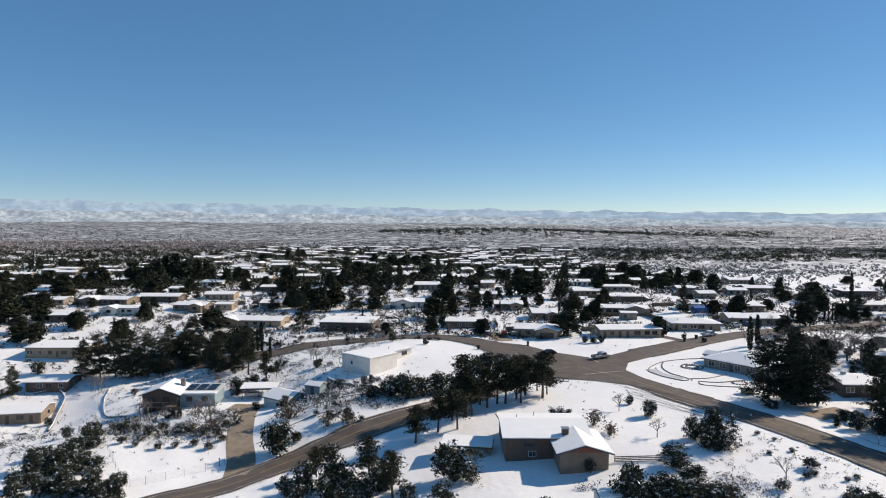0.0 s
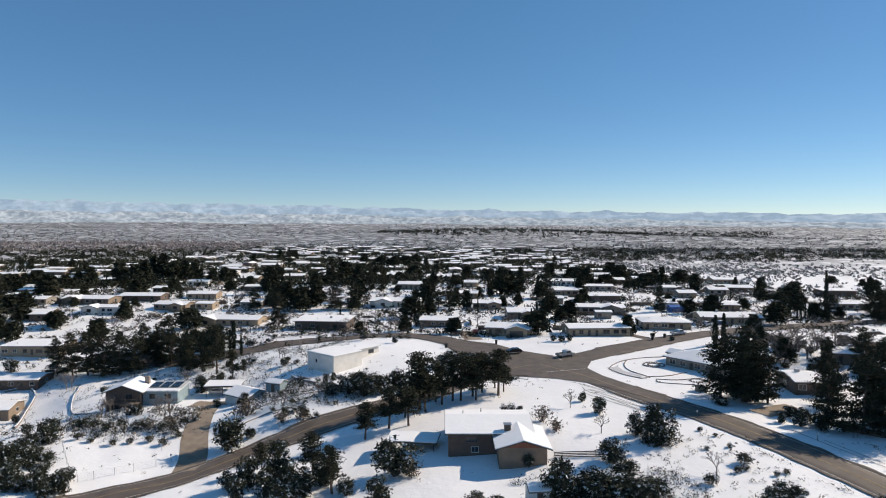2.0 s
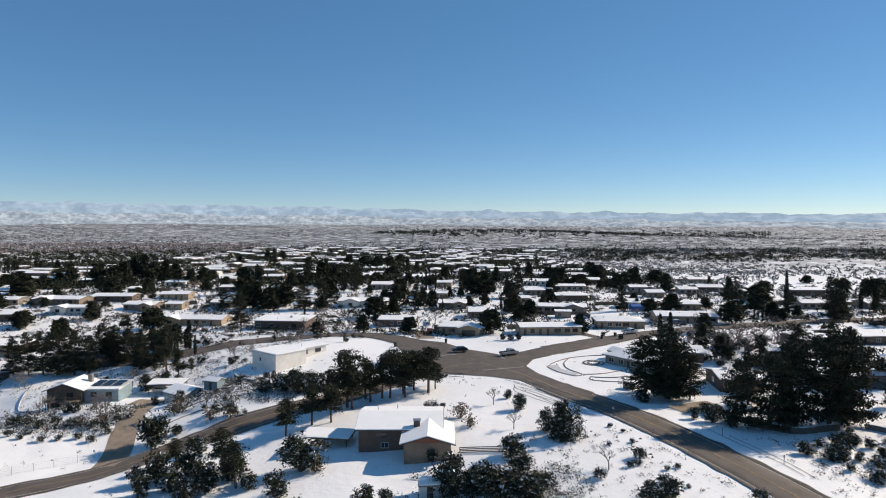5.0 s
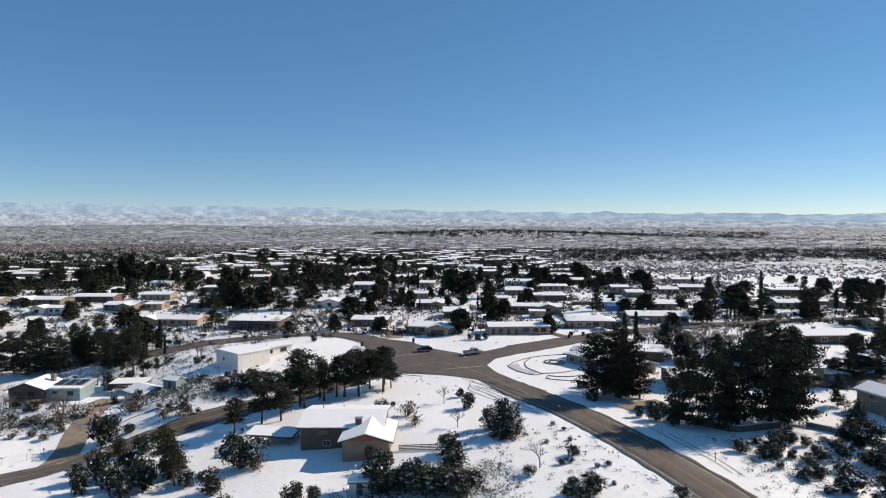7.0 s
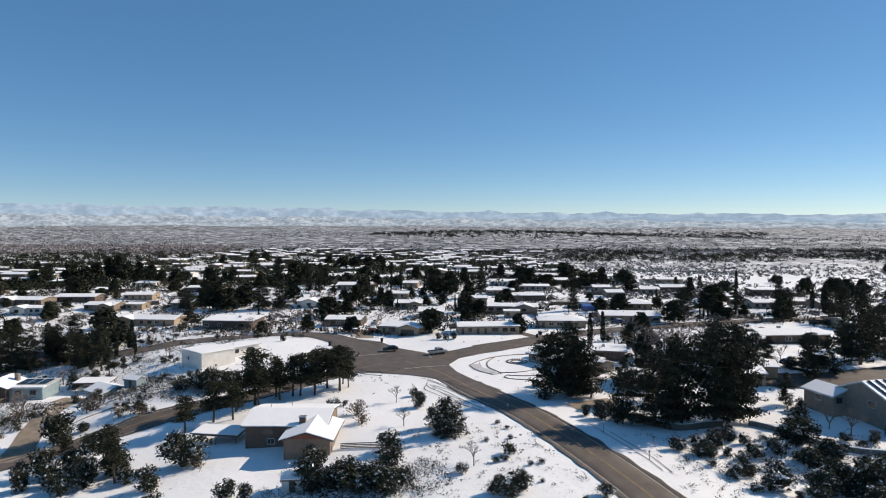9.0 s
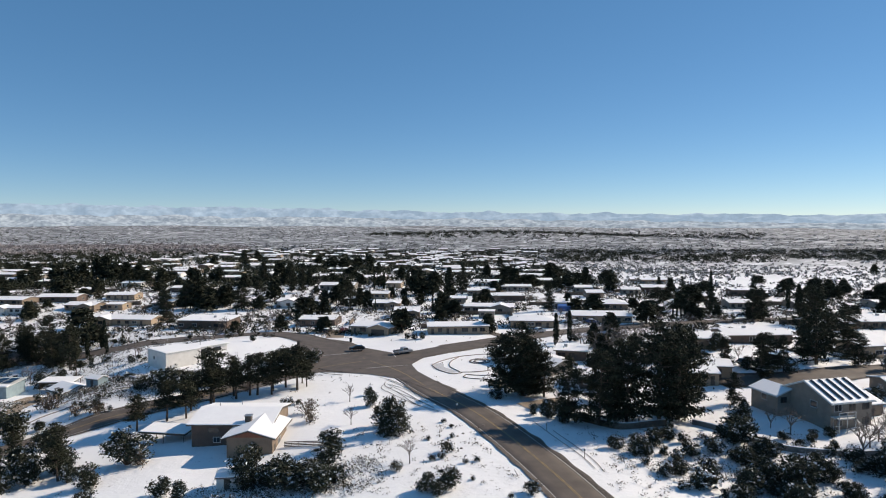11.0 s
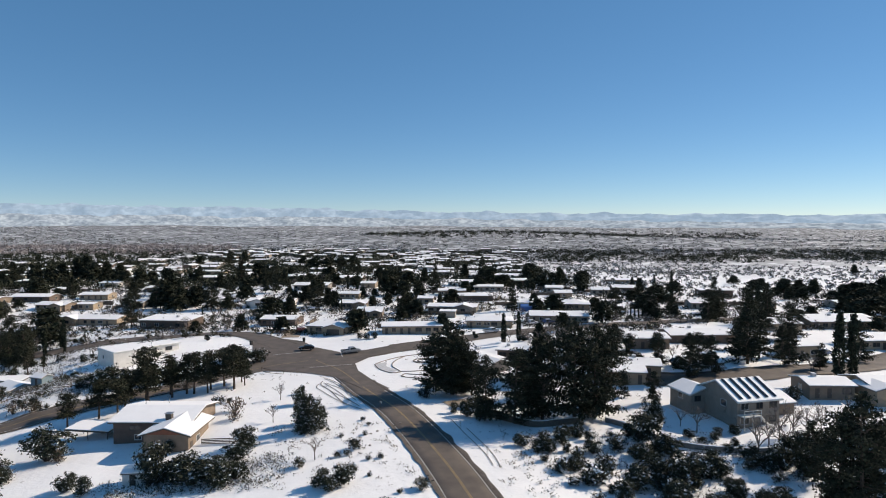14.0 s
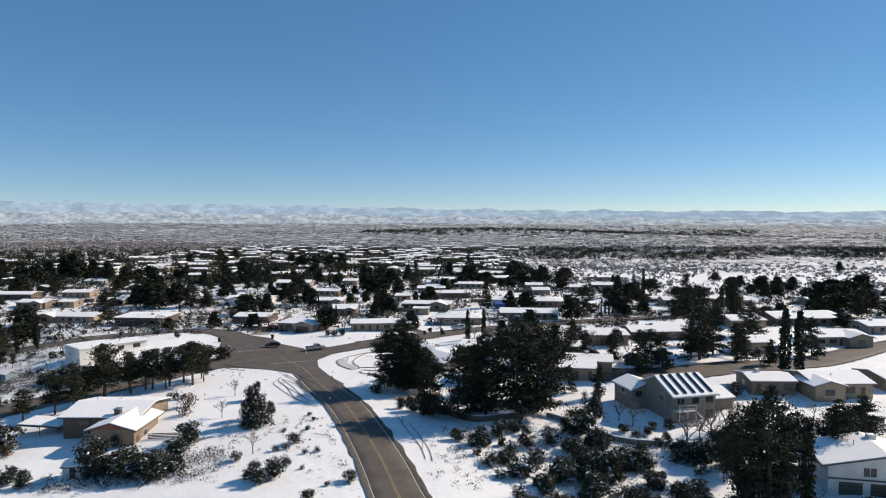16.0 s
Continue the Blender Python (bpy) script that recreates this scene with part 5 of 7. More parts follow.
# ---- house with the pale blue wing above the driveway ----
def slope_house():
    h = thing("house", "brown hillside house with a pale blue wing and balcony", "house", -64.3, 158.0, -7.7, 2, "houses of the neighbourhood")
    walls(h, 9.0, 8.5, 5.0, 1.5, "gable", BROWN, -5.0, 0, 90)
    add_roof(h, 9.0, 8.5, 5.0, 1.5, "gable", 0.8, DARK_TRIM, dx=-5.0, turn=90)
    part("wing_wall", box(-0.7, -3.2, -1.5, 7.8, 4.5, 4.7), TEAL, h, "pale blue boarded wing")
    wr = part("wing_roof", prism([(-3.6, 4.7), (4.9, 5.2), (4.9, 5.42), (-3.6, 4.92)], -0.65, 8.2), FRAME, h)
    part("snow_cover", prism([(-3.5, 4.924), (-1.6, 5.036), (-1.6, 5.15), (-3.5, 5.04)], -0.6, 8.1), SNOW, wr)
    for i in range(3):
        for j in range(2):
            p = part("solar_panel", box(-1.1, -0.95, 0, 1.1, 0.95, 0.07, 0.01), SOLAR, h, "dark solar panel in a white frame")
            p.matrix_basis = pose(1.0 + 2.6 * i, 0.2 + 2.3 * j, 5.34 + 0.13 * j, 3.4, 0, 0)
    balcony(h, -9.2, -0.8, -6.6, -4.5, 2.6, -1.2, WOOD)
    for x, z in ((-7.2, 3.2), (-3.6, 3.2), (-7.0, 0.6), (-3.5, 0.6)):
        add_window(h, x, -4.5, z, 1.6, 1.2)
    add_window(h, 1.6, -3.2, 3.0, 1.4, 1.1)
    add_window(h, 5.4, -3.2, 3.0, 1.4, 1.1)
    part("chimney", box(-2.2, 1.5, 5.5, -1.2, 2.5, 7.4, 0.04), STONE, h)


slope_house()
carport(-47.5, 163.5, 5, 9.0, 5.0, 2.4, "open carport at the end of the driveway")


# ---- garage by the driveway ----
def driveway_garage():
    h = thing("garage", "white garage with a snow-covered gabled roof by the driveway", "garage", -38.0, 152.5, -5.4, -33)
    walls(h, 8.0, 7.0, 2.8, 1.2, "gable", WHITE)
    add_roof(h, 8.0, 7.0, 2.8, 1.2, "gable", 0.5)
    g = part("garage_door", box(-4.06, -2.2, 0.0, -3.96, 2.2, 2.2), CREAM, h, "cream garage door")
    part("handle", box(-4.12, -0.2, 0.5, -4.064, 0.2, 0.6), METAL, g)
    add_window(h, 1.0, -3.5, 1.0, 1.2, 0.9)


driveway_garage()


# ---- house on the corner island ----
def corner_house():
    h = thing("house", "blue-grey corner house with a snowy hipped roof and porch", "house", 79.0, 163.5, 1.0, -52, "houses of the neighbourhood")
    walls(h, 17.0, 10.0, 2.7, 1.6, "hip", GREY)
    add_roof(h, 17.0, 10.0, 2.7, 1.6, "hip", 0.7)
    walls(h, 9.0, 8.0, 2.7, 1.2, "gable", GREY, 9.5, -1.5)
    add_roof(h, 10.0, 8.0, 2.7, 1.2, "gable", 0.6, dx=9.5, dy=-1.5)
    walls(h, 3.6, 3.6, 2.5, 0.7, "gable", WHITE, -9.8, 2.0)
    add_roof(h, 3.6, 3.6, 2.5, 0.7, "gable", 0.4, dx=-9.8, dy=2.0)
    for x in (-6.5, -3.5, 0.5, 3.5):
        add_window(h, x, -5.0, 0.9, 1.5, 1.2)
    d = part("door", box(-1.6, -5.06, 0.0, -0.7, -4.95, 2.05), DARK_TRIM, h)
    part("handle", box(-0.85, -5.12, 0.95, -0.79, -5.064, 1.1), METAL, d)
    roof_unit(h, 2.0, 1.5, 4.1)


corner_house()


# ---- yards: rings, low walls, boxes, fences ----
def low_wall(pts, h, w, mat, name, label, snow=True):
    line = smooth_line(pts, 1.0)
    o = [(-w / 2, -0.5), (-w / 2, h), (w / 2, h), (w / 2, -0.5)]
    ob = new(name, ribbon(line, o, 0.0, mat, name))
    tagged(ob, label, "wall" if h > 0.35 else "edging")
    if snow:
        part("snow_cap", ribbon(line, [(-w / 2, h + 0.004), (-w / 4, h + 0.1), (w / 4, h + 0.1), (w / 2, h + 0.004)], 0.0, SNOW, "snow_cap"), None, ob)
    return ob


STONE_EDGE = "dark stone edging showing through the snow"
low_wall([(53.5, 163), (56, 168), (61, 173), (68, 175.5), (74, 176)], 0.16, 0.22, STONE, "stone_edging", STONE_EDGE, False)
low_wall([(53.5, 163), (55.5, 157.5), (59, 153.5), (61, 155), (58.5, 161), (58.6, 167), (61, 173)], 0.16, 0.22, STONE, "stone_edging", STONE_EDGE, False)
low_wall([(61, 155), (66, 155.5), (72, 158.5)], 0.16, 0.22, STONE, "stone_edging", STONE_EDGE, False)
low_wall([(62.5, 152.5), (62.0, 149.5), (67, 147.5), (73, 146.5)], 0.16, 0.22, STONE, "stone_edging", STONE_EDGE, False)
low_wall([(62.5, 152.5), (67, 151.5), (74, 153)], 0.16, 0.22, STONE, "stone_edging", STONE_EDGE, False)
GRAVEL = material("grey_gravel", (0.42, 0.42, 0.42), 0.9, second=(0.6, 0.6, 0.62), scale=3, bump=0.3)
bed = new("gravel_bed", ribbon(smooth_line([(55, 165), (55.6, 160), (59.5, 155)], 1.0), [(-1.6, 0.0), (0, 0.06), (1.6, 0.0)], 0.06, GRAVEL, "gravel_bed"))
tagged(bed, "thin gravel bed half covered with snow", "garden bed", kind="structure")


def stone_ring(x, y, r, n, rows=2):
    ring = thing("stone_ring", "round bed of dark stones laid in the snow", "garden bed", x, y)
    g = random.Random(3)
    bm = bmesh.new()
    bmesh.ops.create_icosphere(bm, subdivisions=1, radius=0.26)
    me = bpy.data.meshes.new("stone")
    bm.to_mesh(me)
    bm.free()
    me.materials.append(STONE)
    for k in range(rows):
        for i in range(n - 8 * k):
            a = 2 * math.pi * i / (n - 8 * k) + k
            rr = r * (1 - 0.42 * k)
            s = part("stone", me, None, ring)
            px, py = x + rr * math.cos(a), y + rr * math.sin(a)
            s.matrix_basis = pose(rr * math.cos(a), rr * math.sin(a), H(px, py) - H(x, y) + 0.1, 0, 0, g.uniform(0, 360)) @ Matrix.Diagonal((g.uniform(0.8, 1.5), g.uniform(0.8, 1.3), g.uniform(0.7, 1.1), 1))


stone_ring(66.6, 167.1, 2.7, 26)
stone_ring(71.5, 150.5, 1.6, 16, 1)


def utility_box(x, y, yaw):
    b = thing("utility_box", "tan metal utility box with snow on its lid", "utility box", x, y, None, yaw)
    body = part("body", box(-1.3, -0.8, -0.3, 1.3, 0.8, 1.35, 0.04), CREAM, b)
    part("door_seam", box(-0.02, -0.83, 0.1, 0.02, -0.804, 1.2), DARK_TRIM, body)
    part("lid", box(-1.36, -0.86, 1.354, 1.36, 0.86, 1.45, 0.02), CREAM, b)
    part("snow_cap", box(-1.3, -0.8, 1.454, 1.3, 0.8, 1.6, 0.06), SNOW, b)


utility_box(68.9, 141.3, -30)


def post_fence(pts, h, step, wires, mat, label, boards=False):
    line = smooth_line(pts, step)
    f = thing("fence", label, "fence", line[0].x, line[0].y, 0)
    f.matrix_basis = Matrix()
    for c in line:
        z = H(c.x, c.y)
        part("post", rod((c.x, c.y, z - 0.4), (c.x, c.y, z + h), 0.035, 0.035, 5), mat, f)
    for p, q in zip(line, line[1:]):
        for k in range(wires):
            u = h * (0.98 - 0.85 * k / max(1, wires - 1))
            if boards:
                me = rod((p.x, p.y, H(p.x, p.y) + u - 0.1), (q.x, q.y, H(q.x, q.y) + u - 0.1), 0.09, 0.09, 4)
            else:
                me = rod((p.x, p.y, H(p.x, p.y) + u), (q.x, q.y, H(q.x, q.y) + u), 0.009, 0.009, 3)
            part("board" if boards else "wire", me, mat, f)


post_fence([(-68.7, 127.1), (-57.0, 110.5), (-54.1, 107.9), (-47, 113.5), (-41.5, 119.0)], 1.5, 3.0, 5, METAL, "thin wire fence with metal posts in the snow")
post_fence([(-46.5, 124), (-48.5, 138)], 1.5, 3.0, 4, METAL, "thin wire fence with metal posts in the snow")
post_fence([(29.0, 104.8), (33, 104.2), (37.2, 103.6)], 1.0, 1.3, 4, WOOD, "weathered wooden board fence beside the house", True)
post_fence([(24.0, 158.0), (27, 155.2), (31, 153.6)], 1.0, 1.6, 2, WOOD, "short wooden rail fence at the corner", True)
low_wall([(-122, 187), (-117, 190), (-111, 184), (-107, 174), (-101, 160)], 0.6, 0.4, STONE, "retaining_wall", "curved dark retaining wall with snow on top")
low_wall([(-99.7, 187.9), (-95.7, 177), (-88, 164), (-76, 153)], 0.3, 0.3, STONE, "garden_wall", "low curved stone garden wall in the snow")
low_wall([(-30.1, 164.6), (-26, 158), (-21.3, 152.6)], 0.8, 0.35, STONE, "garden_wall", "short stone garden wall in the snow")
low_wall([(-33.5, 138.5), (-26, 143.5), (-16, 147.5), (-10, 150)], 0.22, 0.25, STONE, "garden_wall", "low stone wall along the bank")
low_wall([(-38, 128), (-31, 135), (-24, 138)], 0.22, 0.25, STONE, "garden_wall", "low stone wall along the bank")
low_wall([(104, 112.5), (108, 108), (113, 101.5), (121, 97.5), (134, 97), (144, 101)], 0.9, 0.4, STONE, "retaining_wall", "dark retaining wall round the back yard")
low_wall([(84, 114.5), (90, 110.5), (99, 112)], 1.2, 0.2, WOOD, "board_wall", "dark board wall under the pines")


# ---- driveways ----
def driveway(pts, width, rise, mat, label):
    ob = new("driveway", ribbon(smooth_line(pts, 1.2), [(-width / 2, -0.05), (-width / 4, 0.0), (width / 4, 0.0), (width / 2, -0.05)], rise, mat, "driveway"))
    return tagged(ob, label, "driveway", kind="structure")


driveway([(-37.2, 113.5), (-39.0, 121), (-42.2, 130), (-44.5, 139), (-46.2, 147), (-47.5, 153)], 5.4, 0.10, DIRT, "bare tan concrete driveway cleared of snow")
driveway([(-52, 154), (-47.5, 153.5), (-42.5, 154)], 6.0, 0.13, DIRT, "bare tan forecourt in front of the garage")
driveway([(73.5, 124), (78, 126.5), (83, 128.5)], 5.0, 0.11, DIRT, "tan concrete driveway entrance")
driveway([(20, 203), (19, 212), (18, 219)], 6.0, 0.12, DIRT, "brown driveway with melting snow")
driveway([(76, 201), (72, 208), (70, 212)], 4.0, 0.11, ASPHALT, "asphalt driveway with snow at its edges")

stop_line((36.4, 159.6), (47.2, 162.9))
stop_line((21.7, 175.7), (29.5, 178.5))
stop_line((43.0, 172.6), (41.5, 178.0))


# ---- vehicles ----
def car(x, y, yaw, paint, label, truck=False, snow=False, z=None):
    name = "pickup_truck" if truck else "car"
    c = thing(name, label, "truck" if truck else "car", x, y, (H(x, y) + 0.2) if z is None else z, yaw)
    L, W = (5.6, 1.95) if truck else (4.6, 1.8)
    hx = L / 2
    if truck:
        pr = [(-hx, 0.45), (-hx, 1.05), (-0.5, 1.08), (-0.35, 1.75), (1.05, 1.78), (1.6, 1.15), (hx - 0.15, 1.05), (hx, 0.8), (hx, 0.45)]
        gl = [(-0.32, 1.15), (-0.22, 1.68), (0.98, 1.7), (1.42, 1.18)]
    else:
        pr = [(-hx, 0.4), (-hx, 0.95), (-hx + 0.35, 1.05), (-hx + 0.9, 1.45), (0.35, 1.47), (1.1, 1.0), (hx - 0.1, 0.85), (hx, 0.6), (hx, 0.35)]
        gl = [(-hx + 0.65, 1.05), (-hx + 1.0, 1.38), (0.3, 1.4), (0.9, 1.03)]
    bm = prism(pr, -W / 2, W / 2)
    bmesh.ops.bevel(bm, geom=bm.edges[:], offset=0.05, segments=1, affect="EDGES")
    body = part("body", bm, paint, c)
    body.matrix_basis = pose(0, 0, 0, 0, 0, -90)
    win = part("windows", prism(gl, -W / 2 - 0.012, W / 2 + 0.012), GLASS, c, "dark glass")
    win.matrix_basis = pose(0, 0, 0, 0, 0, -90)
    if truck:
        part("bed_floor", box(-hx + 0.15, -W / 2 + 0.15, 1.06, -0.6, W / 2 - 0.15, 1.1), BLACK, c, "dark open load bed")
    for sx in (-0.31, 0.31):
        for sy in (-1, 1):
            w = part("wheel", rod((sx * L, sy * (W / 2 - 0.12) - 0.11, 0.34), (sx * L, sy * (W / 2 - 0.12) + 0.11, 0.34), 0.34, 0.34, 14), BLACK, c)
            part("rim", rod((sx * L, sy * (W / 2 + 0.0), 0.34), (sx * L, sy * (W / 2 + 0.01), 0.34), 0.2, 0.2, 10), METAL, w)
    for sy in (-0.65, 0.65):
        part("headlight", box(hx - 0.02, sy - 0.16, 0.68, hx + 0.03, sy + 0.16, 0.82), FRAME, c)
        part("tail_light", box(-hx - 0.03, sy - 0.14, 0.72, -hx + 0.02, sy + 0.14, 0.9), RUST, c)
    if snow:
        part("snow_cap", box(-1.2, -W / 2 + 0.2, 1.46 if not truck else 1.78, 0.5, W / 2 - 0.2, 1.62 if not truck else 1.92, 0.06), SNOW, c)
    return c


SILVER = material("silver_paint", (0.45, 0.46, 0.47), 0.3, 0.6)
BLACK_PAINT = material("black_paint", (0.02, 0.02, 0.022), 0.25)
RED_PAINT = material("dark_red_paint", (0.16, 0.03, 0.025), 0.3)
BLUE_PAINT = material("blue_paint", (0.04, 0.08, 0.2), 0.3)
WHITE_CAR = material("white_car_paint", (0.7, 0.7, 0.7), 0.3)
car(44.7, 177.0, 28, SILVER, "silver pickup truck crossing the junction", True)
car(30.6, 181.5, 190, BLACK_PAINT, "black car on the junction", z=H(30.6, 181.5) + 0.26)
car(62.5, 205.5, 12, WHITE_CAR, "white car parked before a long house", snow=True)
car(68.5, 207.0, 12, SILVER, "silver car parked before a long house", snow=True)
car(103.5, 223.5, 20, WHITE_CAR, "white pickup truck parked on a driveway", True)
car(110.5, 226.0, 15, BLUE_PAINT, "dark blue car parked on a driveway", snow=True)
car(15.5, 213.5, 75, BLACK_PAINT, "black car parked on a driveway", snow=True)
car(21.0, 214.5, 85, RED_PAINT, "dark red car parked on a driveway")
car(-103.7, 155.0, 30, WHITE_CAR, "white car under snow below the bank", snow=True)
car(-49.0, 163.0, 10, SILVER, "silver car half under a carport", snow=True)
car(88.0, 207.5, 25, WHITE_CAR, "white pickup truck parked by the street", True)
car(131.0, 149.0, 15, BLACK_PAINT, "black car at the side of a back street")
car(140.0, 152.5, 15, BLACK_PAINT, "black car parked in the shade", snow=True)
car(176.0, 164.0, 32, BLUE_PAINT, "dark car parked on a back street")
car(122.0, 148.0, 10, SILVER, "silver car parked in the shade", snow=True)


def bin_at(x, y):
    b = thing("wheeled_bin", "dark wheeled rubbish bin at the kerb", "bin", x, y, None, planter.uniform(0, 90), "bins at the kerb", 1.25)
    part("body", prism([(-0.24, 0.05), (0.24, 0.05), (0.3, 1.0), (-0.3, 1.0)], -0.28, 0.28), BLACK, b)
    part("lid", box(-0.32, -0.34, 1.004, 0.32, 0.34, 1.08, 0.02), BLACK, b)
    for s in (-0.24, 0.24):
        part("wheel", rod((s - 0.03, 0.26, 0.1), (s + 0.03, 0.26, 0.1), 0.1, 0.1, 8), BLACK, b)


for x, y in ((2.0, 220.6), (26.6, 195.4), (76.5, 198.5), (11.0, 190.4), (82.0, 203.0), (-18, 221)):
    bin_at(x, y)


def marker(x, y):
    m = thing("road_marker", "thin roadside marker post in the snow", "post", x, y)
    part("post", rod((0, 0, -0.3), (0, 0, 1.5), 0.05, 0.05, 6), WOOD, m)
    part("plate", box(-0.16, -0.02, 1.1, 0.16, 0.02, 1.5), WHITE_CAR, m)


for x, y in ((80.3, 96.0), (-24.5, 108.5), (-42.5, 119.0), (76.0, 108.5), (59.8, 121.0)):
    marker(x, y)


def rock(x, y, s):
    bm = bmesh.new()
    bmesh.ops.create_icosphere(bm, subdivisions=2, radius=s)
    for v in bm.verts:
        v.co *= 1 + 0.35 * noise.noise(v.co * 1.5 / s + Vector((x, y, 0)))
        v.co.z *= 0.6
    me = bpy.data.meshes.new("boulder")
    bm.to_mesh(me)
    bm.free()
    me.materials.append(STONE)
    ob = new("boulder", me)
    ob.matrix_basis = pose(x, y, H(x, y) + s * 0.15)
    tagged(ob, "dark boulder poking out of the snow", "rock", "boulders in the snow")


for k in range(26):
    rock(-74 + 26 * planter.random(), 131 + 10 * planter.random(), planter.uniform(0.25, 0.7))
for k in range(12):
    rock(52 + 14 * planter.random(), 95 + 18 * planter.random(), planter.uniform(0.15, 0.35))

tarp = thing("tarpaulin", "blue tarpaulin over a load beside a house", "tarpaulin", 107.3, 262.0)
part("sheet", prism([(-2.2, 0), (2.2, 0), (2.0, 2.0), (0.3, 2.9), (-2.0, 2.1)], -3.2, 3.2), BLUE_TARP, tarp)


# ---- tyre tracks in the snow of the corner lot ----
def tyre_track(pts, seed, w):
    g = random.Random(seed)
    line = smooth_line([(x + g.uniform(-0.5, 0.5), y + g.uniform(-0.5, 0.5)) for x, y in pts], 0.8)
    a0 = g.randint(0, len(line) // 4)
    ob = new("tyre_track", ribbon(line[a0:len(line) - g.randint(0, len(line) // 4)], [(-w, 0.0), (w, 0.0)], 0.085, GRIT, "tyre_track"))
    return tagged(ob, "dark tyre track pressed into the snow", "track", kind="structure")


for k in range(7):
    s = k * 0.75
    tyre_track([(39 + s, 151.8 - 0.9 * k), (45 - 0.6 * s, 146.5 - 0.9 * k), (50 - s, 138.5 - 0.5 * k), (55.2 - 0.9 * s, 128.0 - 0.4 * k), (58.2 - 0.5 * s, 121.0 - 0.3 * k)], k, 0.09)
for k in range(2):
    tyre_track([(81.5 + k * 1.4, 84), (80.0 + k * 1.4, 95), (77.0 + k * 1.4, 106), (73.5 + k * 1.2, 115)], 20 + k, 0.07)


# ---- trees, houses and scrub of the farther streets ----
def mid_kind(seed, h, r, mat, cone, label):
    """A tree for the middle distance: coarser tufts on fewer limbs."""
    g = random.Random(seed)
    cents = []
    for _ in range(120):
        f = g.random() ** 0.8
        reach = r * ((1 - f) ** 0.8 if cone else math.sin(math.pi * min(1, 0.18 + f * 0.8)) ** 0.6) * g.uniform(0.3, 1.05)
        a = g.uniform(0, 2 * math.pi)
        cents.append((reach * math.cos(a), reach * math.sin(a), h * (0.1 + 0.88 * f)))
    crown = tuft_mesh("crown", cents, 0.86, mat, per=11, spread=0.45, seed=seed)
    return make_tree("evergreen_tree", label, "tree", tubes([((0, 0, -0.3), (0, 0, h * 0.85), 0.2, 0.04)], 5), BARK, crown)


MID = [mid_kind(200 + s, 8, 2.8, PINE, s % 2 == 0, "dark evergreen tree between snow-covered houses") for s in range(5)]
for ob in MID:
    TALLNESS[ob] = 8.0
STOCK += MID

# houses and trees of the streets behind the junction
ranch_house(-161.3, 305.4, -5.6, 24.1, 11, 'gable', TAN, wing=(-5.6, 8.0, 1.8))
ranch_house(-140.4, 315.6, -0.8, 20.6, 10, 'gable', BROWN)
ranch_house(-143.0, 283.8, -3.2, 17.5, 9, 'hip', WHITE, wing=(-4.1, 6.7, 1.8))
ranch_house(-116.3, 294.5, -7.3, 15.5, 9, 'gable', TAN, wing=(3.7, 6.0, 1.8))
ranch_house(-102.5, 298.8, -2.5, 7.9, 8, 'gable', CREAM)
ranch_house(-146.4, 350.9, -5.1, 8.6, 8, 'gable', GREY)
ranch_house(-114.6, 327.5, 1.9, 14.8, 10, 'gable', CREAM)
ranch_house(-141.5, 393.6, -7.4, 13.3, 10, 'gable', WHITE)
ranch_house(-284.2, 477.7, -2.8, 19.6, 10, 'gable', BROWN)
ranch_house(-251.1, 429.7, -4.4, 12.0, 9, 'gable', TAN)
ranch_house(-204.9, 405.1, -0.2, 10.5, 9, 'shed', TAN, z=3.0, rise=0.4, label="faded pink single-storey house with a flat snowy roof")
ranch_house(-355.0, 617.7, 0.3, 16.3, 10, 'gable', GREY)
ranch_house(-155.7, 506.2, -5.4, 23.3, 12, 'gable', TAN)
ranch_house(-98.0, 364.6, 1.4, 11.9, 10, 'gable', BROWN)
ranch_house(-118.4, 420.1, -7.7, 12.9, 11, 'gable', TAN)
ranch_house(-81.9, 304.4, -1.6, 9.9, 9, 'gable', GREY)
ranch_house(-34.8, 237.0, -5.4, 19.5, 12, 'shed', BROWN, z=3.0, rise=0.4)
ranch_house(-12.3, 299.2, -5.3, 23.1, 12, 'gable', WHITE, wing=(-5.3, 8.0, 1.8))
ranch_house(8.5, 237.1, -4.9, 13.7, 10, 'gable', BROWN)
ranch_house(29.6, 285.1, -1.7, 12.4, 10, 'gable', TAN, wing=(3.0, 4.9, 1.8))
ranch_house(19.5, 321.2, -7.1, 16.2, 10, 'gable', CREAM)
ranch_house(-5.5, 356.4, -1.9, 19.7, 11, 'gable', GREY)
ranch_house(-27.7, 423.0, -1.3, 22.4, 12, 'gable', BROWN)
ranch_house(8.3, 405.3, -2.9, 17.6, 11, 'gable', TAN)
ranch_house(25.8, 367.1, -6.2, 8.6, 9, 'gable', CREAM)
ranch_house(-138.8, 549.1, -3.3, 17.6, 12, 'gable', TAN)
ranch_house(-123.4, 584.1, -7.1, 14.9, 10, 'gable', GREY)
ranch_house(-91.9, 432.3, 1.3, 13.7, 11, 'gable', BROWN)
ranch_house(40.8, 255.2, 0.7, 10.2, 11, 'gable', TAN, wing=(2.5, 4.1, 1.8))
ranch_house(75.4, 266.1, -7.9, 20.9, 11, 'gable', GREY, wing=(4.9, 7.9, 1.8))
ranch_house(62.3, 296.3, -2.3, 7.2, 9, 'gable', CREAM)
ranch_house(85.9, 306.0, 0.8, 17.8, 11, 'hip', BROWN)
ranch_house(74.8, 329.0, 0.5, 14.3, 10, 'gable', TAN)
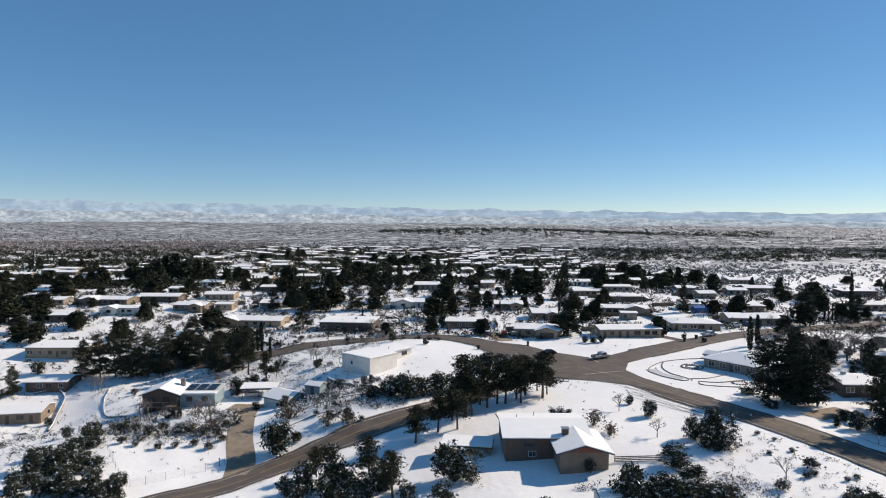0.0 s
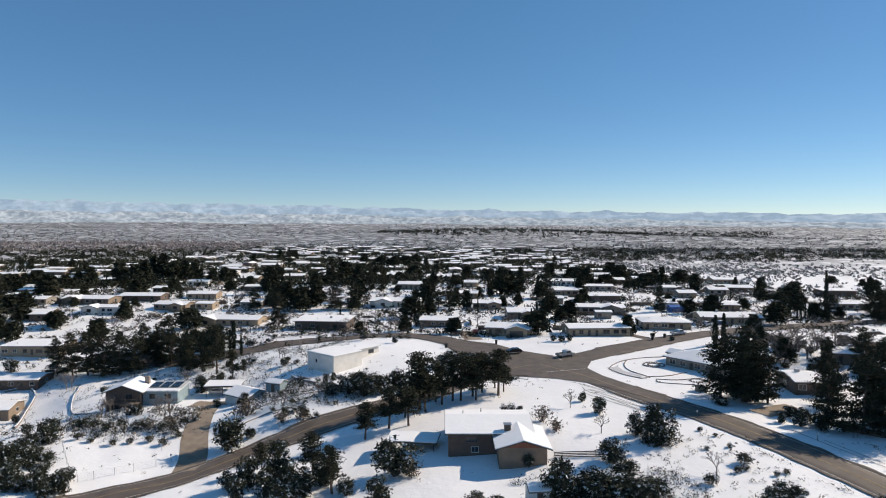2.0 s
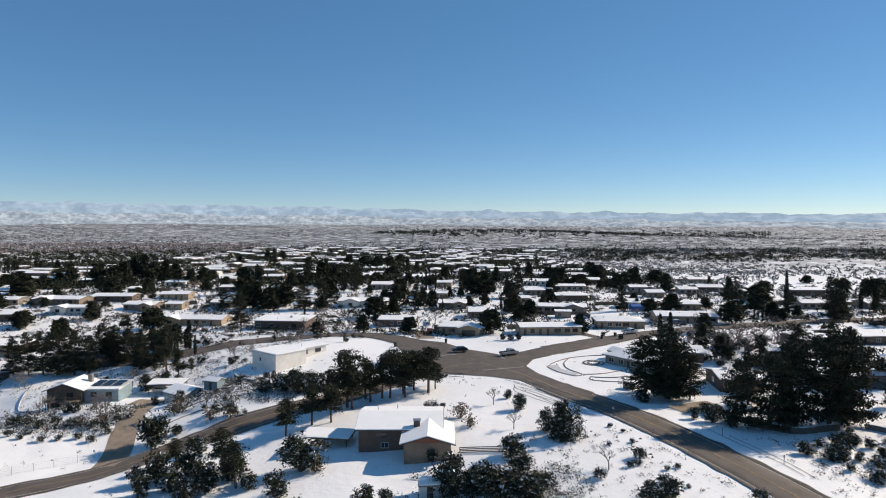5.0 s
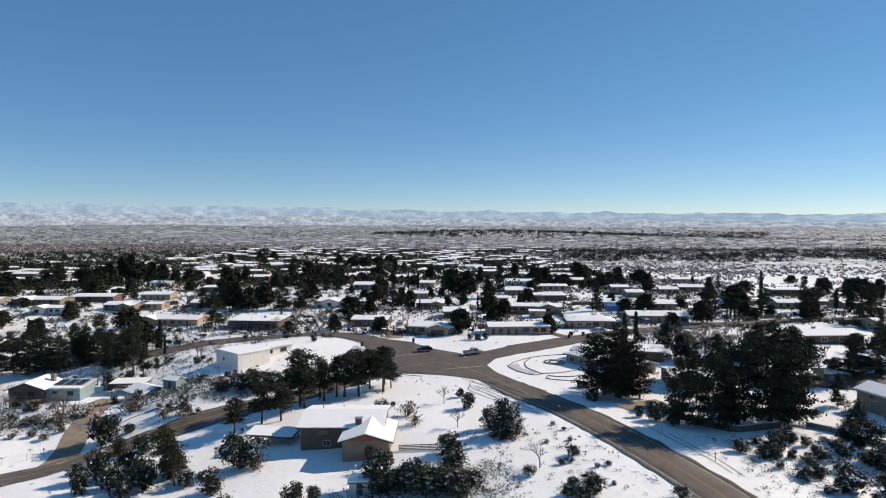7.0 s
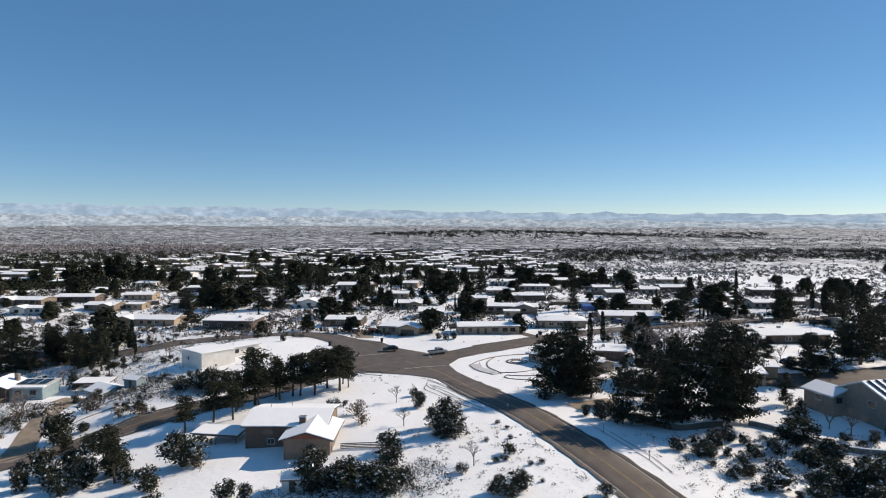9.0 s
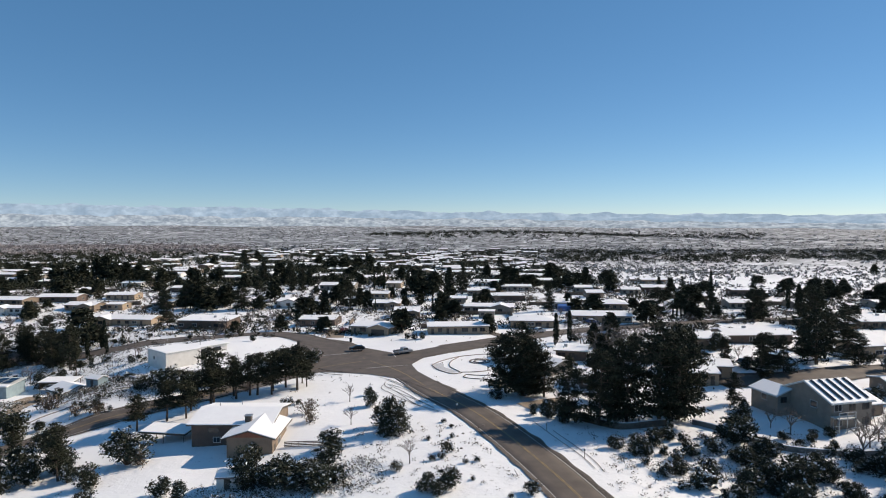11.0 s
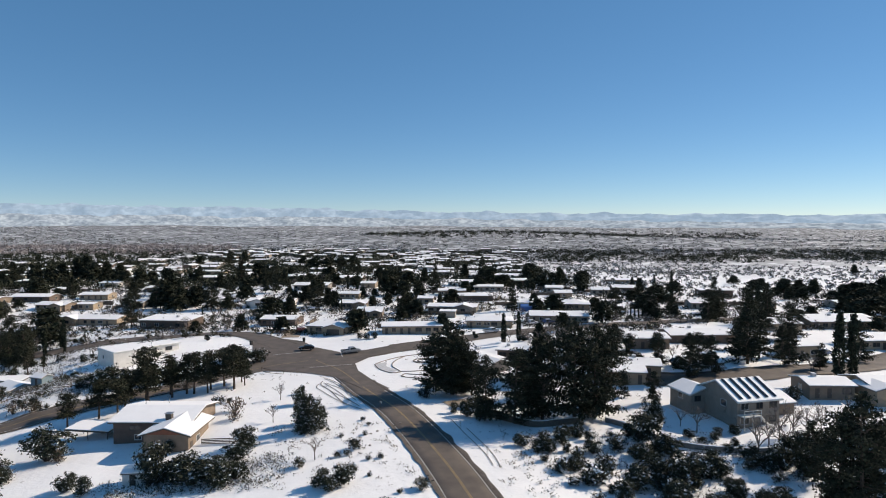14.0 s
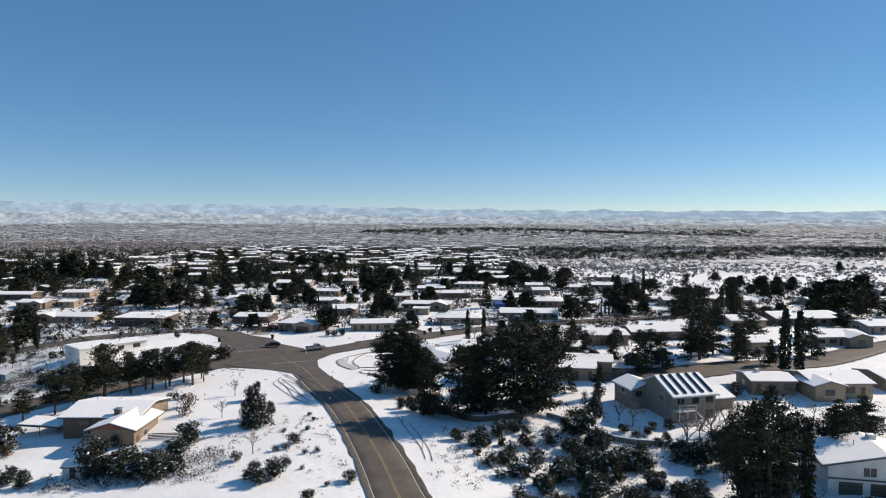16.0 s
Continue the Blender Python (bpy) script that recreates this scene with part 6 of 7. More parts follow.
ranch_house(95.6, 351.0, -2.9, 16.4, 10, 'gable', GREY)
ranch_house(81.7, 381.1, -3.9, 17.5, 10, 'gable', WHITE)
ranch_house(113.0, 393.6, -2.0, 18.5, 11, 'gable', BROWN)
ranch_house(137.2, 402.7, -3.7, 13.9, 12, 'gable', TAN)
ranch_house(107.5, 274.8, -6.4, 7.2, 10, 'gable', WHITE)
ranch_house(131.9, 345.5, -4.9, 9.3, 10, 'gable', GREY)
ranch_house(131.5, 317.1, 0.1, 8.5, 9, 'gable', TAN)
ranch_house(127.6, 267.3, -7.6, 12.8, 12, 'hip', TAN)
ranch_house(154.4, 332.8, -7.5, 9.4, 9, 'gable', GREY)
ranch_house(186.9, 399.4, -1.7, 15.3, 11, 'gable', CREAM)
ranch_house(170.8, 345.1, -5.2, 13.5, 10, 'gable', BROWN)
ranch_house(175.1, 299.0, -2.7, 10.1, 12, 'gable', TAN)
ranch_house(212.1, 324.6, -3.3, 16.4, 9, 'shed', BROWN, z=3.0, rise=0.4)
ranch_house(183.2, 270.3, -4.6, 9.5, 10, 'gable', GREY)
ranch_house(210.7, 271.5, 2.0, 8.7, 10, 'gable', TAN)
ranch_house(73.2, 248.3, -6.0, 6.0, 5, 'gable', GREY)
ranch_house(-207.4, 327.3, 2.9, 6.7, 8, 'gable', BROWN)
ranch_house(-187.3, 306.0, 1.4, 11.3, 9, 'gable', GREY)
ranch_house(-161.2, 268.6, 4.4, 8.6, 8, 'gable', BROWN)
ranch_house(-305.7, 461.0, 1.9, 11.3, 10, 'gable', TAN)
ranch_house(-255.2, 429.3, 2.5, 27.2, 10, 'gable', GREY)
ranch_house(184.9, 208.5, 5.2, 12.1, 11, 'gable', CREAM)
ranch_house(208.6, 215.7, 2.2, 21.3, 11, 'gable', TAN)
ranch_house(200.4, 180.8, 3.9, 13.4, 11, 'gable', CREAM, wing=(3.2, 5.2, 1.8))
ranch_house(223.5, 199.9, 0.7, 6.8, 10, 'gable', GREY)
plant(MID, -196.0, 399.7, 14.8, 'trees between the houses', 1.01)
plant(MID, -185.9, 398.6, 12.9, 'trees between the houses', 1.29)
plant(MID, -187.5, 415.1, 13.8, 'trees between the houses', 1.19)
plant(MID, -191.3, 437.1, 16.2, 'trees between the houses', 0.76)
plant(MID, -184.6, 436.6, 17.7, 'trees between the houses', 0.92)
plant(MID, -172.7, 426.8, 13.1, 'trees between the houses', 1.14)
plant(MID, -168.9, 435.4, 12.6, 'trees between the houses', 1.21)
plant(MID, -171.7, 459.1, 11.2, 'trees between the houses', 1.24)
plant(MID, -135.4, 396.1, 10.0, 'trees between the houses', 1.38)
plant(MID, -133.1, 411.7, 10.0, 'trees between the houses', 1.62)
plant(MID, -135.5, 432.9, 6.6, 'trees between the houses', 1.82)
plant(MID, -156.2, 341.6, 9.9, 'trees between the houses', 1.69)
plant(MID, -136.8, 341.5, 8.3, 'trees between the houses', 1.43)
plant(TALL, -125.7, 322.2, 8.7, 'trees between the houses', 1.11)
plant(MID, -211.3, 350.9, 9.8, 'trees between the houses', 2.08)
plant(MID, -224.3, 384.7, 5.6, 'trees between the houses', 2.10)
plant(MID, -335.5, 525.5, 9.0, 'trees between the houses', 0.95)
plant(MID, -317.3, 530.5, 7.6, 'trees between the houses', 1.29)
plant(MID, -306.4, 536.2, 8.2, 'trees between the houses', 1.21)
plant(MID, -250.8, 465.3, 7.1, 'trees between the houses', 1.52)
plant(MID, -264.2, 466.3, 5.9, 'trees between the houses', 2.03)
plant(MID, -386.0, 691.2, 7.5, 'trees between the houses', 1.08)
plant(JUNIPERS, -131.9, 280.8, 5.6, 'trees between the houses', 1.04)
plant(MID, -132.4, 321.6, 5.8, 'trees between the houses', 1.29)
plant(BIG, -79.6, 298.2, 10.0, 'trees between the houses', 1.18)
plant(BARES, -89.0, 305.3, 9.7, 'trees between the houses', 1.32)
plant(BIG, -53.9, 243.1, 13.7, 'trees between the houses', 1.01)
plant(MID, -73.5, 306.2, 8.0, 'trees between the houses', 1.42)
plant(MID, -85.6, 346.5, 14.7, 'trees between the houses', 0.99)
plant(BIG, -69.6, 297.7, 12.7, 'trees between the houses', 1.22)
plant(MID, -64.0, 297.2, 12.6, 'trees between the houses', 1.15)
plant(MID, -57.3, 295.7, 9.9, 'trees between the houses', 1.26)
plant(MID, -51.5, 303.7, 10.2, 'trees between the houses', 1.39)
plant(BIG, -40.6, 292.7, 11.1, 'trees between the houses', 1.49)
plant(BIG, -32.2, 291.3, 12.9, 'trees between the houses', 1.17)
plant(MID, -32.1, 318.1, 12.1, 'trees between the houses', 1.11)
plant(TALL, -60.8, 397.7, 16.9, 'trees between the houses', 1.34)
plant(MID, -55.9, 416.3, 12.0, 'trees between the houses', 1.05)
plant(MID, -42.8, 390.8, 11.3, 'trees between the houses', 0.89)
plant(TALL, -131.4, 579.7, 16.7, 'trees between the houses', 1.04)
plant(MID, -165.1, 675.1, 10.3, 'trees between the houses', 1.06)
plant(MID, -149.5, 674.0, 10.3, 'trees between the houses', 1.06)
plant(TALL, -109.1, 452.6, 9.8, 'trees between the houses', 1.38)
plant(MID, -178.9, 626.3, 8.4, 'trees between the houses', 1.55)
plant(TALL, -30.2, 345.8, 15.9, 'trees between the houses', 0.60)
plant(TALL, -24.0, 344.6, 16.5, 'trees between the houses', 0.70)
plant(MID, -25.0, 369.1, 10.7, 'trees between the houses', 0.65)
plant(MID, -9.8, 430.2, 7.8, 'trees between the houses', 1.94)
plant(BIG, 12.6, 283.2, 11.3, 'trees between the houses', 1.12)
plant(MID, 2.6, 303.4, 8.5, 'trees between the houses', 1.25)
plant(MID, 15.8, 291.8, 8.5, 'trees between the houses', 0.97)
plant(BIG, 7.7, 293.2, 7.7, 'trees between the houses', 1.32)
plant(JUNIPERS, -6.6, 288.7, 5.8, 'trees between the houses', 0.69)
plant(TALL, -3.5, 295.3, 5.9, 'trees between the houses', 1.34)
plant(BARES, -9.5, 230.7, 7.1, 'trees between the houses', 1.05)
plant(JUNIPERS, -0.2, 235.9, 5.8, 'trees between the houses', 0.60)
plant(MID, 20.3, 283.6, 8.0, 'trees between the houses', 0.83)
plant(BARES, 22.6, 230.5, 7.1, 'trees between the houses', 0.99)
plant(MID, 28.0, 321.4, 5.2, 'trees between the houses', 1.29)
plant(MID, 4.8, 466.3, 9.2, 'trees between the houses', 0.60)
plant(CYPRESSES, 15.2, 353.5, 10.2, 'trees between the houses', 0.83)
plant(CYPRESSES, 20.6, 353.9, 10.2, 'trees between the houses', 0.83)
plant(MID, -3.8, 493.9, 10.7, 'trees between the houses', 0.75)
plant(MID, -62.3, 573.9, 10.3, 'trees between the houses', 1.68)
plant(MID, -42.7, 533.2, 10.6, 'trees between the houses', 1.52)
plant(MID, -31.0, 532.2, 10.5, 'trees between the houses', 1.52)
plant(MID, -23.9, 554.9, 9.5, 'trees between the houses', 1.63)
plant(MID, -15.4, 571.1, 10.3, 'trees between the houses', 1.42)
plant(MID, 38.7, 387.2, 8.4, 'trees between the houses', 1.29)
plant(TALL, 35.4, 342.2, 13.0, 'trees between the houses', 0.62)
plant(MID, 40.3, 329.1, 14.0, 'trees between the houses', 0.82)
plant(MID, 48.7, 371.6, 9.1, 'trees between the houses', 1.91)
plant(MID, 57.7, 389.9, 9.9, 'trees between the houses', 0.92)
plant(CYPRESSES, 57.3, 315.1, 11.4, 'trees between the houses', 1.17)
plant(TALL, 65.7, 340.4, 15.7, 'trees between the houses', 0.94)
plant(TALL, 53.2, 263.6, 9.8, 'trees between the houses', 1.35)
plant(JUNIPERS, 54.7, 279.6, 5.3, 'trees between the houses', 1.18)
plant(MID, 84.1, 435.9, 9.4, 'trees between the houses', 1.18)
plant(TALL, 99.6, 509.5, 12.8, 'trees between the houses', 1.05)
plant(MID, 98.9, 391.7, 9.5, 'trees between the houses', 1.53)
plant(MID, 92.2, 372.5, 5.7, 'trees between the houses', 1.67)
plant(BARES, 93.5, 280.8, 8.6, 'trees between the houses', 1.05)
plant(MID, 126.2, 413.8, 10.1, 'trees between the houses', 1.43)
plant(TALL, 100.6, 263.4, 12.4, 'trees between the houses', 0.99)
plant(MID, 133.0, 465.8, 9.2, 'trees between the houses', 1.52)
plant(MID, 139.6, 373.6, 11.1, 'trees between the houses', 0.78)
plant(MID, 157.3, 393.2, 8.2, 'trees between the houses', 2.02)
plant(MID, 146.3, 340.4, 9.8, 'trees between the houses', 1.05)
plant(MID, 69.3, 274.1, 6.7, 'trees between the houses', 0.76)
plant(BIG, 139.2, 240.2, 11.8, 'trees between the houses', 1.16)
plant(MID, 173.5, 325.1, 8.8, 'trees between the houses', 0.86)
plant(TALL, 191.2, 356.6, 7.7, 'trees between the houses', 1.15)
plant(BIG, 162.2, 247.5, 8.8, 'trees between the houses', 1.47)
plant(CYPRESSES, 166.1, 256.0, 16.7, 'trees between the houses', 0.60)
plant(MID, 191.1, 325.2, 7.1, 'trees between the houses', 1.72)
plant(MID, 183.6, 374.3, 5.7, 'trees between the houses', 0.76)
plant(BIG, 182.2, 247.2, 10.5, 'trees between the houses', 1.10)
plant(TALL, 183.8, 256.1, 14.9, 'trees between the houses', 0.87)
plant(MID, 261.0, 377.2, 4.8, 'trees between the houses', 1.47)
plant(CYPRESSES, 203.3, 266.2, 8.9, 'trees between the houses', 1.26)
plant(CYPRESSES, 200.6, 253.0, 11.7, 'trees between the houses', 1.31)
plant(TALL, 190.1, 223.1, 14.6, 'trees between the houses', 1.18)
plant(MID, 254.7, 397.0, 5.0, 'trees between the houses', 2.40)
plant(MID, 253.4, 358.6, 6.5, 'trees between the houses', 1.42)
plant(MID, 262.3, 352.4, 6.4, 'trees between the houses', 1.68)
plant(MID, 272.1, 352.9, 6.1, 'trees between the houses', 1.77)
plant(MID, 280.6, 353.3, 6.1, 'trees between the houses', 1.77)
plant(JUNIPERS, 80.5, 227.3, 3.1, 'trees between the houses', 0.76)
plant(BARES, 92.2, 233.1, 5.3, 'trees between the houses', 0.84)
plant(MID, 44.7, 290.3, 5.3, 'trees between the houses', 1.16)
plant(BARES, -26.9, 211.0, 2.9, 'trees between the houses', 2.60)
plant(JUNIPERS, -16.1, 205.2, 3.2, 'trees between the houses', 1.01)
plant(JUNIPERS, -5.2, 196.3, 2.3, 'trees between the houses', 0.88)
plant(BARES, 81.3, 249.7, 4.5, 'trees between the houses', 0.84)
plant(BARES, 116.3, 223.0, 6.1, 'trees between the houses', 1.05)
plant(BARES, 125.7, 229.1, 7.3, 'trees between the houses', 1.02)
plant(BARES, 128.2, 279.5, 6.3, 'trees between the houses', 0.84)
plant(MID, 109.6, 271.4, 4.2, 'trees between the houses', 1.06)
plant(CYPRESSES, -203.5, 292.5, 12.5, 'trees between the houses', 0.83)
plant(BIG, -195.8, 292.0, 15.1, 'trees between the houses', 0.85)
plant(MID, -214.8, 359.1, 9.9, 'trees between the houses', 1.33)
plant(MID, -349.9, 536.6, 8.6, 'trees between the houses', 0.72)
plant(MID, -324.5, 535.9, 8.6, 'trees between the houses', 0.60)
plant(MID, -277.3, 504.9, 7.7, 'trees between the houses', 1.21)
plant(CYPRESSES, -179.9, 285.0, 9.7, 'trees between the houses', 0.88)
plant(CYPRESSES, -201.6, 292.4, 11.2, 'trees between the houses', 0.78)
plant(BIG, 243.4, 234.2, 12.4, 'trees between the houses', 0.86)
plant(BIG, 204.8, 256.8, 8.1, 'trees between the houses', 1.60)
plant(BIG, 179.8, 214.1, 8.8, 'trees between the houses', 1.30)
plant(MID, 409.6, 521.4, 7.6, 'trees between the houses', 1.29)
plant(MID, 253.8, 332.7, 4.9, 'trees between the houses', 2.10)
plant(MID, 261.5, 333.0, 4.9, 'trees between the houses', 2.10)
plant(MID, 269.3, 333.4, 4.9, 'trees between the houses', 2.10)
taken = [(o.matrix_basis.translation.x, o.matrix_basis.translation.y, 9.5) for o in bpy.data.objects if o.parent is None and o.get("category") in ("house", "building")]
for line in (line_a, line_b, line_c, line_d, line_e):
    taken += [(c.x, c.y, 6.0) for c in line[::3]]
taken = np.array(taken)
far_rng = random.Random(77)


def free(x, y, pad=0.0):
    return bool((np.hypot(taken[:, 0] - x, taken[:, 1] - y) > taken[:, 2] + pad).all())


def listed(x, y):
    """Inside the streets whose houses and trees are listed one by one."""
    return abs(x - 38) < 0.7 * (y + 4) and y < 425


def far_house(x, y, yaw, L, W, wall, rise):
    h = thing("house", "low distant house with a snow-covered roof among trees", "house", x, y, None, yaw, "houses of the neighbourhood")
    walls(h, L, W, 2.6, rise, "gable", wall)
    add_roof(h, L, W, 2.6, rise, "gable", 0.5)
    part("window", box(-L * 0.3, -W / 2 - 0.04, 0.9, -L * 0.12, -W / 2 + 0.02, 2.0), GLASS, h)
    part("window", box(L * 0.1, -W / 2 - 0.04, 0.9, L * 0.3, -W / 2 + 0.02, 2.0), GLASS, h)


def yard_fence(x, y, yaw, n):
    """Panels of dark weathered boards between posts, along the back of a yard."""
    f = thing("fence", "dark weathered board fence along a snowy yard", "fence", x, y, None, yaw, "yard fences")
    for i in range(n + 1):
        part("post", box(i * 2.4 - 0.06, -0.06, -0.6, i * 2.4 + 0.06, 0.06, 1.75), WOOD, f)
    for i in range(n):
        part("panel", box(i * 2.4 + 0.07, -0.03, -0.3, i * 2.4 + 2.33, 0.03, 1.6), WOOD, f)


for x, y, r in [q for q in taken if q[2] == 9.5 and 200 < q[1] < 420]:
    if far_rng.random() < 0.75:
        yard_fence(x - far_rng.uniform(6, 14), y + far_rng.uniform(8.5, 11), far_rng.uniform(-8, 3), far_rng.randint(4, 9))
    if far_rng.random() < 0.5:
        yard_fence(x + far_rng.uniform(9, 12), y - far_rng.uniform(0, 6), far_rng.uniform(70, 95), far_rng.randint(3, 6))

made = []
for row in range(22):
    y0 = 268 + row * 34
    x0 = -0.72 * y0 - 20
    while x0 < 0.72 * y0 + 100:
        x0 += far_rng.uniform(21, 31)
        x, y = x0, y0 + far_rng.uniform(-12, 12) + 0.06 * x0
        if listed(x, y) or far_rng.random() < (0.22 if y0 < 420 else 0.42) or (x > 120 + 0.1 * (y - 300) and y > 330) or (x < -260 and y > 560):
            continue
        if free(x, y, 7.0):
            made.append((x, y))
            far_house(x, y, far_rng.choice((0, 0, 4, -6, 90)) + far_rng.uniform(-6, 6), far_rng.uniform(14, 21), far_rng.uniform(8, 10.5), far_rng.choice((CREAM, TAN, WHITE, BROWN, GREY)), far_rng.uniform(0.6, 1.1))
taken = np.vstack([taken, np.array([(x, y, 9.0) for x, y in made])])

placed = 0
while placed < 130:
    y = far_rng.uniform(205, 440)
    x = far_rng.uniform(-0.74 * y - 15, 0.74 * y + 95)
    clump = noise.noise((x * 0.013, y * 0.016, 4.0)) + 0.25 * noise.noise((x * 0.05, y * 0.05, 8.0))
    if listed(x, y) or clump < far_rng.uniform(-0.55, 0.4) or (x > 150 and y > 340) or not free(x, y, -1.5):
        continue
    kind = CYPRESSES if far_rng.random() < 0.09 else BARES if far_rng.random() < 0.2 else MID
    plant(kind, x, y, far_rng.uniform(4.0, 9.5) if kind is not BARES else far_rng.uniform(4, 7), "trees between the houses", far_rng.uniform(1.0, 2.0) if kind is MID else 1.0)
    placed += 1


def strewn(name, label, count, place, size, tall, mat, per, seed, spread):
    """Trees or scrub too far off to count, joined into one piece."""
    g = random.Random(seed)
    cs, guard = [], 0
    while len(cs) < 3 * count and guard < count * 30:
        guard += 1
        x, y = place(g)
        if x is None:
            continue
        h = tall * g.uniform(0.5, 1.3)
        for k in range(3):
            cs.append((x + g.gauss(0, 0.38) * h, y + g.gauss(0, 0.38) * h, H(x, y) + FAR_LIFT(x, y) + h * (0.12 + 0.2 * k)))
    ob = new(name, tuft_mesh(name, cs, size, mat, per, spread, seed))
    return tagged(ob, label, "trees", kind="stuff")


def FAR_LIFT(x, y):
    return min(1, max(0, (y - 1300) / 2900)) * min(44, max(16, 30 - x / 160)) + min(1, max(0, (y - 700) / 1500)) * (6 * math.sin(x / 310 + 1.3) * math.sin(y / 270) + 4 * math.sin(x / 130 + y / 190))


def town(g):
    y = 375 + 600 * g.random() ** 1.2
    x = g.uniform(-0.74 * y, 0.74 * y + 90)
    if (x > 150 and y < 700) or noise.noise((x * 0.01, y * 0.012, 1)) < g.uniform(-0.6, 0.4) or not free(x, y, -3):
        return None, None
    return x, y


def scrubland(g):
    y = 330 + 650 * g.random()
    x = g.uniform(110 + 0.12 * (y - 300), 0.76 * y + 110)
    dense = noise.noise((x * 0.008, y * 0.006, 2)) + (0.35 if x < 0.45 * y + 60 else -0.1)
    return (x, y) if dense > g.uniform(-0.5, 0.7) else (None, None)


def plain(g):
    y = 900 + 2600 * g.random() ** 1.5
    x = g.uniform(-0.76 * y, 0.76 * y + 90)
    return (x, y) if noise.noise((x * 0.003, y * 0.005, 6)) > g.uniform(-0.5, 0.6) else (None, None)


def belt(g):
    y = g.gauss(2150, 190)
    return g.uniform(-0.1 * y, 0.52 * y), y


def river_belt(g):
    y = g.gauss(1060, 110)
    return g.uniform(-0.76 * y, -0.28 * y), y + 60 * math.sin(y / 40)


GREY_WOOD = foliage("bare_grey_wood", (0.34, 0.30, 0.29), (0.24, 0.21, 0.20))
strewn("town_trees", "dark trees among the far houses of the town", 4600, town, 1.6, 5.5, PINE, 9, 301, 1.3)
strewn("scrubland", "dark junipers scattered over a snowy slope", 3200, scrubland, 1.3, 2.4, SCRUB, 5, 302, 0.6)
strewn("plain_trees", "far dark trees and scrub on the snowy plain", 5200, plain, 2.2, 3.5, SCRUB, 4, 303, 1.6)
strewn("tree_belt", "distant belt of dark trees", 800, belt, 4.0, 8, PINE, 5, 304, 3.0)
strewn("river_trees", "far grey leafless trees along a river", 1300, river_belt, 2.6, 5, GREY_WOOD, 5, 305, 2.5)


def yards(g):
    y = g.uniform(205, 440)
    x = g.uniform(-0.72 * y, 0.72 * y + 90)
    ok = free(x, y, -2.0) and noise.noise((x * 0.03, y * 0.045, 7)) > g.uniform(-0.45, 0.45) and not (x > 150 and y > 330)
    return (x, y) if ok else (None, None)


TWIGS = foliage("grey_twigs", (0.115, 0.098, 0.082), (0.06, 0.052, 0.043), 0.05)
strewn("yard_brush", "grey leafless brush and shrubs between the houses", 3600, yards, 0.55, 1.9, TWIGS, 9, 311, 0.5)
strewn("yard_shrubs", "low dark evergreen shrubs between the houses", 2400, yards, 0.62, 2.1, PINE, 9, 312, 0.5)
extra = 0
while extra < 150:
    x, y = yards(far_rng)
    if x is not None and free(x, y, -2.0) and free(x, y - 9, -4.0):
        plant(MID if extra % 7 else CYPRESSES, x, y, far_rng.uniform(4.0, 8.5), "trees between the houses", far_rng.uniform(1.2, 1.9) if extra % 7 else 0.8)
        extra += 1
bare = 0
while bare < 50:
    x, y = yards(far_rng)
    if x is not None and free(x, y, 0.0):
        plant(BARES, x, y, far_rng.uniform(4.0, 7.5), "leafless trees between the houses", far_rng.uniform(1.0, 1.5))
        bare += 1


def near_scrub(g):
    x, y = g.uniform(-140, 190), g.uniform(78, 260)
    if not free(x, y, -1) or noise.noise((x * 0.03, y * 0.03, 3)) < g.uniform(-0.2, 0.55):
        return None, None
    return x, y


strewn("dry_grass", "dry brown grass tufts and weeds poking through the snow", 1000, near_scrub, 0.22, 0.35, DRY, 4, 306, 0.22)


def patch(boxes, sparse):
    def place(g):
        x0, x1, y0, y1 = g.choice(boxes)
        x, y = g.uniform(x0, x1), g.uniform(y0, y1)
        ok = noise.noise((x * 0.09, y * 0.09, 5)) > g.uniform(-0.5, sparse) and free(x, y, -2.5)
        return (x, y) if ok else (None, None)
    return place


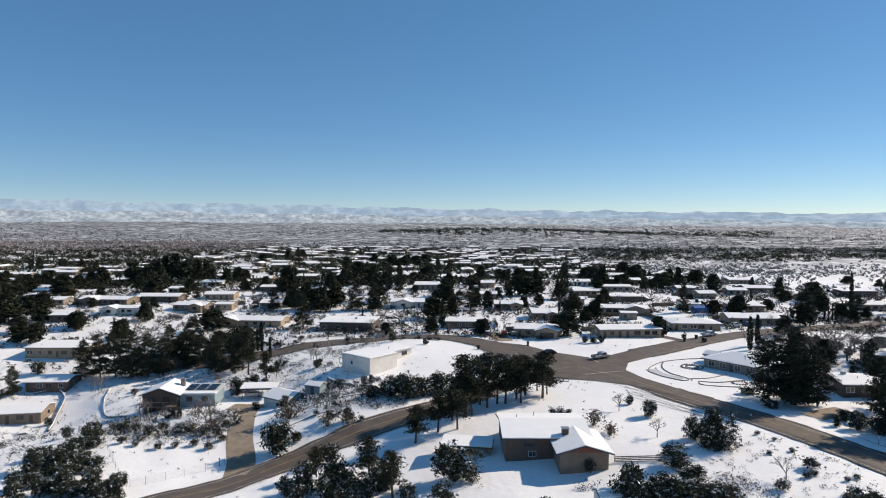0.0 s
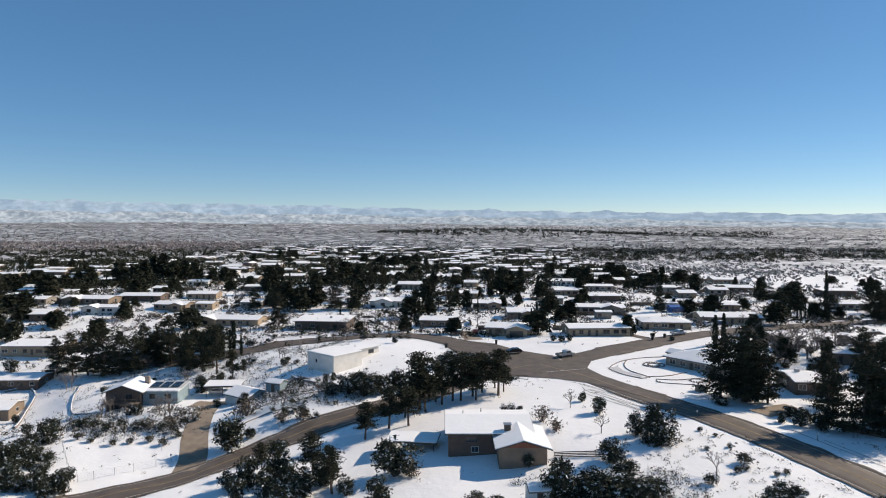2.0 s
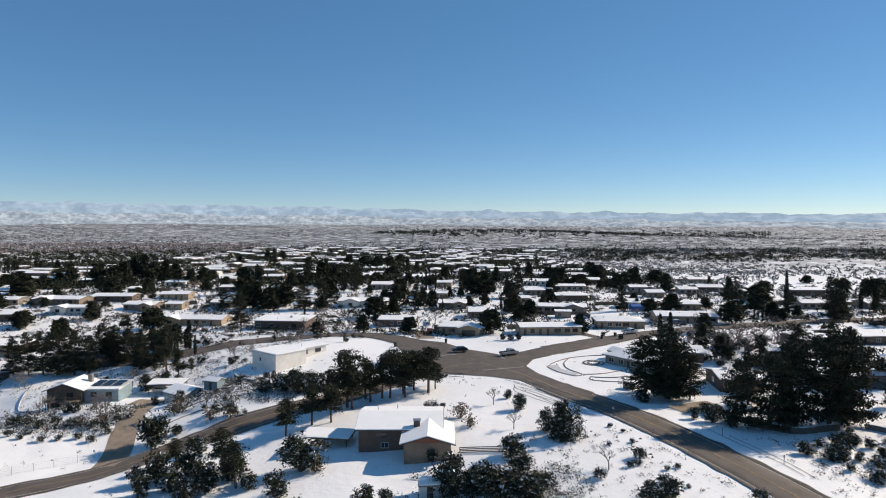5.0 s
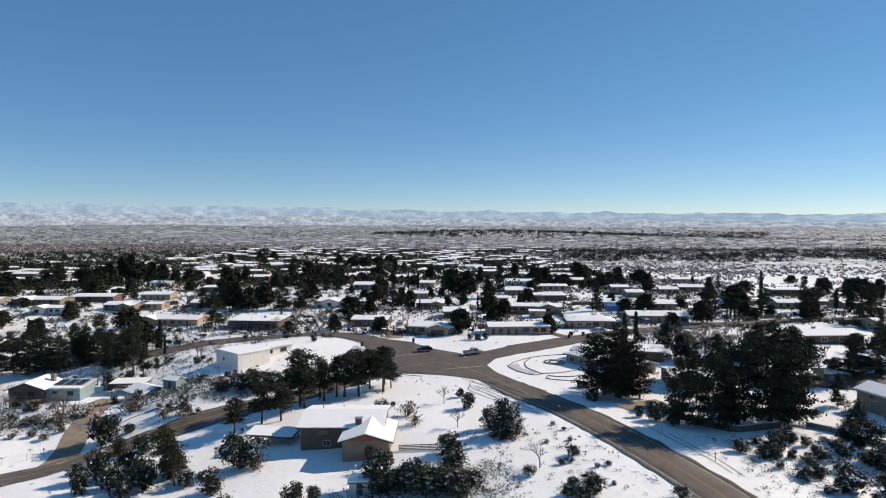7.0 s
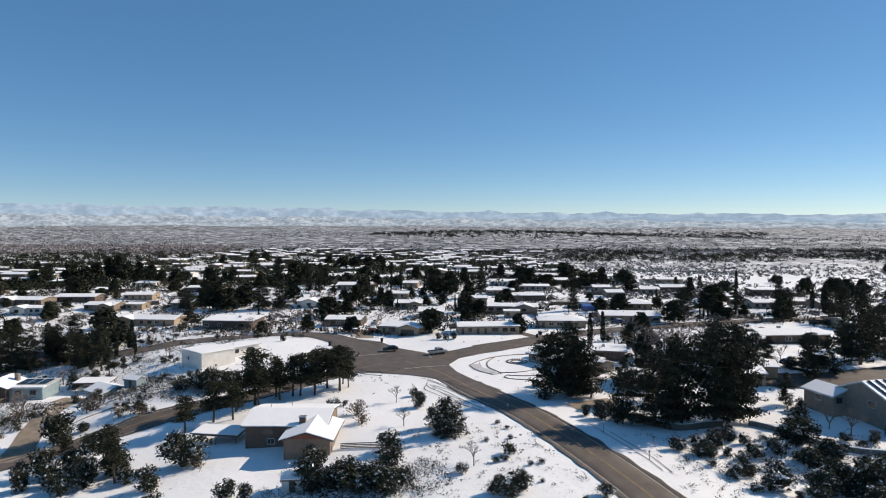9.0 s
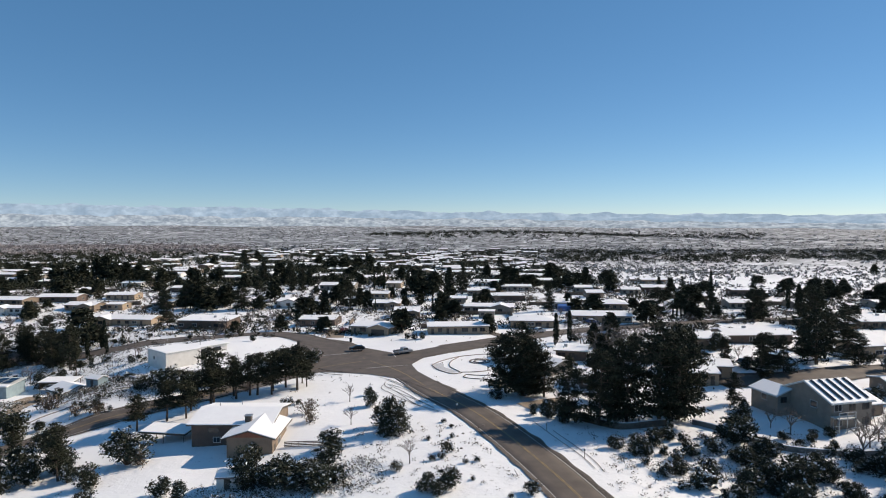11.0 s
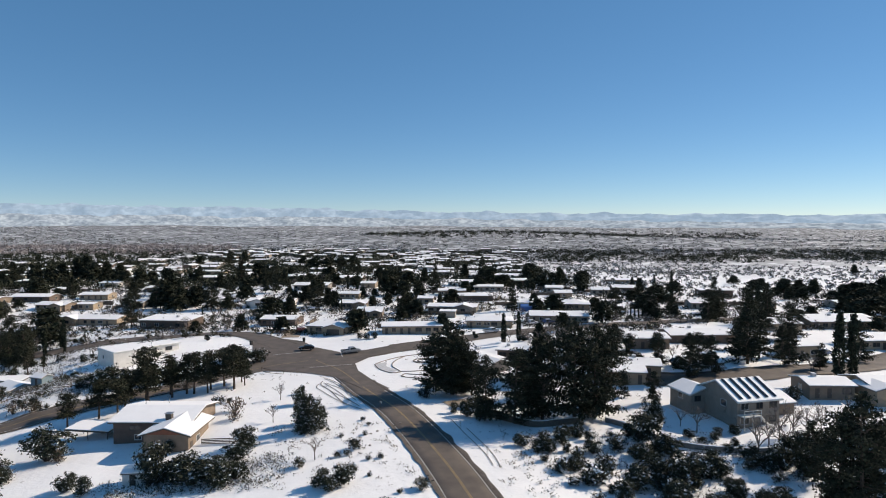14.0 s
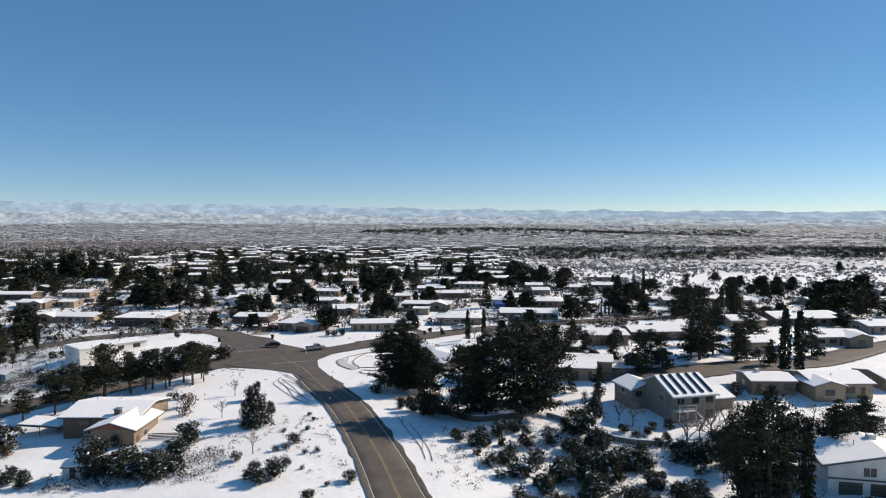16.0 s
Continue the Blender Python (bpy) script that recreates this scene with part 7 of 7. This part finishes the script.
strewn("brush", "tangled brown and grey brush with snow caught in it", 1900, patch([(-76, -46, 128, 150), (-130, -62, 112, 205), (-75, -20, 165, 205), (-36, -8, 138, 162)], 0.5), 0.28, 1.0, SCRUB, 9, 307, 0.45)
strewn("brush", "tangled snowy scrub on the slope below the houses", 900, patch([(86, 128, 82, 106), (104, 160, 60, 100), (20, 48, 84, 98)], 0.3), 0.24, 0.9, SCRUB, 9, 308, 0.4)
strewn("brush", "dry weeds and low brush on the roadside lot", 120, patch([(40, 70, 84, 112), (82, 100, 84, 112)], 0.8), 0.2, 0.5, DRY, 7, 309, 0.3)


# shrubs on the rough slopes
def slope_shrubs(boxes, count, kinds, group):
    n = 0
    while n < count:
        x0, x1, y0, y1 = far_rng.choice(boxes)
        x, y = far_rng.uniform(x0, x1), far_rng.uniform(y0, y1)
        if not free(x, y, -3.0) or noise.noise((x * 0.08, y * 0.08, 9)) < far_rng.uniform(-0.6, 0.4):
            continue
        k = far_rng.choice(kinds)
        plant(k, x, y, far_rng.uniform(2.0, 3.6) if k is BARES else far_rng.uniform(1.2, 2.6) if k is JUNIPERS else far_rng.uniform(0.8, 1.5), group, far_rng.uniform(1.0, 1.5))
        n += 1


slope_shrubs([(-130, -64, 112, 200), (-75, -44, 130, 150), (-70, -22, 168, 200), (-34, -10, 140, 160)], 85, (SHRUBS, SHRUBS, JUNIPERS, BARES), "shrubs on the snowy slope")
slope_shrubs([(88, 126, 84, 108), (106, 150, 62, 98)], 85, (SHRUBS, JUNIPERS, JUNIPERS), "snow-flecked scrub on the slope")

n = 0
while n < 30:
    x, y = far_rng.uniform(90, 128), far_rng.uniform(140, 196)
    if free(x, y, -3.5):
        k = far_rng.choice((BARES, BARES, BARES, MID, JUNIPERS))
        plant(k, x, y, far_rng.uniform(2.5, 4) if k is JUNIPERS else far_rng.uniform(4.5, 7.0), "trees of the overgrown yards", far_rng.uniform(1.0, 1.4))
        n += 1

# the pattern trees have served
for ob in STOCK:
    for o in (*ob.children_recursive, ob):
        bpy.data.objects.remove(o)
